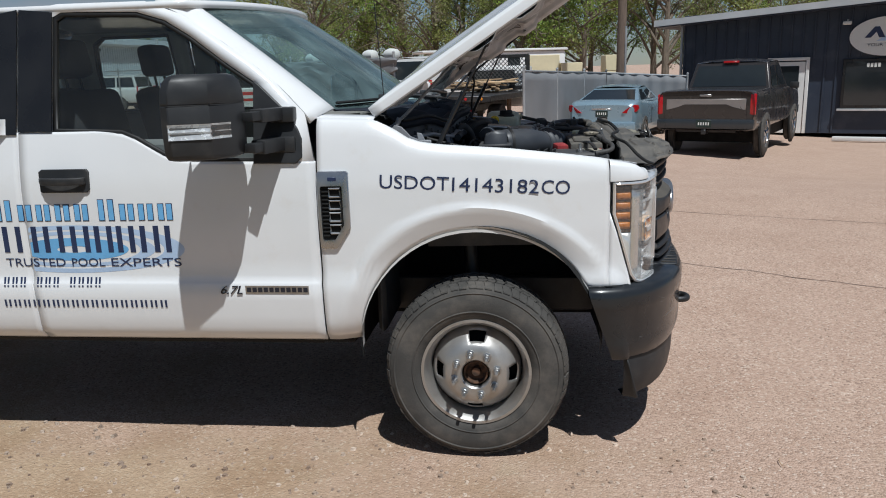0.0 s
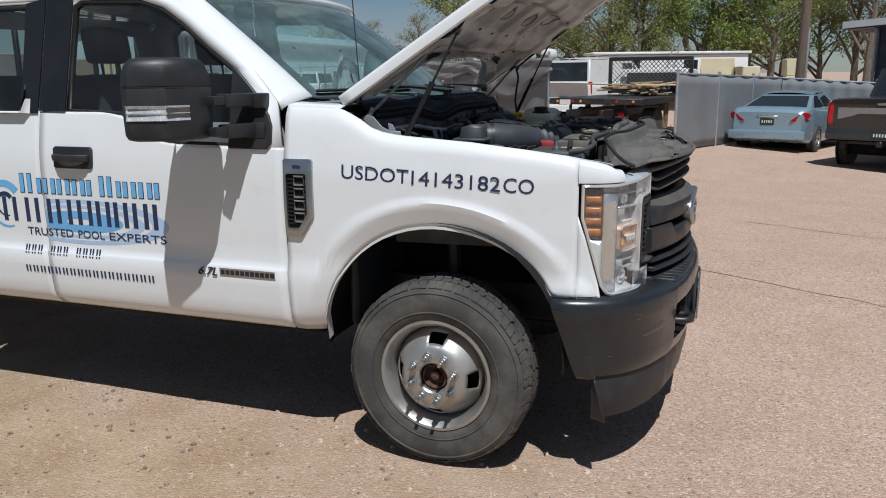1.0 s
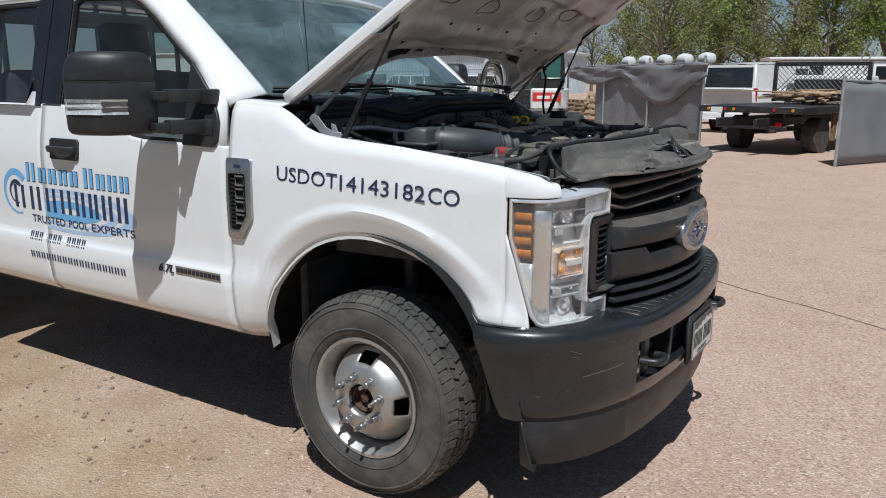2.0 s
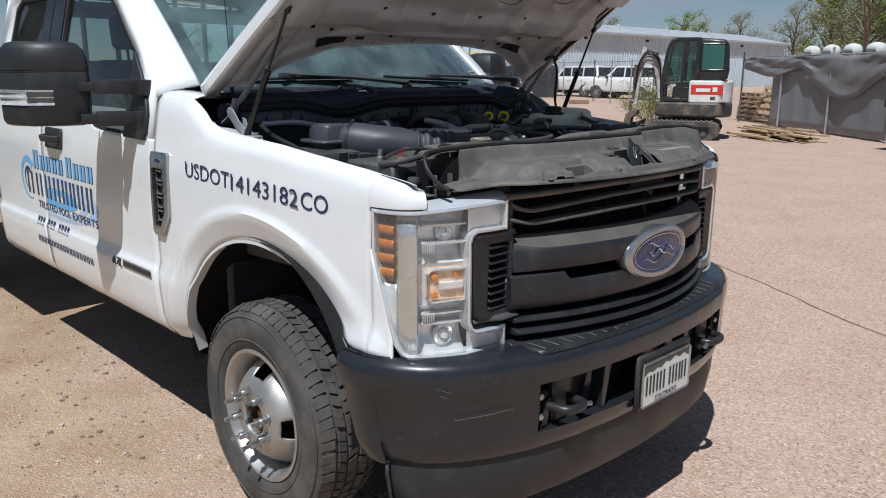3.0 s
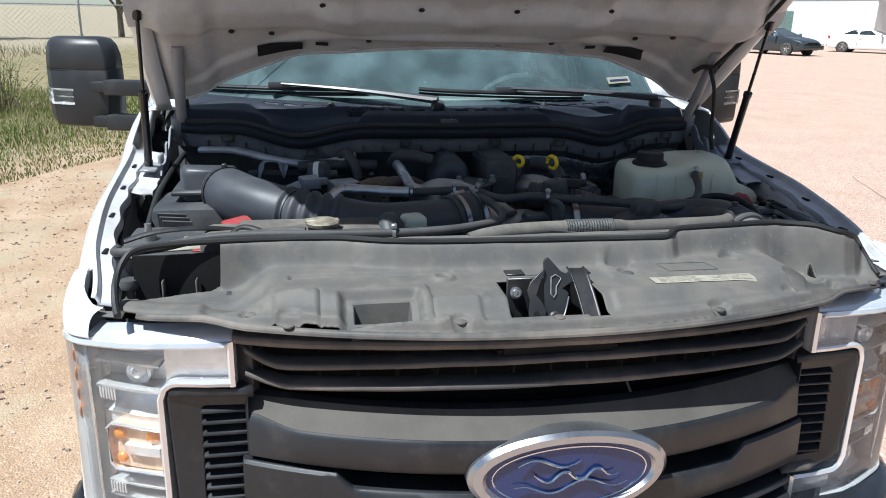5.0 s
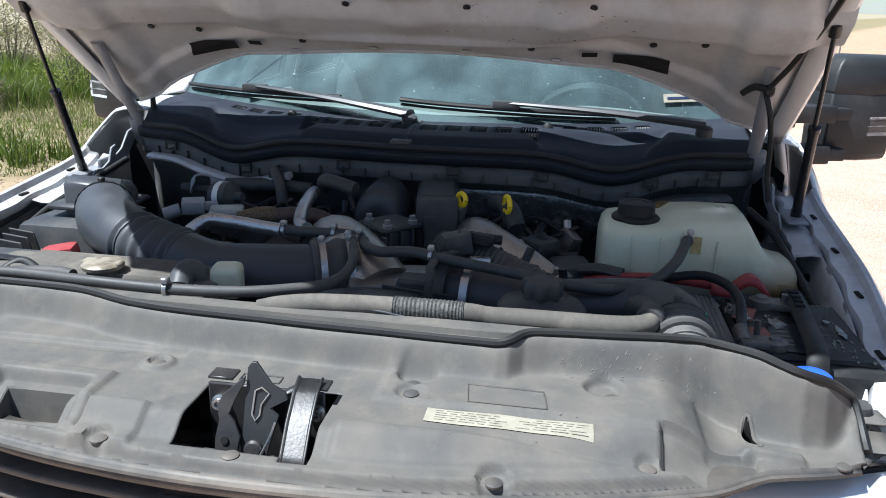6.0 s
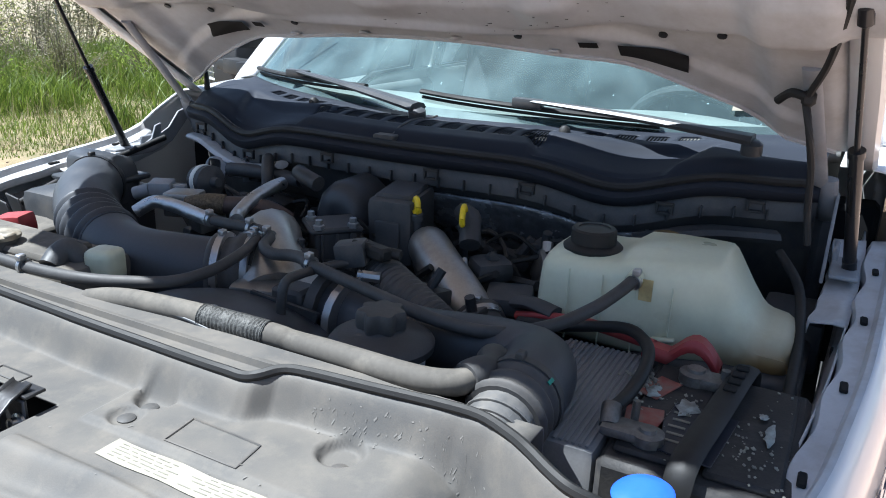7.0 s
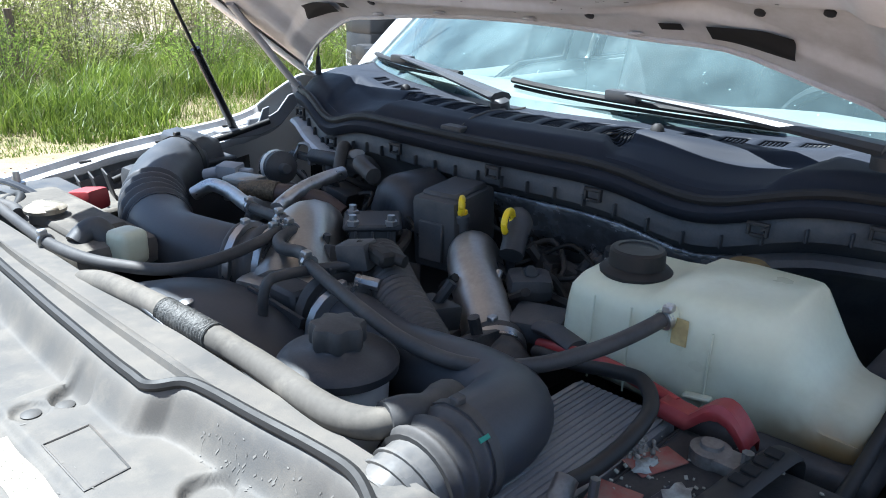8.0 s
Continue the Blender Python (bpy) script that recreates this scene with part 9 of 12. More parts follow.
lump("cap_block", (0.075, 0.31, 1.30), (0.07, 0.07, 0.04), bay_black, "black round housing", (0, 0, 45), 0.018)
hose("silver_wire", [(0.10, 0.27, 1.315), (0.125, 0.285, 1.305), (0.145, 0.31, 1.295), (0.155, 0.335, 1.28)], 0.006, foil, "silver braided wire", eng)
hose("curved_hose", [(0.03, -0.10, 1.385), (0.01, -0.16, 1.395), (-0.03, -0.19, 1.385), (-0.06, -0.20, 1.36)], 0.016, hose_rubber, "curved black hose", eng)
part("black_pipe", Shape().tube([(-0.03, 0.20, 1.36), (0.0, 0.23, 1.362), (0.03, 0.245, 1.355), (0.06, 0.26, 1.33)], 0.02, 10, 5), bay_black, eng, "black filler pipe")
# driver's side wiring by the strut
hose("fender_loom", [(-0.12, 0.76, 1.36), (-0.05, 0.80, 1.33), (0.05, 0.815, 1.30), (0.16, 0.82, 1.28), (0.3, 0.82, 1.26)], 0.008, rubber_black, "black wire loom along the fender")
hose("fender_loom", [(-0.20, -0.78, 1.37), (-0.08, -0.80, 1.34), (0.08, -0.81, 1.31), (0.22, -0.81, 1.27)], 0.008, rubber_black, "black wire loom along the fender")

# ---- the yard: materials ----
car_blue = mat("car_blue", (0.30, 0.42, 0.50), 0.28, metal=0.45, vary=0.02, scale=2, bump=0.0, coat=0.6, rvary=0.05)
car_brown = mat("car_brown", (0.050, 0.044, 0.042), 0.28, metal=0.4, vary=0.03, scale=2, bump=0.0, coat=0.6, rvary=0.05)
car_white = mat("car_white", (0.74, 0.74, 0.73), 0.3, vary=0.02, scale=2, bump=0.0, coat=0.4, rvary=0.05)
car_green = mat("car_green", (0.012, 0.17, 0.13), 0.28, vary=0.05, scale=2, bump=0.0, coat=0.6, rvary=0.05)
car_dark = mat("car_dark", (0.03, 0.035, 0.04), 0.3, vary=0.05, scale=2, bump=0.0, coat=0.5, rvary=0.05)
car_red = mat("car_red", (0.35, 0.03, 0.03), 0.3, vary=0.05, scale=2, bump=0.0, coat=0.5, rvary=0.05)
pane_dark = mat("pane_dark", (0.02, 0.025, 0.028), 0.06, vary=0.1, scale=3, bump=0.0, rvary=0.03, coat=0.5)
navy_siding = mat("navy_siding", (0.030, 0.040, 0.062), 0.5, vary=0.1, scale=1.5, fine=60, bump=0.1, dirt=(0.11, 0.12, 0.14), dirt_amount=0.2, dirt_scale=1.2)
pale_siding = mat("pale_siding", (0.58, 0.66, 0.72), 0.45, vary=0.05, scale=0.6, fine=30, bump=0.05, dirt=(0.45, 0.42, 0.38), dirt_amount=0.12, dirt_scale=0.8)
roof_metal = mat("roof_metal", (0.55, 0.56, 0.57), 0.4, metal=0.3, vary=0.06, scale=1)
screen_grey = mat("screen_grey", (0.20, 0.205, 0.215), 0.85, vary=0.08, scale=1.2, fine=200, bump=0.3, dirt=(0.24, 0.22, 0.2), dirt_amount=0.2, dirt_scale=1.5)
tarp_grey = mat("tarp_grey", (0.19, 0.19, 0.195), 0.75, vary=0.12, scale=2, fine=120, bump=0.2)
galvanised = mat("galvanised", (0.42, 0.43, 0.44), 0.5, metal=0.6, vary=0.1, scale=6)
pole_wood = mat("pole_wood", (0.15, 0.11, 0.085), 0.9, vary=0.2, scale=4, fine=60, bump=0.5, bump_size=0.006, stretch=(6, 6, 0.6))
raw_wood = mat("raw_wood", (0.42, 0.30, 0.18), 0.8, vary=0.2, scale=5, fine=70, bump=0.3, stretch=(1, 1, 4), per_piece=0.25)
cream_panel = mat("cream_panel", (0.68, 0.60, 0.40), 0.7, vary=0.06, scale=2)
rust_brown = mat("rust_brown", (0.20, 0.11, 0.06), 0.85, vary=0.25, scale=5, fine=60, bump=0.3, color2=(0.30, 0.22, 0.15))
bark = mat("bark", (0.16, 0.13, 0.10), 0.95, vary=0.25, scale=5, fine=40, bump=0.6, bump_size=0.02, stretch=(3, 3, 0.7))
exc_white = mat("exc_white", (0.68, 0.68, 0.66), 0.4, vary=0.06, scale=3, dirt=(0.35, 0.25, 0.17), dirt_amount=0.3, dirt_scale=4)
exc_dark = mat("exc_dark", (0.055, 0.055, 0.055), 0.5, vary=0.1, scale=4, dirt=(0.28, 0.19, 0.12), dirt_amount=0.35, dirt_scale=4)
exc_mud = mat("exc_mud", (0.20, 0.145, 0.10), 0.9, vary=0.2, scale=5, fine=60, bump=0.4, color2=(0.08, 0.07, 0.06))
exc_grime = mat("exc_grime", (0.50, 0.49, 0.47), 0.5, vary=0.12, scale=5, dirt=(0.16, 0.12, 0.09), dirt_amount=0.55, dirt_scale=7)
cab_black = mat("cab_black", (0.022, 0.023, 0.024), 0.4, vary=0.12, scale=4, dirt=(0.16, 0.12, 0.085), dirt_amount=0.15, dirt_scale=5)
exc_red = mat("exc_red", (0.50, 0.04, 0.03), 0.4, vary=0.05, scale=4)
bucket_red = mat("bucket_red", (0.75, 0.055, 0.02), 0.4, vary=0.06, scale=6)


def leaf_mat(name, a, b, rough=0.6, trans=0.25):
    m = bpy.data.materials.new(name)
    m.use_nodes = True
    n, l = m.node_tree.nodes, m.node_tree.links
    p = n["Principled BSDF"]
    geo, mx, nz, m2 = n.new("ShaderNodeNewGeometry"), n.new("ShaderNodeMix"), n.new("ShaderNodeTexNoise"), n.new("ShaderNodeMix")
    mx.data_type = m2.data_type = "RGBA"
    m2.blend_type = "MULTIPLY"
    mx.inputs["A"].default_value, mx.inputs["B"].default_value = (*a, 1), (*b, 1)
    l.new(geo.outputs["Random Per Island"], mx.inputs["Factor"])
    nz.inputs["Scale"].default_value = 0.7
    l.new(geo.outputs["Position"], nz.inputs["Vector"])
    rp = n.new("ShaderNodeMapRange")
    rp.inputs["From Min"].default_value, rp.inputs["From Max"].default_value, rp.inputs["To Min"].default_value, rp.inputs["To Max"].default_value = 0.3, 0.7, 0.65, 1.25
    l.new(nz.outputs["Fac"], rp.inputs["Value"])
    m2.inputs["Factor"].default_value = 1.0
    l.new(mx.outputs["Result"], m2.inputs["A"])
    l.new(rp.outputs["Result"], m2.inputs["B"])
    l.new(m2.outputs["Result"], p.inputs["Base Color"])
    p.inputs["Roughness"].default_value = rough
    tr, ms = n.new("ShaderNodeBsdfTranslucent"), n.new("ShaderNodeMixShader")
    l.new(m2.outputs["Result"], tr.inputs["Color"])
    ms.inputs["Fac"].default_value = trans
    l.new(p.outputs["BSDF"], ms.inputs[1])
    l.new(tr.outputs["BSDF"], ms.inputs[2])
    l.new(ms.outputs["Shader"], n["Material Output"].inputs["Surface"])
    return m


leaf_spring = leaf_mat("leaf_spring", (0.17, 0.20, 0.05), (0.37, 0.40, 0.13), 0.6, 0.4)
leaf_fresh = leaf_mat("leaf_fresh", (0.15, 0.23, 0.04), (0.33, 0.43, 0.09), 0.6, 0.4)
leaf_olive = leaf_mat("leaf_olive", (0.15, 0.155, 0.06), (0.29, 0.28, 0.14), 0.6, 0.35)
leaf_sage = leaf_mat("leaf_sage", (0.13, 0.14, 0.085), (0.25, 0.24, 0.15))
grass_green = leaf_mat("grass_green", (0.062, 0.105, 0.011), (0.19, 0.245, 0.040), 0.5, 0.45)
grass_dry = leaf_mat("grass_dry", (0.20, 0.17, 0.08), (0.36, 0.31, 0.17), 0.8, 0.2)
blossom = leaf_mat("blossom", (0.40, 0.37, 0.27), (0.62, 0.58, 0.47), 0.8, 0.2)


# ---- vehicles of the yard ----
BODY_SECTION = [(0.0, 1.0, 0.030), (0.55, 1.0, 0.026), (0.84, 1.0, 0.014), (0.93, 0.99, 0.0), (0.972, 0.93, 0.0), (0.985, 0.80, 0.0), (1.0, 0.62, 0.0), (1.0, 0.45, 0.0), (0.985, 0.28, 0.0), (0.975, 0.12, 0.0), (0.94, 0.02, 0.0), (0.85, 0.0, 0.0)]


def build_car(name, label, category, spec, paint, at, turn, group="", tail=None):
    """A parked vehicle. x forward from the rear axle, z up. spec: stations and sizes in metres."""
    car = thing(name, label, category, (at[0], at[1], swell(*at) if len(at) < 3 else at[2]), turn, group)
    W, base, R = spec["w"] / 2, spec["base"], spec["r"]
    low = []
    stations = spline([(x, zb, zt) for x, zb, zt, k in spec["body"]], 4)
    breadth = [(x, k) for x, zb, zt, k in spec["body"]]
    for x, zb, zt in stations:
        w = W * along(breadth, x)
        low.append([(x, s * w * a, zb + (zt - zb) * u + c) for s, sec in ((-1, BODY_SECTION), (1, BODY_SECTION[::-1])) for a, u, c in sec])
    part("body", Shape().rows(low, closed=True, caps=True), paint, car, angle=40)
    # cabin: pillars and roof as one shell, panes set into it
    cab = spec["cab"]          # (x, z, half width) rear foot, rear top, front top, front foot
    rf, rt, ft, ff = cab
    shell = Shape()
    wr, wt = W * 0.90, W * spec.get("tumble", 0.72)
    for s in (-1, 1):
        shell.add([(rf[0], s * wr, rf[1]), (rt[0], s * wt, rt[1]), (ft[0], s * wt, ft[1]), (ff[0], s * wr, ff[1])], [(0, 1, 2, 3)])
    roof = [[(x, v * wt, z + 0.05 * (1 - v * v)) for v in (-1, -0.6, 0, 0.6, 1)] for x, z in ((rt[0], rt[1]), (rt[0] + 0.2, rt[1] + 0.02), ((rt[0] + ft[0]) / 2, max(rt[1], ft[1]) + 0.03), (ft[0] - 0.2, ft[1] + 0.02), ft)]
    shell.rows(roof)
    shell.rows([[(rf[0], -wr, rf[1]), (rf[0], wr, rf[1])], [(rt[0], -wt, rt[1]), (rt[0], wt, rt[1])]])
    shell.rows([[(ff[0], -wr, ff[1]), (ff[0], wr, ff[1])], [(ft[0], -wt, ft[1]), (ft[0], wt, ft[1])]])
    part("cabin", shell, paint, car, angle=50, bevel=0.035)
    lerp = lambda a, b, t: a + (b - a) * t

    def pane(nm, quad, out):
        c = sum((Vector(q) for q in quad), Vector()) / len(quad)
        part(nm, Shape().add([Vector(q) + Vector(out) * 0.006 for q in quad], [tuple(range(len(quad)))]), pane_dark, car, "dark window glass")

    m = 0.10
    for u0, u1, a, b, out, nm in ((rf, rt, 0, 0, (-1, 0, 0.3), "rear_window"), (ff, ft, 0, 0, (1, 0, 0.3), "windshield")):
        q = []
        for t, s in ((m, -0.90), (m, 0.90), (1 - m, 0.90), (1 - m, -0.90)):
            q.append((lerp(u0[0], u1[0], t), s * lerp(wr, wt, t), lerp(u0[1], u1[1], t)))
        pane(nm, q, out)
    cuts = spec["cuts"]
    for s in (-1, 1):
        for c0, c1 in zip(cuts[:-1], cuts[1:]):
            q = []
            for x, t in ((c0 + 0.05, 0.10), (c1 - 0.05, 0.10), (c1 - 0.05, 0.88), (c0 + 0.05, 0.88)):
                z = lerp(rf[1], rt[1], t)
                lo = lerp(rf[0], rt[0], t) + 0.10
                hi = lerp(ff[0], ft[0], t) - 0.12
                q.append((min(max(x, lo), hi), s * lerp(wr, wt, t), z))
            pane("side_window", q, (0, s, 0.2))
        # arches, wheels, handles, mirrors
        for x in (0.0, base):
            y = s * (W - 0.03)
            arch = Shape().lathe([(R * 1.16, 0.0), (R * 1.16, 0.036)], (x, y - s * 0.03, R * 1.02), (0, s, 0), 28)
            part("wheel_arch", arch, void_black, car, "dark wheel arch")
            wl = part("wheel", Shape().lathe([(R * 0.62, -0.10), (R * 0.92, -0.11), (R, -0.08), (R, 0.06), (R * 0.93, 0.085), (R * 0.66, 0.088), (R * 0.64, 0.06)], (x, s * (W - 0.07), R), (0, s, 0), 32), tyre_rubber, car, "black tyre")
            rim = Shape().lathe([(R * 0.65, 0.05), (R * 0.60, 0.075), (R * 0.56, 0.03), (R * 0.2, 0.045), (R * 0.16, 0.07), (0, 0.075)], (x, s * (W - 0.07), R), (0, s, 0), 28)
            part("rim", rim, spec.get("rim", silver_rim), wl, "wheel rim")
            for k in range(5):
                a = 2 * math.pi * k / 5 + 0.3
                part("spoke", Shape().box((x + R * 0.38 * math.cos(a), s * (W - 0.005), R + R * 0.38 * math.sin(a)), (R * 0.42, 0.02, R * 0.13), 0.006, pose(0, 0, 0, 0, -math.degrees(a), 0)), spec.get("rim", silver_rim), wl)
        for c in cuts[1:-1] + cuts[:0]:
            part("door_gap", Shape().box((c, s * (W * 1.0 + 0.001), spec["belt"] - 0.28), (0.010, 0.006, 0.50)), void_black, car, "door gap")
            part("door_handle", Shape().box((c + 0.14, s * (W + 0.012), spec["belt"] - 0.12), (0.16, 0.025, 0.03), 0.008), paint, car, "door handle")
        mx_ = ff[0] - 0.35
        part("wing_mirror", Shape().box((mx_, s * (W + 0.10), spec["belt"] + 0.08), (0.10, 0.20, 0.15), 0.03, seg=2), spec.get("mirror", black_plastic), car, "wing mirror")
        # lamps
        xr, zr, zl = spec["tail"]
        if "lamp_shape" in spec:
            part("tail_lamp", Shape().prism(spec["lamp_shape"], lambda a, c, d: (xr - 0.035 + 0.9 * max(0.0, a - 0.66) ** 1.2 - d, s * a, c), -0.06, 0.035), red_lens, car, "red wrap-round tail lamp", bevel=0.008)
        else:
            part("tail_lamp", Shape().box((xr, s * (W * spec.get("lamp_y", 0.82)), zr), (0.07, spec.get("lamp_w", 0.30), zl), 0.02, pose(0, 0, 0, 0, 0, s * spec.get("lamp_turn", 12)), seg=2), red_lens, car, "red tail lamp")
        xf, zf = spec["head"]
        part("headlamp", Shape().box((xf, s * W * 0.76, zf), (0.08, 0.34, 0.16), 0.03, seg=2), clear_lens, car, "headlamp")
    xr = spec["body"][0][0]
    part("rear_bumper", Shape().box((xr - 0.02, 0, spec["bump"]), (0.12, spec["w"] * 0.97, 0.20), 0.04, seg=2), spec.get("bumper", paint), car, "rear bumper")
    xf = spec["body"][-1][0]
    part("front_bumper", Shape().box((xf + 0.02, 0, spec["bump"]), (0.12, spec["w"] * 0.95, 0.22), 0.04, seg=2), spec.get("bumper", paint), car, "front bumper")
    part("grille", Shape().box((xf + 0.005, 0, spec["head"][1] - 0.02), (0.05, spec["w"] * 0.5, 0.16), 0.02), void_black, car, "dark grille")
    part("underbody", Shape().box((base / 2, 0, R * 0.95), (base + R * 1.2, spec["w"] * 0.8, R * 0.7)), void_black, car, "dark underbody")
    pz = spec["plate"]
    pl = part("number_plate", Shape().box((pz[0], 0, pz[1]), (0.012, 0.305, 0.152), 0.004), plate_dark, car, "dark number plate with pale bars")
    for k in range(5):
        part("plate_bar", Shape().box((pz[0] - 0.007, -0.10 + 0.05 * k, pz[1]), (0.004, 0.026, 0.06)), label_white, pl)
    return car


SEDAN = dict(w=1.75, base=2.67, r=0.315, belt=0.92, bump=0.42, tumble=0.66,
             body=[(-0.92, 0.36, 0.90, 0.86), (-0.80, 0.28, 0.98, 0.95), (-0.5, 0.22, 1.02, 1.0), (0.2, 0.20, 0.97, 1.0), (1.2, 0.2, 0.93, 1.0), (2.1, 0.2, 0.92, 1.0), (2.9, 0.22, 0.84, 0.98), (3.35, 0.26, 0.72, 0.90), (3.55, 0.34, 0.60, 0.78)],
             cab=[(-0.50, 0.985), (0.42, 1.29), (1.35, 1.31), (2.38, 0.92)], cuts=[-0.15, 0.75, 1.75], tail=(-0.885, 0.82, 0.16), head=(3.30, 0.62), plate=(-0.925, 0.72), mirror=car_blue, lamp_y=0.74, lamp_w=0.36, lamp_turn=14,
             lamp_shape=[(0.50, 0.74), (0.56, 0.73), (0.84, 0.76), (0.88, 0.84), (0.86, 0.92), (0.78, 0.93), (0.66, 0.86)])
sedan = build_car("sedan", "pale blue four-door sedan parked nose to the fence", "car", SEDAN, car_blue, (2.30, 16.4, -0.235), 70)
part("trunk_line", Shape().box((-0.905, 0, 0.865), (0.02, 1.16, 0.010)), void_black, sedan, "dark trunk gap")
part("trunk_trim", Shape().box((-0.925, 0, 0.835), (0.015, 0.50, 0.035), 0.005), chrome, sedan, "chrome trunk trim")
PICKUP = dict(w=2.02, base=3.68, r=0.455, belt=1.30, bump=0.72, tumble=0.78, rim=chrome,
              body=[(-1.12, 0.62, 1.34, 0.96), (-1.05, 0.58, 1.38, 0.99), (0.0, 0.56, 1.38, 1.0), (0.78, 0.56, 1.38, 1.0), (0.80, 0.56, 1.36, 1.0), (2.9, 0.56, 1.34, 1.0), (3.6, 0.56, 1.30, 1.0), (4.45, 0.58, 1.22, 0.97), (4.68, 0.66, 1.10, 0.90)],
              cab=[(0.86, 1.36), (1.10, 1.93), (2.30, 1.95), (3.10, 1.34)], cuts=[0.95, 1.75, 2.75], tail=(-1.09, 1.12, 0.42), head=(4.60, 0.98), plate=(-1.20, 0.73), bumper=car_dark, lamp_y=0.92, lamp_w=0.125, lamp_turn=6)
brown = build_car("lifted_pickup", "dark grey-brown lifted pickup parked facing the navy building", "truck", PICKUP, car_brown, (4.32, 13.65, -0.32), 64)
part("tailgate_band", Shape().box((-1.125, 0, 1.12), (0.025, 1.60, 0.22), 0.006), mat("satin_silver", (0.34, 0.32, 0.31), 0.35, metal=0.6, vary=0.05, scale=3), brown, "satin silver tailgate band")
part("tailgate_panel", Shape().prism([(-0.82, 0.66), (0.82, 0.66), (0.82, 0.98), (0.55, 1.05), (0.42, 1.10), (-0.42, 1.10), (-0.55, 1.05), (-0.82, 0.98)], lambda a, b, d: (-1.128 - d, a, b + 0.02), 0.0, 0.014), car_brown, brown, "dark lower tailgate panel")
part("tailgate_handle", Shape().box((-1.125, 0, 1.30), (0.03, 0.24, 0.05), 0.01), steel, brown, "tailgate handle")
part("brake_light", Shape().box((1.06, 0, 1.955), (0.05, 0.34, 0.05), 0.01), red_lens, brown, "high red brake light")
part("rear_axle", Shape().rod((0, -0.85, 0.44), (0, 0.85, 0.44), 0.05, 10).lathe([(0.0, -0.17), (0.14, -0.10), (0.16, 0.05), (0.0, 0.16)], (0, 0.05, 0.44), (1, 0, 0), 14), dark_steel, brown, "dark rear axle")
part("tow_hitch", Shape().box((-1.10, 0, 0.56), (0.22, 0.10, 0.10), 0.01).box((-1.02, 0, 0.58), (0.08, 1.2, 0.07), 0.01), dark_steel, brown, "dark tow hitch")
for s in (-1, 1):
    part("leaf_spring", Shape().tube([(-0.75, s * 0.56, 0.62), (-0.3, s * 0.56, 0.50), (0.3, s * 0.56, 0.50), (0.8, s * 0.56, 0.62)], 0.035, 6, 3, flat=0.7), dark_steel, brown, "dark leaf spring")
part("bed_well", Shape().box((-0.15, 0, 1.385), (1.75, 1.72, 0.02)), void_black, brown, "dark truck bed")

SUV = dict(w=2.0, base=3.0, r=0.38, belt=1.12, bump=0.55, tumble=0.80,
           body=[(-1.05, 0.5, 1.14, 0.95), (-0.95, 0.42, 1.18, 1.0), (1.0, 0.40, 1.18, 1.0), (2.6, 0.40, 1.15, 1.0), (3.4, 0.42, 1.10, 0.98), (3.95, 0.5, 0.98, 0.88)],
           cab=[(-0.98, 1.17), (-0.80, 1.83), (1.75, 1.85), (2.55, 1.15)], cuts=[-0.9, 0.2, 1.15, 2.2], tail=(-1.03, 1.05, 0.45), head=(3.88, 0.86), plate=(-1.10, 0.85), lamp_y=0.92, lamp_w=0.12)
VAN = dict(w=1.95, base=3.4, r=0.36, belt=1.25, bump=0.5, tumble=0.84,
           body=[(-1.1, 0.45, 1.28, 0.96), (-1.0, 0.4, 1.3, 1.0), (2.6, 0.4, 1.28, 1.0), (3.7, 0.42, 1.15, 0.98), (4.25, 0.5, 0.95, 0.86)],
           cab=[(-1.06, 1.29), (-0.98, 2.02), (2.2, 2.06), (3.35, 1.25)], cuts=[1.3, 2.2, 3.0], tail=(-1.08, 1.15, 0.4), head=(4.15, 0.85), plate=(-1.14, 0.8), lamp_y=0.93, lamp_w=0.12)
CREW = dict(PICKUP, r=0.38, w=1.98, tail=(-1.09, 0.98, 0.3), rim=chrome, body=[(x, zb - 0.12, zt - 0.20, k) for x, zb, zt, k in PICKUP["body"]], belt=1.1, cab=[(0.86, 1.15), (1.02, 1.66), (1.75, 1.68), (2.35, 1.12)], cuts=[0.95, 2.1], bump=0.55, plate=(-1.2, 0.6), head=(4.6, 0.8), bumper=chrome)

build_car("suv", "white sport utility vehicle behind the chain-link fence", "car", SUV, car_white, (-26.2, 38.2), 175, "cars behind the fence")
build_car("suv", "white sport utility vehicle behind the chain-link fence", "car", SUV, car_white, (-21.6, 37.0), 178, "cars behind the fence")
build_car("suv", "dark sport utility vehicle behind the chain-link fence", "car", SUV, car_dark, (-29.6, 36.6), 170, "cars behind the fence")
build_car("suv", "dark sport utility vehicle behind the chain-link fence", "car", SUV, car_dark, (-33.4, 37.4), 172, "cars behind the fence")
build_car("old_pickup", "dark green old pickup on chrome wheels", "truck", CREW, car_green, (-34.2, 30.6), 48)
build_car("sedan", "white sedan parked behind the green pickup", "car", SEDAN, car_white, (-40.5, 31.0), 40, "far cars")
build_car("sedan", "red sedan parked behind the green pickup", "car", SEDAN, car_red, (-39.0, 34.0), 48, "far cars")
build_car("sedan", "dark sedan far across the lot", "car", SEDAN, car_dark, (-38.0, 23.6), 20, "far cars")
build_car("cargo_van", "white cargo van behind the fence", "van", VAN, car_white, (-3.5, 22.6), 72, "white vans")
build_car("cargo_van", "white cargo van behind the fence", "van", VAN, car_white, (-4.6, 27.2), 70, "white vans")

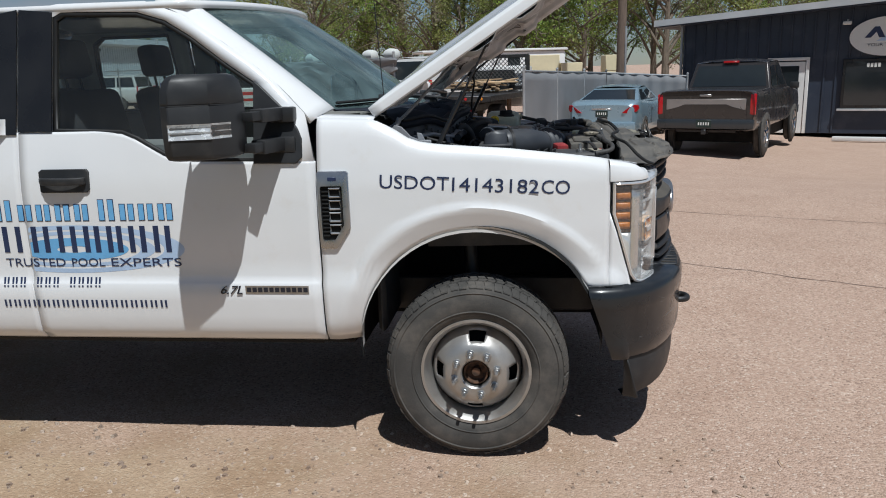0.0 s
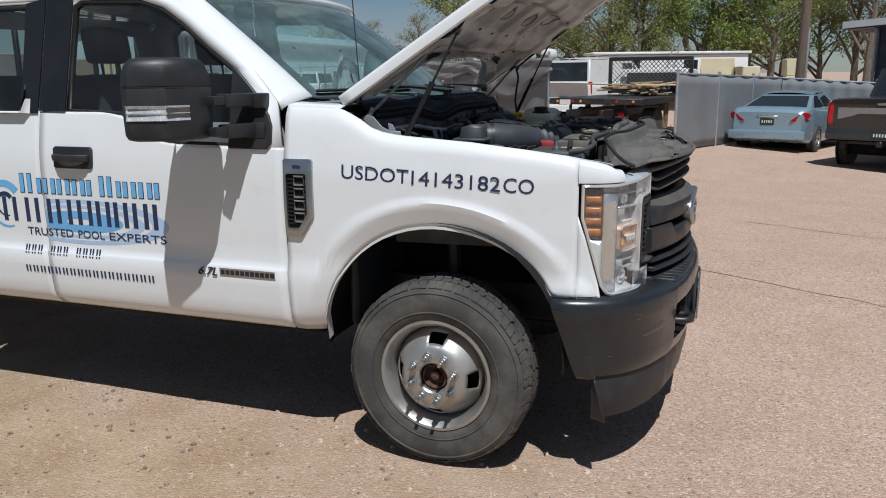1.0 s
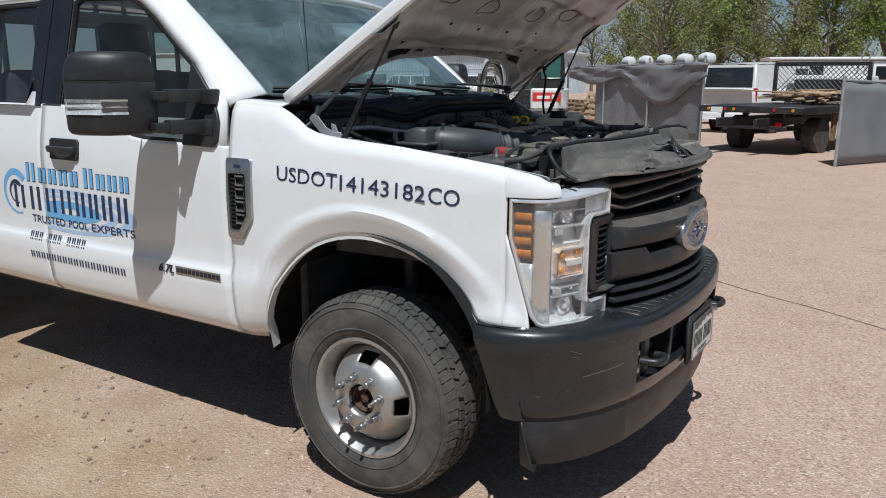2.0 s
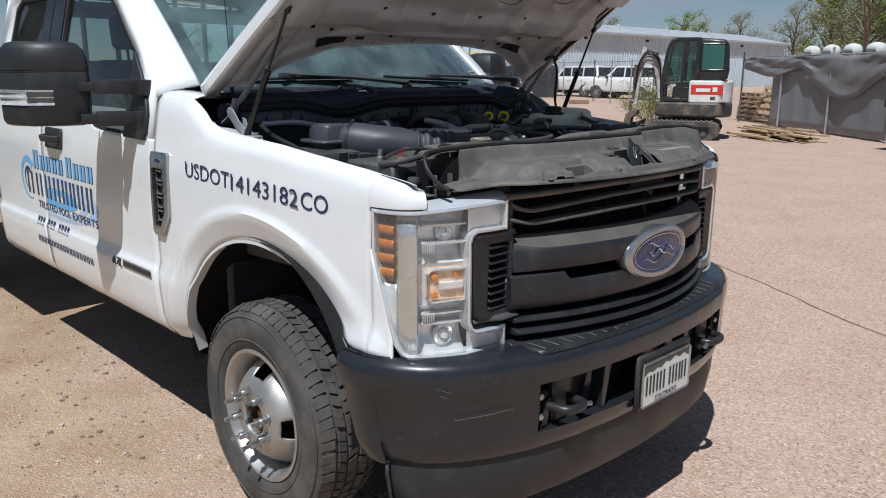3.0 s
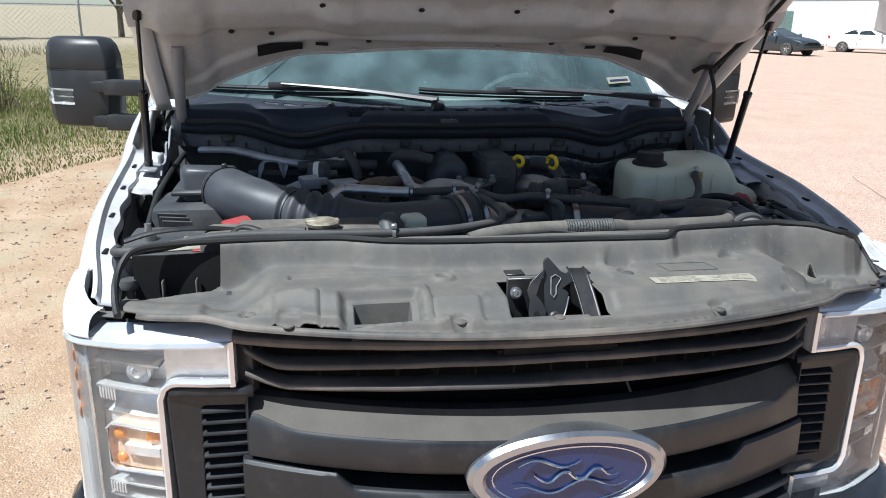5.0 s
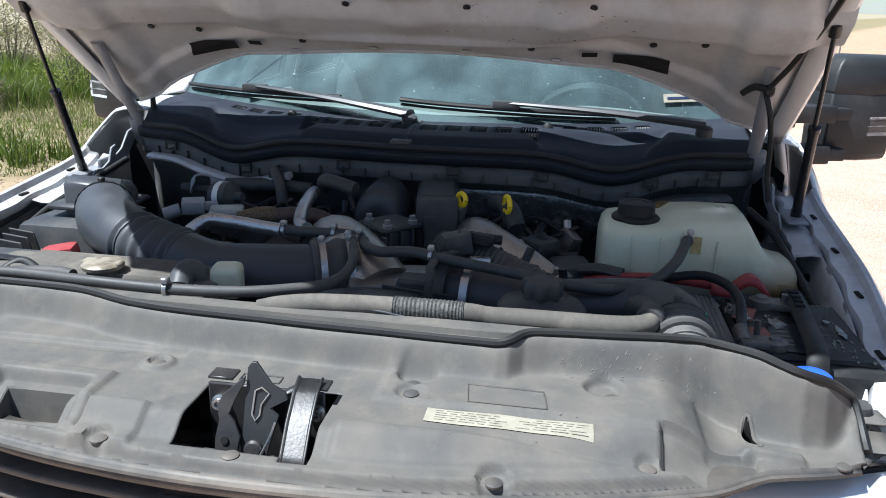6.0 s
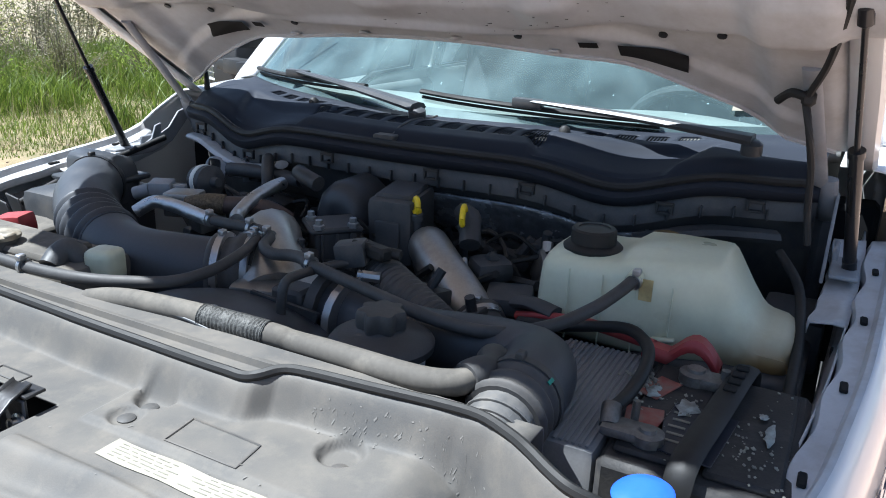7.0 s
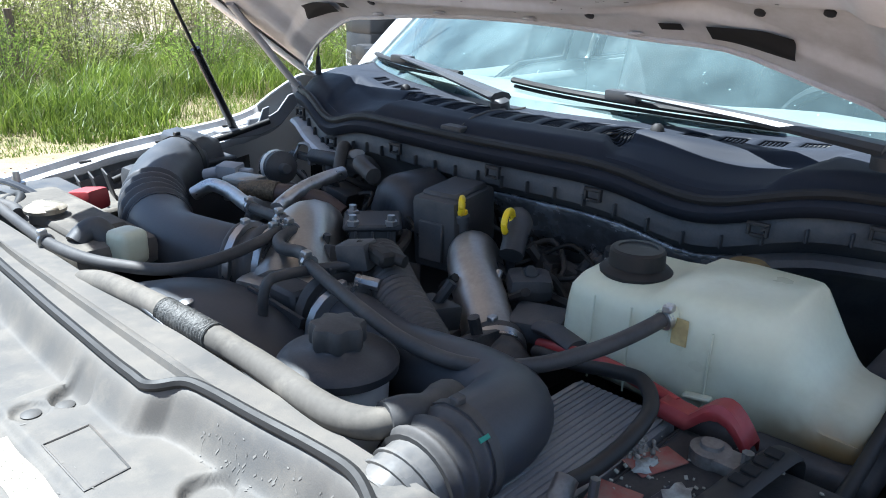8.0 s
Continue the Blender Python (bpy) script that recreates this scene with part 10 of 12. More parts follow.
# flat-bed tow truck in the gateway
tow = thing("flatbed_truck", "black flatbed work truck loaded with scrap wood", "truck", (-1.45, 16.2, -0.03), 75)
part("deck", Shape().box((0.35, 0, 0.98), (3.6, 2.35, 0.14), 0.01), dark_steel, tow, "dark steel deck")
for k, y in enumerate((-0.95, -0.55, 0.35, 0.55, 0.95)):
    part("marker_lamp", Shape().lathe([(0.035, 0), (0.03, 0.012), (0, 0.014)], (-1.452, y, 0.98), (-1, 0, 0), 12), red_lens if k % 2 else amber, tow, "round marker lamp")
part("plate_bar", Shape().box((-1.458, 0.75, 0.96), (0.01, 0.28, 0.12), 0.003), label_white, tow, "number plate without writing")
part("rear_frame", Shape().box((-1.30, 0, 0.60), (0.08, 1.6, 0.08), 0.01).box((-1.25, -0.7, 0.78), (0.06, 0.06, 0.4), 0.01).box((-1.25, 0.7, 0.78), (0.06, 0.06, 0.4), 0.01).box((0.6, 0.42, 0.72), (5.2, 0.08, 0.18), 0.01).box((0.6, -0.42, 0.72), (5.2, 0.08, 0.18), 0.01), dark_steel, tow, "dark steel frame")
hb = part("headboard", Shape().box((2.12, 0, 1.15), (0.06, 2.3, 0.12), 0.01).box((2.12, 0, 2.0), (0.06, 2.3, 0.10), 0.01).box((2.12, -1.12, 1.55), (0.06, 0.10, 0.95), 0.01).box((2.12, 1.12, 1.55), (0.06, 0.10, 0.95), 0.01), dark_steel, tow, "black mesh headboard")
ms = Shape()
for k in range(-9, 20):
    for sg in (1, -1):
        a = [(-1.07 + 0.12 * k, 1.2), (-1.07 + 0.12 * k + sg * 0.75, 1.95)]
        (y0, z0), (y1, z1) = a
        if max(y0, y1) < -1.07 or min(y0, y1) > 1.07:
            continue
        f = lambda y: z0 + (z1 - z0) * (y - y0) / (y1 - y0)
        ya, yb = (max(min(y0, y1), -1.07), min(max(y0, y1), 1.07))
        ms.rod((2.12, ya, f(ya)), (2.12, yb, f(yb)), 0.010, 4)
tagged(part("mesh", ms, dark_steel, hb, "expanded metal mesh"), kind="stuff")
for s in (-1, 1):
    part("wheel", Shape().lathe([(0.22, -0.22), (0.38, -0.24), (0.40, -0.2), (0.40, 0.06), (0.38, 0.08), (0.24, 0.08)], (0.0, s * 0.95, 0.40), (0, s, 0), 30).lathe([(0.23, 0.04), (0.21, 0.03), (0.1, -0.03), (0, -0.03)], (0.0, s * 0.95, 0.40), (0, s, 0), 24), tyre_rubber, tow, "dusty rear tyre")
    part("wheel", Shape().lathe([(0.22, -0.1), (0.38, -0.11), (0.40, -0.08), (0.40, 0.06), (0.38, 0.08), (0.24, 0.08), (0.1, 0.05), (0, 0.05)], (3.4, s * 0.85, 0.40), (0, s, 0), 30), tyre_rubber, tow, "dusty front tyre")
    part("mud_flap", Shape().prism([(0.42, 0.28), (0.60, 0.28), (0.66, 0.92), (0.40, 0.92)], lambda a, b, d: (a, s * (1.02 + d), b), 0.0, 0.05), rust_brown, tow, "muddy flap")
    part("tail_lamp", Shape().box((-1.32, s * 0.62, 0.68), (0.05, 0.16, 0.09), 0.01), red_lens, tow, "red tail lamp")
part("cab", Shape().prism([(2.25, 0.62), (4.4, 0.62), (4.45, 1.05), (3.75, 1.12), (3.3, 1.72), (2.4, 1.74), (2.25, 1.1)], lambda a, b, d: (a, d, b), -0.93, 0.93), car_white, tow, "white cab", bevel=0.05)
part("cab_window", Shape().box((2.27, 0, 1.42), (0.06, 1.4, 0.42), 0.04), pane_dark, tow, "dark rear cab window")
rng = random.Random(14)
for k in range(26):
    L = rng.uniform(0.5, 1.4)
    c = (1.35 + rng.uniform(-0.45, 0.45), rng.uniform(-0.75, 0.75), 1.09 + 0.045 * (k // 4) + rng.uniform(0, 0.02))
    ob = solo("scrap_board", Shape().box((0, 0, 0), (L, rng.uniform(0.09, 0.2), 0.03), 0.003, pose(0, 0, 0, rng.uniform(-7, 7), rng.uniform(-7, 7), rng.uniform(0, 180))), raw_wood, "weathered scrap board lying on the truck deck", "board", "scrap wood on the flatbed")
    ob.matrix_world = pose(-1.45, 16.2, -0.03, 0, 0, 75) @ Matrix.Translation(c)

# ---- fences ----
def post_line(fence, pts, h, every, r=0.03):
    for (x0, y0), (x1, y1) in zip(pts[:-1], pts[1:]):
        n = max(1, round(math.hypot(x1 - x0, y1 - y0) / every))
        for k in range(n + 1):
            x, y = x0 + (x1 - x0) * k / n, y0 + (y1 - y0) * k / n
            part("post", Shape().rod((x, y, swell(x, y) - 0.02), (x, y, swell(x, y) + h), r, 10).lathe([(r * 1.3, 0), (r * 1.2, 0.02), (0, 0.05)], (x, y, swell(x, y) + h), (0, 0, 1), 10), galvanised, fence, "galvanised post")


def mesh_panel(fence, pts, h, cell, r=0.0022, z0=0.04):
    sh = Shape()
    for (x0, y0), (x1, y1) in zip(pts[:-1], pts[1:]):
        L = math.hypot(x1 - x0, y1 - y0)
        ux, uy = (x1 - x0) / L, (y1 - y0) / L
        n = int((L + h) / cell)
        for k in range(n + 1):
            for sg in (1, -1):
                a0 = k * cell - (h if sg > 0 else 0)
                # from (a0, z0) climbing by sg
                s0, s1 = a0, a0 + sg * h
                if sg < 0:
                    s0, s1 = k * cell, k * cell - h
                t0, t1 = 0.0, 1.0
                lo, hi = 0.0, L
                ds = s1 - s0
                ta, tb = sorted(((lo - s0) / ds, (hi - s0) / ds))
                t0, t1 = max(t0, ta), min(t1, tb)
                if t1 - t0 < 0.01:
                    continue
                p = lambda t: (x0 + ux * (s0 + ds * t), y0 + uy * (s0 + ds * t), z0 + (h - z0) * t)
                a, b = Vector(p(t0)), Vector(p(t1))
                q = Vector((uy * r, -ux * r, 0))
                v = Vector((0, 0, r))
                sh.add([a - v, a + v, b + v, b - v], [(0, 1, 2, 3)])
        sh.rod((x0, y0, h), (x1, y1, h), 0.02, 6)
    return tagged(part("chain_link", sh, galvanised, fence, "galvanised chain-link mesh"), kind="stuff")


def screen(fence, a, b, h, label, z0=0.03, n=24, wave=0.012):
    rows = []
    for k in range(n * 3 + 1):
        t = k / (n * 3)
        x, y = a[0] + (b[0] - a[0]) * t, a[1] + (b[1] - a[1]) * t
        w = wave * math.sin(t * 40) + wave * noise.noise((t * 9, 0, 7))
        rows.append([(x + w, y + w, swell(x, y) + z0 + (h - z0) * j / 8 + (0.006 * math.sin(t * 70) if j == 8 else 0)) for j in range(9)])
    return part("screen", Shape().rows(rows), screen_grey, fence, label, thick=0.006)


fa = thing("screened_fence", "grey privacy screen fence on galvanised posts", "fence")
A0, A1, A2 = (0.10, 13.40), (2.50, 20.0), (4.75, 19.4)
post_line(fa, [A0, A1, A2], 1.68, 2.4)
screen(fa, A0, A1, 1.60, "grey privacy screen")
screen(fa, A1, A2, 1.60, "grey privacy screen")
part("top_rail", Shape().rod((*A0, swell(*A0) + 1.62), (*A1, swell(*A1) + 1.62), 0.022, 8).rod((*A1, swell(*A1) + 1.62), (*A2, swell(*A2) + 1.62), 0.022, 8), galvanised, fa, "galvanised top rail")
fbn = thing("tarp_fence", "chain-link fence with a sagging grey tarp", "fence")
B0, B1, B2 = (-3.40, 17.05), (-9.2, 22.0), (-15.5, 27.2)
post_line(fbn, [B0, B1, B2], 2.15, 2.6)
mesh_panel(fbn, [B0, B1, B2], 2.0, 0.11)
screen(fbn, (B0[0] - 0.05, B0[1] + 0.15), (B0[0] - 4.35, B0[1] + 3.82), 1.75, "dark grey fence screen", 0.05)
rows = []
for k in range(61):
    t = k / 60
    x, y = B0[0] + (B1[0] - B0[0]) * t, B0[1] + (B1[1] - B0[1]) * t
    sag = 0.75 * math.sin(math.pi * min(1, t / 0.55)) ** 1.3 * (t < 0.55) + 0.22 * math.sin(math.pi * (t - 0.55) / 0.45) * (t >= 0.55)
    row = []
    for j in range(9):
        u = j / 8
        fold = 0.05 * math.sin(u * 9 + t * 17) + 0.03 * math.sin(u * 17 - t * 31)
        row.append((x + 0.10 + fold * 0.6, y - 0.12 - fold, 1.98 - u * (0.32 + sag) + 0.02 * math.sin(t * 23)))
    rows.append(row)
part("tarp", Shape().rows(rows), tarp_grey, fbn, "sagging folded grey tarp", thick=0.01)
for k in range(5):
    t = 0.06 + 0.13 * k
    x, y = B0[0] + (B1[0] - B0[0]) * t, B0[1] + (B1[1] - B0[1]) * t
    part("bagged_bundle", Shape().lathe([(0.0, -0.30), (0.14, -0.22), (0.17, 0.0), (0.13, 0.2), (0.0, 0.28)], (x + 0.1, y + 0.8, 2.12), (B1[0] - B0[0], B1[1] - B0[1], 0.05), 10), label_white, fbn, "pale plastic-wrapped bundle above the fence")
fc = thing("yard_fence", "tall chain-link fence in front of parked cars", "fence")
CP = [(-15.5, 27.2), (-21.9, 32.0), (-27.6, 34.3), (-31.6, 35.4)]
post_line(fc, CP, 2.1, 2.8)
mesh_panel(fc, CP, 2.0, 0.16, 0.003)
part("gate_cover", Shape().box((-26.6, 33.8, 0.95), (1.5, 0.05, 1.8), 0.01, pose(0, 0, 0, 0, 0, 22)), car_dark, fc, "dark covered gate leaf")
fd = thing("field_fence", "chain-link fence along the dry field", "fence")
DP = [(-12.0, -22.0), (-20.0, -9.5), (-26.5, 2.0), (-31.0, 10.5)]
post_line(fd, DP, 1.9, 3.0)
mesh_panel(fd, DP, 1.8, 0.14, 0.003)
part("wire_post", Shape().rod((-3.4, -12.4, 0), (-3.35, -12.4, 1.15), 0.06, 10), pole_wood, None)
bpy.data.objects["wire_post"].name = "wooden_post"
tagged(bpy.data.objects["wooden_post"], "short grey wooden post standing in the grass", "post")

# ---- utility pole, stacks and trailer behind the fence ----
pole = thing("utility_pole", "dark wooden utility pole behind the fence", "pole", (3.05, 21.2, -0.2))
part("pole", Shape().rod((0, 0, 0), (0.05, 0, 9.5), 0.15, 16, 0.11), pole_wood, pole)
part("cross_arm", Shape().box((0, 0, 4.35), (1.5, 0.08, 0.10), 0.01), pole_wood, pole, "wooden cross arm")
part("conduit", Shape().rod((0.13, -0.12, 0), (0.13, -0.10, 3.0), 0.035, 8), galvanised, pole, "grey conduit")
for k, (x, y, w, h, zb) in enumerate(((0.75, 25.2, 1.1, 0.62, 1.45), (1.70, 25.0, 0.75, 0.32, 1.45), (3.15, 24.9, 0.62, 0.55, 1.45))):
    cb = solo("cream_panel", Shape().box((0, 0, zb + h / 2), (w, 0.8, h), 0.02).box((0, 0, zb / 2), (w, 0.8, zb - 0.01), 0.02), cream_panel, "block of cream insulation board behind the fence", "panel", "cream blocks", at=(x, y, 0), turn=4 * k)
tr = thing("camper_trailer", "white camper trailer behind the fence", "trailer", (-1.5, 36.0, 0), 20)
part("body", Shape().box((0, 0, 1.55), (6.6, 2.3, 1.75), 0.08, seg=2), car_white, tr)
part("roof", Shape().box((-0.3, 0, 2.50), (7.4, 2.5, 0.12), 0.03), white_plain, tr, "overhanging white roof")
for x in (-2.1, 0.6, 1.5):
    part("window", Shape().box((x, -1.16, 1.9), (0.65, 0.04, 0.55), 0.02), pane_dark, tr, "dark trailer window")
part("ladder", Shape().rod((-0.6, -1.3, 1.6), (-0.2, -1.3, 3.2), 0.03, 6).rod((-0.3, -1.3, 1.6), (0.1, -1.3, 3.2), 0.03, 6), galvanised, tr, "metal ladder")
part("wheel", Shape().lathe([(0.35, 0), (0.35, 0.2), (0.2, 0.22), (0, 0.22)], (0.3, -0.95, 0.36), (0, -1, 0), 20), tyre_rubber, tr, "tyre")

# ---- navy building ----
nav = thing("navy_building", "navy metal-sided shop building with a wide eave", "building", (7.80, 19.95, -0.46), -25)
part("wall", Shape().box((4.425, 3.0, 1.75), (15.15, 5.9, 3.5), 0.01), navy_siding, nav)
for k in range(50):
    x = -3.12 + 0.305 * k
    if -0.75 < x < 0.55 or 1.30 < x < 3.2:
        z0, z1 = 2.12, 3.5
    else:
        z0, z1 = 0.0, 3.5
    part("siding_rib", Shape().box((x, 0.035, (z0 + z1) / 2), (0.055, 0.04, z1 - z0), 0.010), navy_siding, nav)
part("roof", Shape().prism([(-3.9, 3.20), (12.2, 4.1), (12.2, 4.28), (-3.9, 3.38)], lambda a, b, d: (a, d, b), -0.62, 6.4), roof_metal, nav, "pale metal roof edge with a wide overhang")
part("soffit", Shape().prism([(-3.85, 3.17), (12.1, 4.06), (12.1, 4.09), (-3.85, 3.19)], lambda a, b, d: (a, d, b), -0.59, 6.3), navy_siding, nav, "dark soffit")
dr = part("door", Shape().box((-0.10, -0.02, 1.02), (0.92, 0.05, 2.04), 0.01), white_plain, nav, "white steel door")
part("door_frame", Shape().box((-0.62, -0.03, 1.06), (0.09, 0.08, 2.12), 0.01).box((0.42, -0.03, 1.06), (0.09, 0.08, 2.12), 0.01).box((-0.10, -0.03, 2.12), (1.13, 0.08, 0.09), 0.01), white_plain, dr, "white door frame")
part("door_window", Shape().box((-0.10, -0.05, 1.45), (0.60, 0.02, 0.95), 0.01), pane_dark, dr, "dark door pane")
wd = part("window", Shape().box((2.25, -0.03, 1.40), (1.85, 0.06, 1.35), 0.01), trim_black, nav, "dark framed shop window")
part("window_pane", Shape().box((2.25, -0.065, 1.40), (1.70, 0.01, 1.20)), pane_dark, wd, "dark shop window glass")
part("window_sill", Shape().box((2.25, -0.06, 0.68), (2.0, 0.14, 0.06), 0.01), roof_metal, wd, "pale window sill")
nb = Shape()
for k in range(4):
    nb.box((1.95 + 0.09 * k, -0.075, 1.90), (0.06, 0.006, 0.11))
part("number_bar", nb, label_white, wd, "white bars of a house number")
ov = ring(40, 0.92, 0.52, 0.0, 0.0)
sg = part("shop_sign", Shape().prism(ov, lambda a, b, d: (2.35 + a, -0.10 + d, 2.66 + b), -0.03, 0.03), label_white, nav, "white oval shop sign")
part("sign_mark", Shape().prism([(-0.55, -0.05), (-0.32, 0.24), (-0.2, 0.24), (-0.05, -0.05), (-0.2, -0.05), (-0.27, 0.1), (-0.4, -0.05)], lambda a, b, d: (2.35 + a, -0.136 + d, 2.68 + b), 0.0, 0.004), ink_navy, sg, "dark angular mark")
part("sign_mark", Shape().prism([(-0.35, -0.08), (-0.05, 0.12), (0.3, 0.10), (0.0, -0.08)], lambda a, b, d: (2.45 + a, -0.135 + d, 2.62 + b), 0.0, 0.003), ink_pale, sg, "blue slanted mark")
lettering("sign_words", "YOUR TRUSTED", 0.085, 1.0, pose(2.38, -0.134, 2.44, 90, 0, 0), ink_dark, sg, 0.002)
part("flood_light", Shape().box((1.35, -0.16, 3.05), (0.22, 0.12, 0.10), 0.02).rod((1.35, -0.1, 3.05), (1.35, 0.0, 3.15), 0.02, 8), label_white, nav, "small white flood light")
part("downpipe", Shape().rod((-3.22, 0.1, 0), (-3.22, 0.1, 3.2), 0.045, 8), galvanised, nav, "grey downpipe")
solo("parking_stop", Shape().box((0, 0, 0.06), (1.8, 0.15, 0.12), 0.03, seg=2), white_plain, "pale concrete parking stop by the building", "parking stop", at=(9.3, 18.0, -0.56), turn=-25)

# ---- pale metal hall ----
hall = thing("metal_hall", "long pale blue metal hall with roll-up doors", "building")
GX0, GX1, GY0, GY1 = -46.0, -35.5, 42.8, 88.0
gm = (GX0 + GX1) / 2
part("wall", Shape().prism([(GX0, 0), (GX1, 0), (GX1, 4.5), (gm, 5.5), (GX0, 4.5)], lambda a, b, d: (a, d, b), GY0, GY1), pale_siding, hall)
part("roof", Shape().prism([(GX0 - 0.35, 4.45), (gm, 5.52), (GX1 + 0.35, 4.45), (GX1 + 0.35, 4.62), (gm, 5.70), (GX0 - 0.35, 4.62)], lambda a, b, d: (a, d, b), GY0 - 0.3, GY1 + 0.3), roof_metal, hall, "white metal roof")
for k in range(120):
    y = GY0 + 0.3 + 0.375 * k
    part("siding_rib", Shape().box((GX1 + 0.02, y, 2.2), (0.05, 0.07, 4.4), 0.01), pale_siding, hall)
for k in range(26):
    x = GX0 + 0.3 + 0.40 * k
    part("siding_rib", Shape().box((x, GY0 - 0.02, 2.2), (0.07, 0.05, 4.4), 0.01), pale_siding, hall)
for k, (x, w, m_) in enumerate(((-43.8, 1.9, mat("shutter_brown", (0.28, 0.22, 0.17), 0.6)), (-41.0, 2.2, cream_panel), (-37.4, 2.0, mat("shutter_grey", (0.36, 0.36, 0.36), 0.6)))):
    part("roll_door", Shape().box((x, GY0 - 0.06, 1.5), (w, 0.06, 3.0), 0.01), m_, hall, "roll-up door")
sgn = part("hall_sign", Shape().box((-37.9, GY0 - 0.08, 3.75), (1.5, 0.05, 1.0), 0.01), white_plain, hall, "white sign board")
for k in range(3):
    part("sign_bar", Shape().box((-37.9, GY0 - 0.11, 4.05 - 0.28 * k), (1.1 - 0.2 * k, 0.01, 0.13)), ink_navy, sgn, "dark bar of unreadable writing")
part("downpipe", Shape().rod((GX1 + 0.12, GY0 + 1.2, 0), (GX1 + 0.12, GY0 + 1.2, 4.5), 0.08, 8), pale_siding, hall, "pale downpipe")
for k in range(4):
    part("roof_vent", Shape().rod((GX1 - 1.6, GY0 + 6 + 8 * k, 4.9), (GX1 - 1.6, GY0 + 6 + 8 * k, 5.5), 0.13, 10), roof_metal, hall, "roof vent pipe")
    part("wall_lamp", Shape().box((GX1 + 0.1, GY0 + 7 + 9 * k, 4.1), (0.2, 0.3, 0.2), 0.03), dark_steel, hall, "dark wall lamp")
solo("storage_shed", Shape().box((0, 0, 1.7), (9, 5, 3.4), 0.05).box((0, 0, 3.45), (9.3, 5.3, 0.12), 0.02), white_plain, "far white metal shed", "building", at=(-54.0, 40.0, 0), turn=20)
solo("green_container", Shape().box((0, 0, 1.2), (9, 2.4, 2.4), 0.05), car_green, "far dark green container across the lot", "container", at=(-52, 31.5, 0), turn=-55)
solo("timber_block", Shape().box((0, 0, 0.09), (0.95, 0.22, 0.18), 0.015), rust_brown, "dark timber block lying on the dirt", "timber", at=(-20.6, 29.0, 0), turn=35)
mp = thing("power_line_pole", "tall thin steel power pole by the hall", "pole", (-40.5, 41.0, 0))
part("pole", Shape().rod((0, 0, 0), (0, 0, 9), 0.11, 10, 0.08), galvanised, mp)
part("cross_arm", Shape().box((0, 0, 7.4), (2.2, 0.1, 0.1), 0.01), galvanised, mp, "cross arm")

# ---- mini excavator ----
ex_ = thing("mini_excavator", "white, red and dark compact excavator on muddy tracks", "excavator", (-7.39, 15.22, 0), 205)
for s in (-1, 1):
    prof = [(-0.95, 0.24), (-0.88, 0.09), (-0.74, 0.0), (0.74, 0.0), (0.90, 0.10), (0.96, 0.26), (0.86, 0.42), (0.70, 0.47), (-0.70, 0.47), (-0.88, 0.42)]
    t = part("track", Shape().prism(prof, lambda a, b, d: (a, s * (0.60 + d), b), 0.0, 0.32), exc_dark, ex_, "muddy rubber track", bevel=0.02)
    for k in range(13):
        part("track_lug", Shape().box((-0.72 + 0.12 * k, s * 0.76, 0.012), (0.05, 0.33, 0.03), 0.004), exc_mud, t)
        part("track_lug", Shape().box((-0.72 + 0.12 * k, s * 0.76, 0.475), (0.05, 0.33, 0.03), 0.004), exc_mud, t)
    for k in range(4):
        part("roller", Shape().lathe([(0.07, 0), (0.07, 0.012), (0.03, 0.02), (0, 0.02)], (-0.55 + 0.36 * k, s * 0.925, 0.15), (0, s, 0), 14), exc_dark, t, "muddy roller")
    part("track_frame", Shape().box((0, s * 0.925, 0.25), (1.35, 0.012, 0.16), 0.005), void_black, t, "dark inside of the track")
part("undercarriage", Shape().box((0, 0, 0.34), (1.1, 1.2, 0.24), 0.03), exc_mud, ex_, "muddy undercarriage")
part("turntable", Shape().lathe([(0.42, 0), (0.42, 0.14)], (0, 0, 0.48), (0, 0, 1), 24), exc_dark, ex_, "dark turntable")
round_plan = [(-1.16 + 0.30 * (abs(k - 8) / 8) ** 3, -0.80 + 0.10 * k) for k in range(17)]
part("platform", Shape().prism(round_plan + [(0.50, 0.80), (0.68, 0.66), (0.70, 0.3), (0.70, -0.3), (0.68, -0.66), (0.50, -0.80)], lambda a, b, d: (a, b, d), 0.56, 0.92), exc_dark, ex_, "dark muddy platform with a bowed counterweight", bevel=0.05)
part("engine_hood", Shape().prism([(a + 0.012, b * 0.98) for a, b in round_plan] + [(-0.12, 0.784), (-0.12, -0.784)], lambda a, b, d: (a, b, d), 0.90, 1.46), exc_white, ex_, "white engine hood with a bowed back", bevel=0.045)
part("hood_shadow_gap", Shape().box((-0.55, 0, 0.93), (0.9, 1.55, 0.02)), exc_dark, ex_, "dark joint below the hood")
for s in (-1, 1):
    pl = part("hood_stripe", Shape().box((-0.55, s * 0.783, 1.235), (0.76, 0.012, 0.24), 0.006), exc_red, ex_, "red brand panel")
    part("brand_bar", Shape().box((-0.46, s * 0.793, 1.225), (0.34, 0.006, 0.085), 0.002).box((-0.74, s * 0.793, 1.24), (0.11, 0.006, 0.11), 0.002), label_white, pl, "white bars of a brand name")
    part("hood_latch", Shape().box((-0.70, s * 0.785, 1.03), (0.12, 0.014, 0.08), 0.01), exc_dark, ex_, "dark latch")
posts = Shape()
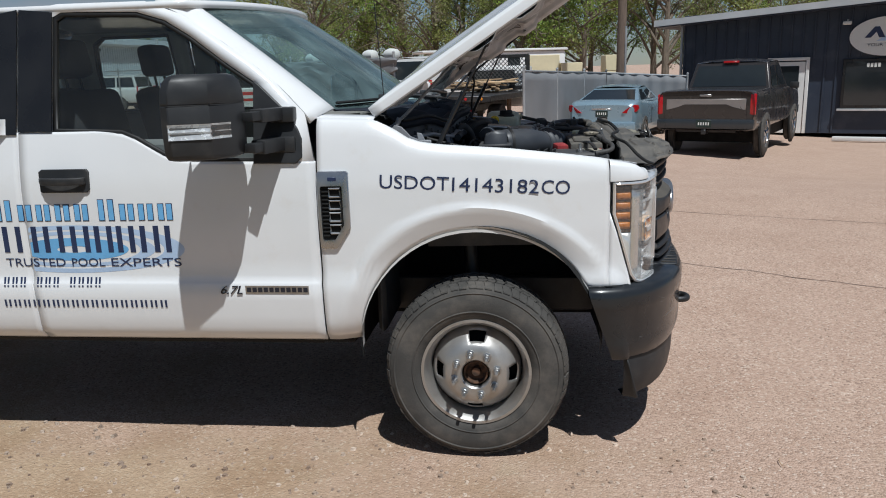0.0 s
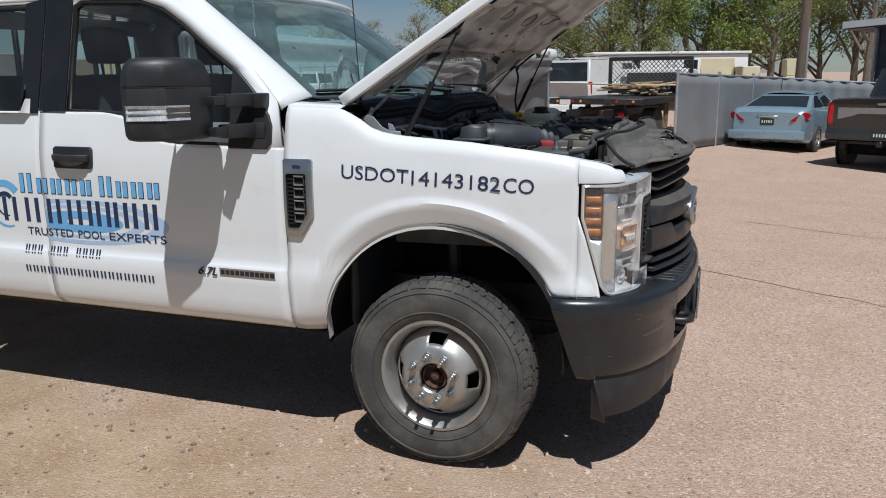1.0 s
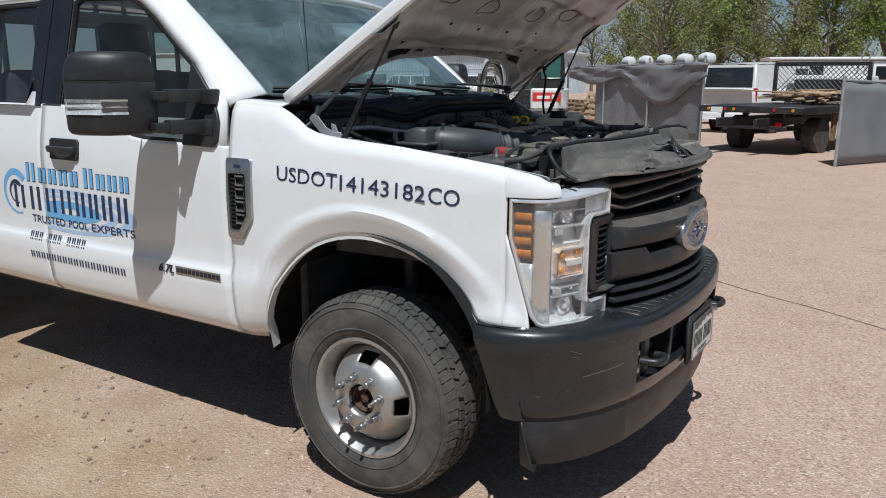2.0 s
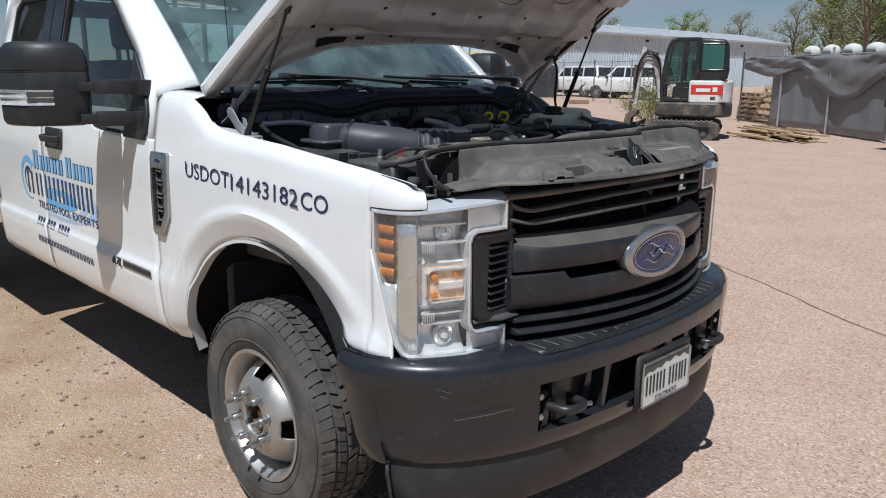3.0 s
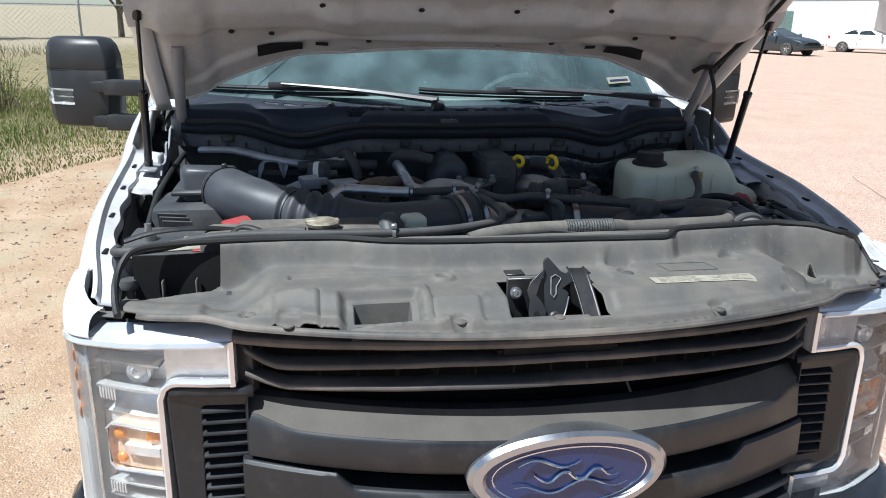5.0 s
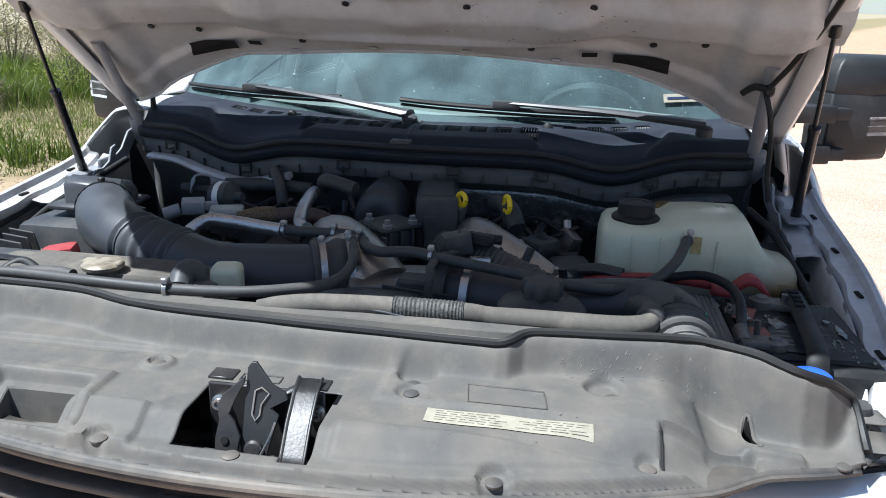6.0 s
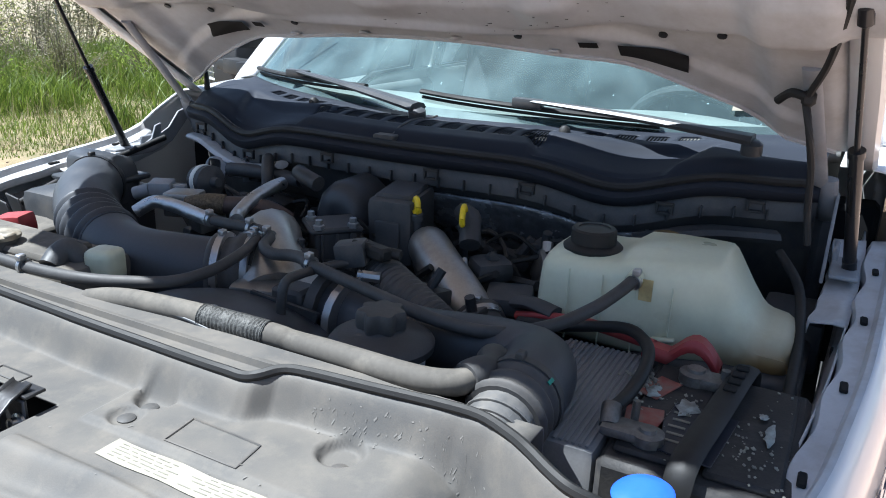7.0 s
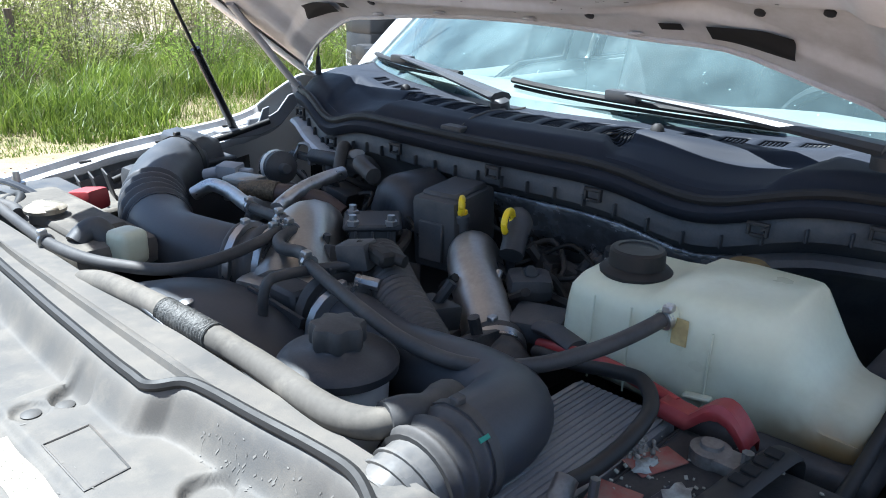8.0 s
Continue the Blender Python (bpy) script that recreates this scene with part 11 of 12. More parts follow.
for y in (-0.22, 0.70):
    posts.tube([(0.52, y, 0.92), (0.54, y, 1.35), (0.46, y, 2.10), (0.36, y, 2.40), (0.22, y, 2.47)], 0.045, 8, 5)
    posts.tube([(0.06, y, 0.92), (0.06, y, 1.7), (0.04, y, 2.46)], 0.04, 8, 3)
    posts.tube([(-0.28, y, 0.95), (-0.28, y, 2.46)], 0.05, 8, 3)
    posts.tube([(0.52, y, 1.35), (0.30, y, 1.40), (-0.28, y, 1.42)], 0.03, 8, 3)
part("cab_frame", posts.box((-0.02, 0.24, 2.46), (0.62, 0.98, 0.09), 0.035, seg=2).box((0.14, 0.24, 0.98), (0.82, 0.98, 0.10), 0.02).box((-0.02, 0.24, 1.15), (0.60, 0.94, 0.32), 0.03), cab_black, ex_, "black rounded cab frame")
teal_glass = glass_mat("teal_glass", (0.22, 0.40, 0.36), 0.97)
for y in (-0.235, 0.715):
    for q in ([(0.50, y, 1.40), (0.43, y, 2.10), (0.33, y, 2.42), (0.08, y, 2.42), (0.09, y, 1.40)], [(0.03, y, 1.0), (0.01, y, 2.42), (-0.25, y, 2.42), (-0.25, y, 1.0)]):
        part("cab_pane", Shape().add(q, [tuple(range(len(q)))]), teal_glass, ex_, "teal-tinted cab glass").visible_shadow = False
part("cab_pane", Shape().add([(0.55, -0.20, 1.35), (0.55, 0.68, 1.35), (0.40, 0.68, 2.35), (0.40, -0.20, 2.35)], [(0, 1, 2, 3)]), teal_glass, ex_, "teal-tinted windscreen").visible_shadow = False
part("rear_post", Shape().prism([(-0.30, 1.46), (-0.98, 1.46), (-1.02, 1.70), (-0.98, 2.34), (-0.90, 2.45), (-0.30, 2.49)], lambda a, b, d: (a, d, b), -0.26, 0.74), cab_black, ex_, "black rear cab housing", bevel=0.06)
teal_pane = mat("teal_pane", (0.03, 0.10, 0.085), 0.08, vary=0.1, scale=3, coat=0.5, bump=0)
for y in (0.745, -0.265):
    part("rear_pane", Shape().box((-0.64, y, 2.03), (0.52, 0.02, 0.60), 0.009), teal_pane, ex_, "teal rear side window")
    part("pane_seal", Shape().tube([(-0.64 + 0.27 * cx, y, 2.03 + 0.31 * cz) for cx, cz in ((-1, -0.9), (-1, 0.9), (-0.9, 1), (0.9, 1), (1, 0.9), (1, -0.9), (0.9, -1), (-0.9, -1), (-1, -0.9))], 0.022, 6, 2), trim_black, ex_, "black window seal")
part("seat", Shape().box((0.02, 0.25, 1.36), (0.40, 0.45, 0.14), 0.04, seg=2).box((-0.18, 0.25, 1.66), (0.12, 0.42, 0.6), 0.04, seg=2), cloth_dark, ex_, "dark operator's seat")
side_on = lambda a, b, d: (a, d, b)
part("boom", Shape().prism([(0.56, 0.95), (0.74, 0.95), (0.85, 1.70), (0.98, 1.88), (1.22, 1.90), (1.25, 2.02), (0.95, 2.12), (0.74, 2.00), (0.64, 1.6)], side_on, -0.53, -0.37), exc_grime, ex_, "grimy white boom", bevel=0.02)
part("stick", Shape().prism([(1.10, 2.28), (1.20, 2.32), (1.30, 1.90), (1.38, 0.80), (1.27, 0.78), (1.21, 1.50), (1.13, 1.95)], side_on, -0.51, -0.39), exc_grime, ex_, "scuffed grimy stick", bevel=0.015)
for a, b in (((0.66, -0.45, 0.95), (0.93, -0.45, 1.78)), ((0.78, -0.45, 2.14), (1.17, -0.45, 2.26)), ((1.36, -0.45, 1.85), (1.40, -0.45, 0.95))):
    part("hydraulic_ram", Shape().rod(a, Vector(a).lerp(Vector(b), 0.6), 0.045, 12).rod(Vector(a).lerp(Vector(b), 0.6), b, 0.022, 10), exc_dark, ex_, "hydraulic ram")
for k in range(4):
    part("hydraulic_hose", Shape().tube([(0.66, -0.42 + 0.05 * k, 1.05), (0.74, -0.36 + 0.05 * k, 1.85 + 0.05 * k), (1.05, -0.36 + 0.04 * k, 2.20 - 0.03 * k), (1.26, -0.36 + 0.04 * k, 1.9), (1.36, -0.38 + 0.03 * k, 1.2)], 0.018, 6, 5), rubber_black, ex_, "black hydraulic hose")
part("bucket_link", Shape().rod((1.32, -0.45, 0.82), (1.46, -0.45, 0.90), 0.04, 10).rod((1.46, -0.45, 0.90), (1.44, -0.45, 0.62), 0.035, 10), exc_mud, ex_, "bucket linkage")
part("bucket", Shape().prism([(1.22, 0.66), (1.40, 0.66), (1.54, 0.52), (1.58, 0.34), (1.50, 0.16), (1.32, 0.08), (1.28, 0.14), (1.40, 0.28), (1.38, 0.44), (1.24, 0.54)], side_on, -0.72, -0.18), exc_mud, ex_, "muddy bucket", bevel=0.02)
part("blade", Shape().prism([(1.05, 0.04), (1.12, 0.04), (1.18, 0.22), (1.12, 0.42), (1.05, 0.42), (1.10, 0.22)], lambda a, b, d: (a, d, b), -0.85, 0.85).box((0.9, 0.45, 0.28), (0.4, 0.08, 0.1), 0.01).box((0.9, -0.45, 0.28), (0.4, 0.08, 0.1), 0.01), exc_mud, ex_, "muddy dozer blade")
ex_.matrix_basis = ex_.matrix_basis @ Matrix.Scale(0.93, 4)
part("exhaust", Shape().rod((-0.9, -0.5, 1.5), (-0.9, -0.5, 1.85), 0.035, 10), dark_steel, ex_, "exhaust pipe")

# ---- pallets and lumber by the excavator ----
def build_pallet(at, m, group):
    p = thing("pallet", "weathered wooden pallet leaning in a stack by the fence", "pallet", at, 0, group)
    for k in range(6):
        part("slat", Shape().box((0, -0.5 + 0.2 * k, 0.125), (1.2, 0.11, 0.02), 0.003), raw_wood, p)
    for k in range(3):
        part("bearer", Shape().box((-0.55 + 0.55 * k, 0, 0.07), (0.06, 1.1, 0.09), 0.003), raw_wood, p)
    for k in range(3):
        part("slat", Shape().box((0, -0.5 + 0.5 * k, 0.015), (1.2, 0.11, 0.02), 0.003), raw_wood, p)
    p.matrix_world = m
    return p


p0 = build_pallet((0, 0, 0), pose(-8.9, 22.9, 0.02, 0, 0, -40), "pallets by the fence")
for k in range(1, 6):
    copy_thing(p0, pose(-8.9 + 0.03 * k, 22.9 - 0.02 * k, 0.02 + 0.15 * k, 0, 0, -40 + 3 * (k % 3)))
for k in range(3):
    copy_thing(p0, pose(-8.2 + 0.35 * k, 22.0 - 0.3 * k, 0.58, 74, 0, -42))
rng = random.Random(4)
for k in range(30):
    solo("lumber", Shape().box((0, 0, 0), (rng.uniform(1.2, 2.2), rng.uniform(0.06, 0.14), 0.04), 0.003), raw_wood, "loose weathered board in a lumber pile", "board", "lumber pile", at=(-5.7 + rng.uniform(-0.5, 0.5), 16.4 + rng.uniform(-0.35, 0.35), 0.03 + 0.042 * (k // 5)), turn=rng.uniform(-45, -20))

# ---- red bucket and scrap at the grass edge ----
bk = thing("bucket", "orange-red plastic bucket lying on its side in the grass", "bucket", (-10.7, -1.85, 0.0), 205)
part("shell", Shape().lathe([(0.0, 0.0), (0.128, 0.0), (0.132, 0.01), (0.150, 0.34), (0.158, 0.345), (0.158, 0.37), (0.150, 0.37), (0.145, 0.34), (0.126, 0.02), (0.0, 0.015)], (-0.18, 0, 0.155), (1, 0.1, -0.02), 30), bucket_red, bk)
part("bail", Shape().tube([(0.15, -0.15, 0.16), (0.22, -0.10, 0.05), (0.24, 0.0, 0.02), (0.22, 0.10, 0.05), (0.15, 0.16, 0.16)], 0.004, 6, 4), steel, bk, "wire handle")

# ---- plants ----
def build_tree(name, label, at, height, seed, leafm, n_leaf, spread=0.42, bare=0.0, leaf=0.22, turn=0.0):
    rng = random.Random(seed)
    t = thing(name, label, "tree", at, turn)
    sh = Shape()
    tips = []
    trunk = [(0, 0, -0.1), (rng.uniform(-0.1, 0.1), rng.uniform(-0.1, 0.1), height * 0.22), (rng.uniform(-0.3, 0.3), rng.uniform(-0.3, 0.3), height * 0.5), (rng.uniform(-0.4, 0.4), rng.uniform(-0.4, 0.4), height * 0.82)]
    r0 = height * 0.024
    sh.tube(trunk, lambda u: r0 * (1 - 0.8 * u), 9, 4)
    line = spline(trunk, 6)
    for k in range(16):
        s = line[min(len(line) - 1, int(len(line) * (0.22 + 0.74 * k / 16)))]
        a = rng.uniform(0, 2 * math.pi)
        L = height * spread * rng.uniform(0.5, 1.0) * (1.1 - 0.6 * k / 16)
        e = s + Vector((math.cos(a) * L, math.sin(a) * L, L * rng.uniform(0.35, 1.0)))
        m = s.lerp(e, 0.5) + Vector((rng.uniform(-0.1, 0.1), rng.uniform(-0.1, 0.1), rng.uniform(0.0, 0.15))) * L
        sh.tube([s, m, e], lambda u: r0 * 0.42 * (1 - 0.85 * u), 6, 3)
        for q in range(7):
            b0 = m.lerp(e, rng.random())
            d = Vector((rng.gauss(0, 1), rng.gauss(0, 1), rng.gauss(0.5, 0.8))).normalized() * L * rng.uniform(0.2, 0.45)
            sh.tube([b0, b0 + d * 0.5 + Vector((0, 0, 0.05)), b0 + d], lambda u: r0 * 0.13 * (1 - 0.7 * u), 4, 2)
            tips.append((b0, b0 + d))
    part("trunk", sh, bark, t, "grey-brown trunk and limbs")
    cr = Shape()
    pts, fs = [], []
    for k in range(n_leaf):
        a, b = tips[rng.randrange(len(tips))]
        c = a.lerp(b, rng.uniform(0.2, 1.15)) + Vector((rng.gauss(0, 1), rng.gauss(0, 1), rng.gauss(0, 1))) * height * 0.028
        u = Vector((rng.gauss(0, 1), rng.gauss(0, 1), rng.gauss(0, 1))).normalized()
        v = u.orthogonal().normalized()
        v.rotate(Matrix.Rotation(rng.uniform(0, 6.28), 3, u))
        w = u.cross(v)
        s = leaf * rng.uniform(0.5, 1.2)
        i = len(pts)
        pts += [c - v * s * 0.5, c + w * s * 0.28, c + v * s * 0.5, c - w * s * 0.28]
        fs.append((i, i + 1, i + 2, i + 3))
    me = bpy.data.meshes.new("crown")
    me.from_pydata([tuple(p) for p in pts], [], fs)
    tagged(part("crown", me, leafm, t, "spring leaves"), kind="stuff")
    return t


kinds = [build_tree("tree", "tall spring tree with young yellow-green leaves", (-4, 46, 0), 9.5, 1, leaf_spring, 6400, leaf=0.18),
         build_tree("tree", "tall spring tree with young yellow-green leaves", (2, 43, 0), 10.5, 2, leaf_fresh, 6200, leaf=0.18),
         build_tree("tree", "half-bare spring tree with olive buds", (8, 47, 0), 10.0, 3, leaf_olive, 4600, leaf=0.16),
         build_tree("tree", "tall spring tree with young yellow-green leaves", (13, 44, 0), 8.5, 4, leaf_spring, 6000, leaf=0.18)]
for k in kinds:
    k["group"] = "row of trees behind the yard"
rng = random.Random(77)
for k in range(30):
    x = -23 + 1.75 * k + rng.uniform(-0.7, 0.7)
    y = 45 + rng.uniform(-3.0, 6.5) + 0.14 * abs(x)
    m = pose(x, y, 0, 0, 0, rng.uniform(0, 360)) @ Matrix.Scale(rng.uniform(0.75, 1.15), 4)
    if x < -19:
        continue
    c = copy_thing(kinds[k % 4], m)
    c.matrix_basis = m
for x, y, sc, kd in ((-52, 94, 0.95, 1), (-49, 97, 0.85, 3), (-51, 96, 0.9, 0), (-62, 92, 0.95, 2), (-67, 94, 1.0, 2), (-44, 94, 0.95, 2), (-40, 101, 1.1, 2), (-72, 80, 0.8, 0), (-30, 96, 1.2, 2), (-24, 88, 1.15, 2), (-19, 80, 1.1, 0), (-66, 46, 0.9, 1), (-75, 55, 0.9, 0), (-80, 38, 0.9, 2), (-70, 30, 0.8, 1)):
    m = pose(x, y, 0, 0, 0, 37 * kd + x) @ Matrix.Scale(sc, 4)
    c = copy_thing(kinds[kd], m)
    c.matrix_basis = m
big = build_tree("field_tree", "old tree with a thick dark trunk by the field fence", (-27.0, -1.3, 0), 11.0, 9, leaf_olive, 2400, leaf=0.2)
big.matrix_basis = pose(-27.0, -1.3, 0) @ Matrix.Diagonal((1.6, 1.6, 1, 1))
for k in range(7):
    m = pose(-34 - 5 * k, -34 + 7.5 * k, 0, 0, 0, 50 * k) @ Matrix.Scale(0.8 + 0.05 * (k % 3), 4)
    c = copy_thing(kinds[(k + 2) % 4], m)
    c.matrix_basis = m
    tagged(c, "spring tree beyond the dry field", "tree", "trees beyond the field")

def build_shrub(name, label, at, r, seed, m_, n=1500, up=1.0):
    rng = random.Random(seed)
    t = thing(name, label, "shrub", at)
    st = Shape()
    pts, fs = [], []
    for k in range(46):
        a, el = rng.uniform(0, 2 * math.pi), rng.uniform(0.35, 1.45)
        L = r * rng.uniform(0.7, 1.15)
        e = Vector((math.cos(a) * math.cos(el), math.sin(a) * math.cos(el), math.sin(el) * up)) * L
        b = Vector((math.cos(a), math.sin(a), 0)) * r * 0.15
        st.tube([b, b.lerp(e, 0.5) + Vector((rng.gauss(0, 0.04), rng.gauss(0, 0.04), 0.04)), e], lambda u: 0.010 * (1 - 0.7 * u), 4, 2)
        for q in range(n // 46):
            c = b.lerp(e, rng.uniform(0.35, 1.05)) + Vector((rng.gauss(0, 1), rng.gauss(0, 1), rng.gauss(0, 1))) * r * 0.07
            v = (e.normalized() + Vector((rng.gauss(0, 1), rng.gauss(0, 1), rng.gauss(0, 1))) * 0.7).normalized()
            w = v.orthogonal().normalized()
            s = rng.uniform(0.02, 0.05) * (0.6 + r)
            i = len(pts)
            pts += [c, c + v * s * 0.5 + w * s * 0.18, c + v * s, c + v * s * 0.5 - w * s * 0.18]
            fs.append((i, i + 1, i + 2, i + 3))
    part("stem", st, bark, t, "thin woody stem growth")
    me = bpy.data.meshes.new("foliage")
    me.from_pydata([tuple(p) for p in pts], [], fs)
    tagged(part("foliage", me, m_, t, "small leaves"), kind="stuff")
    return t


for k, (x, y, r, m_) in enumerate(((-3.0, -11.6, 0.9, leaf_fresh), (-4.4, -12.4, 1.1, leaf_spring), (-5.8, -11.2, 0.9, leaf_fresh), (-7.4, -10.9, 0.8, leaf_olive), (-1.9, -12.8, 0.8, leaf_spring), (-8.8, -10.2, 1.0, leaf_fresh), (-11.4, -8.4, 0.9, leaf_spring), (-14.2, -7.4, 1.0, leaf_fresh), (-13.6, -11.6, 1.3, leaf_olive), (-9.4, -14.5, 1.5, leaf_sage), (-5.5, -16.5, 1.6, leaf_olive), (-1.5, -16.6, 1.5, leaf_sage))):
    build_shrub("shrub", "leafy green shrub standing in the tall grass", (x, y, 0), r, 300 + k, m_, 2300, 1.25)
for k, (x, y, r, m_) in enumerate(((-4.2, -16.0, 1.7, leaf_spring), (-6.4, -18.6, 2.0, leaf_sage), (-8.6, -18.2, 2.1, leaf_olive), (-10.6, -19.2, 2.2, leaf_spring), (-12.8, -17.6, 2.0, leaf_sage), (-15.4, -18.4, 2.2, leaf_olive), (-17.6, -16.4, 2.0, leaf_spring), (-2.2, -18.4, 2.0, leaf_sage), (-19.5, -14.0, 1.9, leaf_olive))):
    build_shrub("shrub", "tall wild shrub at the back of the verge", (x, y, 0), r, 400 + k, m_, 4200, 1.1)
build_shrub("young_tree", "small green sapling beside the excavator", (-10.2, 18.6, 0), 1.15, 41, leaf_spring, 2600, 1.25)
rng = random.Random(31)
for k, (x, y, r, m_) in enumerate(((-10.6, -6.9, 0.75, leaf_sage), (-12.4, -5.6, 0.9, leaf_spring), (-9.2, -8.6, 0.6, leaf_olive), (-13.0, -9.0, 1.0, leaf_sage), (-5.2, -13.2, 1.0, blossom), (-3.2, -14.4, 1.2, leaf_sage), (-6.9, -12.4, 0.9, leaf_sage), (-8.4, -12.6, 1.0, blossom),
                                     (-1.2, -14.0, 1.0, leaf_sage), (-10.2, -11.4, 0.9, leaf_olive), (-4.4, -16.0, 1.3, leaf_olive), (0.8, -15.2, 1.1, blossom))):
    build_shrub("shrub", "greyish sage shrub growing in the field" if m_ is leaf_sage else ("pale flowering shrub growing in the field" if m_ is blossom else "green shrub growing in the field"), (x, y, 0), r, 100 + k, m_, 1700)

# grass: blades on the verge beyond the dirt
EDGE = [(-14.0, -1.2), (-9.9, -2.1), (-6.3, -3.9), (-5.4, -5.1), (-4.0, -6.9), (-1.8, -7.35), (3.0, -8.2)]


def edge_y(x):
    return along(EDGE, x)


def grass(name, label, n, seed, m_, depth, h0, h1, lean, width, start=0.0):
    rng = random.Random(seed)
    pts, fs = [], []
    k = 0
    while k < n:
        x = rng.uniform(-16.0, 3.0)
        d = start + depth * rng.random() ** 1.25
        y = edge_y(x) - d
        if seed != 4 and noise.noise((x * 0.55, y * 0.55, seed * 1.0)) + 0.45 * noise.noise((x * 2.2, y * 2.2, 3.0)) < -0.12 + 0.35 * (1 - smooth(0.0, 1.3, d)):
            k += 0.35
            continue
        if seed == 1 and x < -6.2 + 0.8 * noise.noise((y, 0, 5)) and d < 5.5:
            k += 0.35
            continue
        k += 1
        h = rng.uniform(h0, h1) * (0.45 + 0.75 * smooth(0.0, 2.0, d)) * (0.7 + 0.5 * noise.noise((x * 0.8, y * 0.8, 9.0)) + 0.2)
        a = rng.uniform(0, 2 * math.pi)
        dx, dy = math.cos(a), math.sin(a)
        b = rng.uniform(0, 2 * math.pi)
        L = lean * rng.random() * h
        lx, ly = math.cos(b) * L, math.sin(b) * L
        w = width * rng.uniform(0.6, 1.3)
        i = len(pts)
        pts += [(x - dx * w, y - dy * w, -0.01), (x + dx * w, y + dy * w, -0.01), (x + dx * w * 0.8 + lx * 0.35, y + dy * w * 0.8 + ly * 0.35, h * 0.6), (x - dx * w * 0.8 + lx * 0.35, y - dy * w * 0.8 + ly * 0.35, h * 0.6), (x + lx, y + ly, h)]
        fs += [(i, i + 1, i + 2, i + 3), (i + 3, i + 2, i + 4)]
    me = bpy.data.meshes.new(name)
    me.from_pydata(pts, [], fs)
    ob = part(name, me, m_, None, label)
    return tagged(ob, label, "grass", kind="stuff")


grass("tall_grass", "bright green tall grass on the verge", 80000, 1, grass_green, 15.0, 0.16, 0.50, 0.9, 0.0080)
grass("short_grass", "short green grass thinning out over the dirt", 60000, 4, grass_green, 6.5, 0.03, 0.12, 1.2, 0.005, -0.3)
grass("dry_grass", "dry straw-coloured grass among the green", 16000, 2, grass_dry, 15.0, 0.12, 0.40, 1.1, 0.003)
grass("verge_tufts", "short dry tufts at the edge of the dirt", 7000, 3, grass_dry, 1.2, 0.05, 0.14, 1.2, 0.0028, -0.35)

# field beyond, as far stubble
rng = random.Random(12)
pts, fs = [], []
for k in range(14000):
    x, y = rng.uniform(-34, 6), rng.uniform(-34, -10)
    if y > edge_y(max(-14, min(3, x))) - 6:
        continue
    h, a, w = rng.uniform(0.15, 0.4), rng.uniform(0, 6.28), rng.uniform(0.008, 0.016)
    i = len(pts)
    pts += [(x - math.cos(a) * w, y - math.sin(a) * w, 0), (x + math.cos(a) * w, y + math.sin(a) * w, 0), (x + rng.uniform(-0.12, 0.12), y + rng.uniform(-0.12, 0.12), h)]
    fs.append((i, i + 1, i + 2))
me = bpy.data.meshes.new("stubble")
me.from_pydata(pts, [], fs)
tagged(part("field_stubble", me, grass_dry, None), "pale dry stubble of the field", "grass", kind="stuff")

# ---- loose stones ----
def stones(name, label, n, seed, area, r0, r1, m_):
    rng = random.Random(seed)
    pts, fs = [], []
    for k in range(n):
        x, y = area(rng)
        r = r0 + (r1 - r0) * rng.random() ** 3
        z = swell(x, y)
        i = len(pts)
        tw = rng.uniform(0, 6.28)
        for j in range(5):
            a = tw + 2 * math.pi * j / 5
            q = r * rng.uniform(0.75, 1.2)
            pts.append((x + q * math.cos(a), y + q * math.sin(a), z - r * 0.1))
        for j in range(5):
            a = tw + 2 * math.pi * (j + 0.4) / 5
            q = r * rng.uniform(0.5, 0.8)
            pts.append((x + q * math.cos(a), y + q * math.sin(a), z + r * rng.uniform(0.45, 0.75)))
        fs.append((i + 5, i + 6, i + 7, i + 8, i + 9))
        for j in range(5):
            fs.append((i + j, i + (j + 1) % 5, i + 5 + (j + 1) % 5, i + 5 + j))
    me = bpy.data.meshes.new(name)
    me.from_pydata(pts, [], fs)
    return tagged(part(name, me, m_, None, label), label, "gravel", kind="stuff")


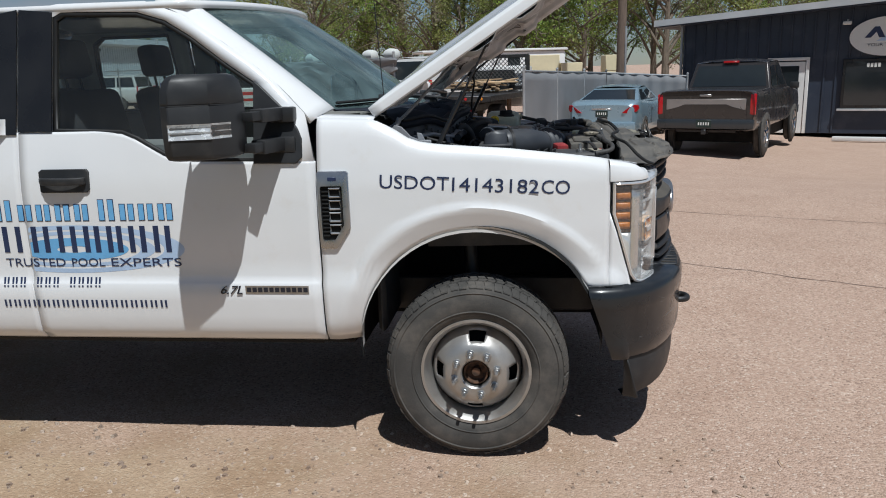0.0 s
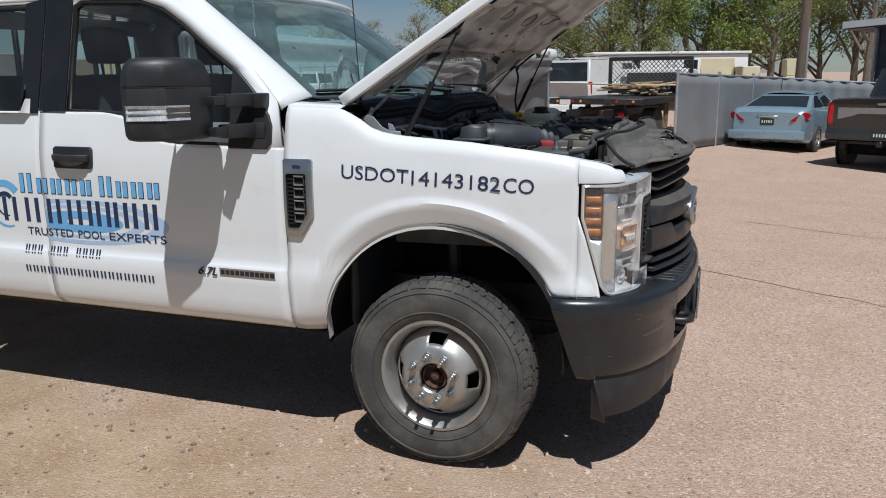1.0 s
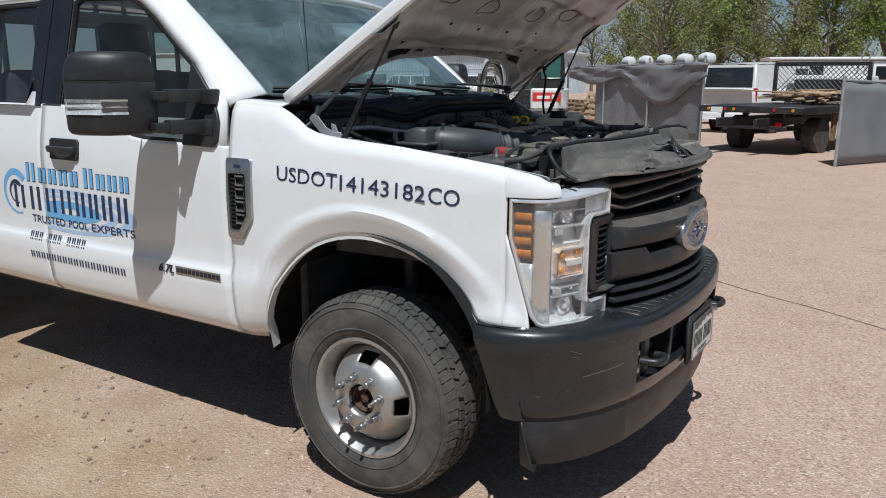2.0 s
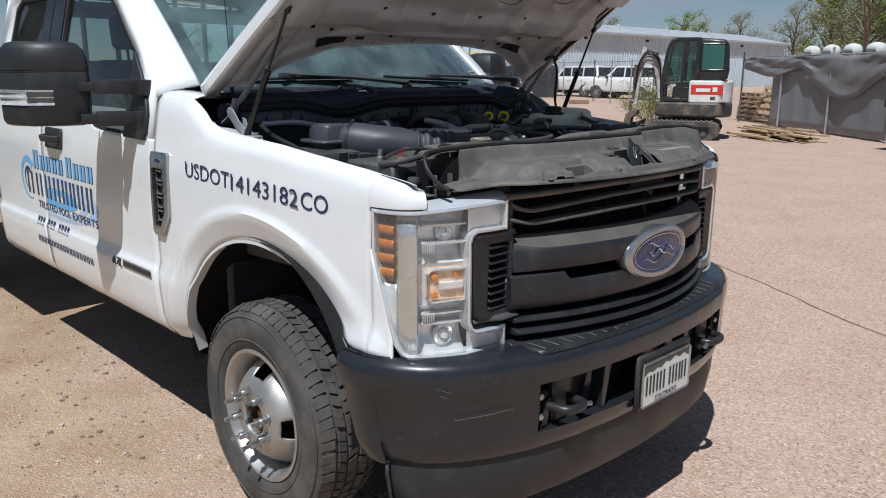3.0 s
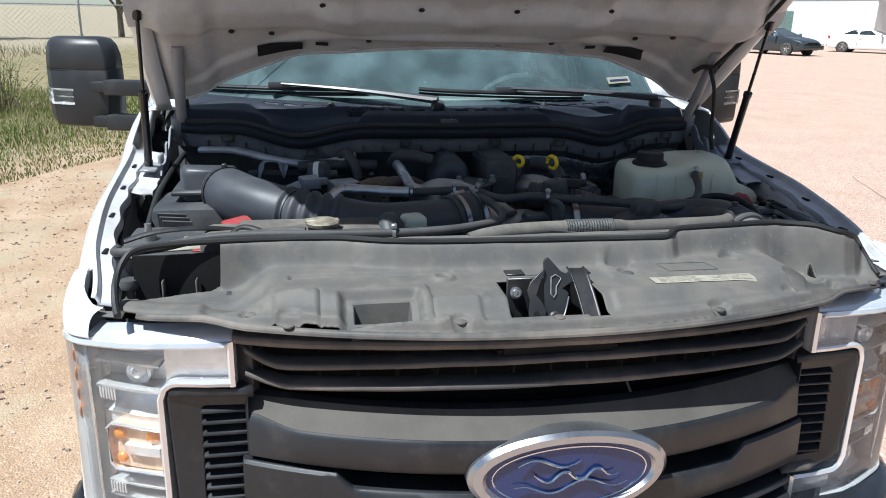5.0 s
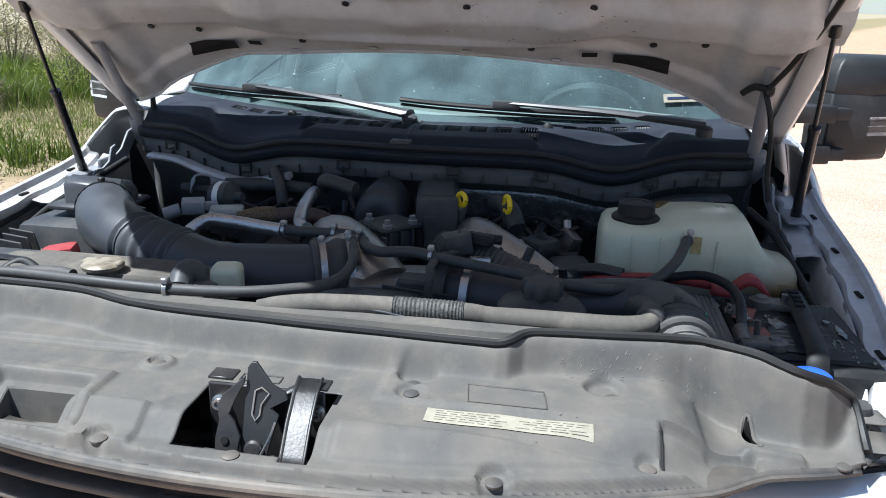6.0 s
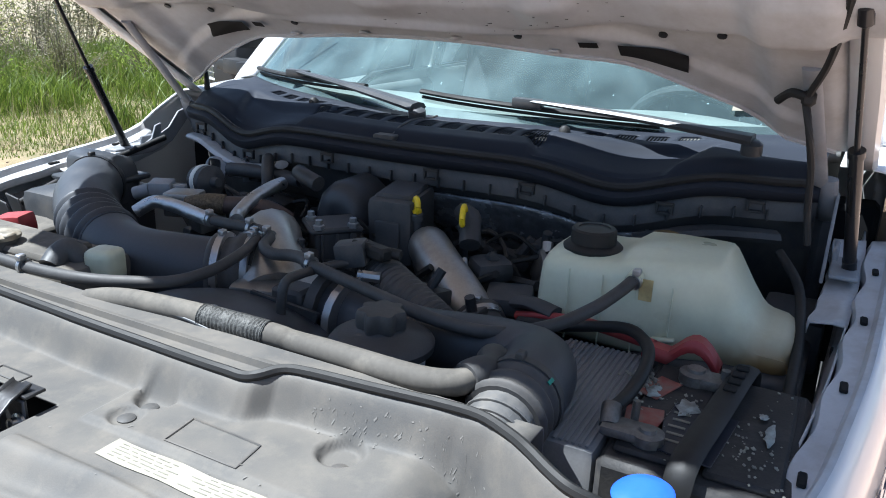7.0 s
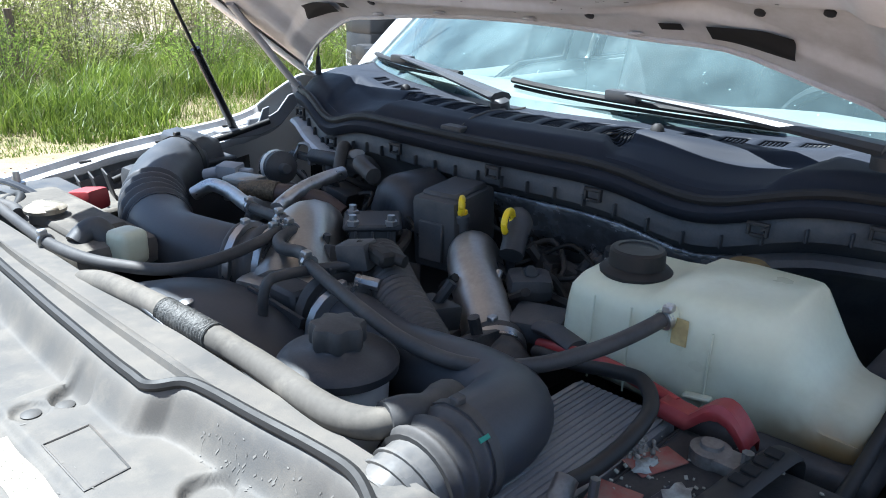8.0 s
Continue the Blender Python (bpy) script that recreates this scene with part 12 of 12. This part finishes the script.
stone_m = leaf_mat("stone_mix", (0.20, 0.135, 0.095), (0.56, 0.45, 0.36), 0.9, 0.0)
stones("loose_gravel", "loose pinkish gravel scattered over the dirt", 9000, 5, lambda r: (r.uniform(-7, 1.2), r.uniform(-5.5, -0.7)), 0.0025, 0.017, stone_m)
stones("fine_chips", "fine pinkish stone chips over the sealed lot", 16000, 6, lambda r: (r.uniform(-1.0, 5.0), r.uniform(-3.2, 6.5)), 0.002, 0.0065, stone_m)
stones("loose_gravel_far", "loose gravel by the verge", 4000, 7, lambda r: (r.uniform(-14, 0), r.uniform(-8, -2.0)), 0.004, 0.02, stone_m)
tw = Shape()
rng = random.Random(19)
for k in range(16):
    x, y, a, L = rng.uniform(-1.5, 2.0), rng.uniform(-2.6, -0.9), rng.uniform(0, 6.28), rng.uniform(0.03, 0.09)
    solo("twig", Shape().tube([(0, 0, 0.004), (L * 0.5, 0.006, 0.008), (L, 0, 0.004)], 0.0018, 5, 3), raw_wood, "small dry twig lying on the gravel", "twig", "twigs on the gravel", at=(x, y, 0), turn=math.degrees(a))
# tar-filled cracks in the sealed surface
tar = mat("tar", (0.13, 0.095, 0.075), 0.8, vary=0.2, scale=6)
for pts_ in ([(-6.0, 5.9), (-3.0, 4.75), (-1.23, 4.05), (0.3, 3.17), (1.88, 2.25), (2.82, 1.72), (5.0, 0.7)], [(1.2, 5.2), (4.5, 3.9), (9.0, 2.5)]):
    line = spline([(x, y, 0) for x, y in pts_], 14)
    rows = []
    for i, p in enumerate(line):
        j = 0.035 * noise.noise((p.x * 2.2, p.y * 2.2, 0)) + 0.02 * noise.noise((p.x * 9, p.y * 9, 4))
        w = 0.003 + 0.008 * abs(noise.noise((p.x * 5, p.y * 5, 8)))
        d = (line[min(i + 1, len(line) - 1)] - line[max(i - 1, 0)]).normalized()
        nrm = Vector((-d.y, d.x, 0))
        rows.append([p + nrm * (j - w) + Vector((0, 0, swell(p.x, p.y) + 0.003)), p + nrm * (j + w) + Vector((0, 0, swell(p.x, p.y) + 0.003))])
    ob = part("road_crack", Shape().rows(rows), tar, None)
    tagged(ob, "thin dark crack across the sealed lot", "crack", kind="structure")
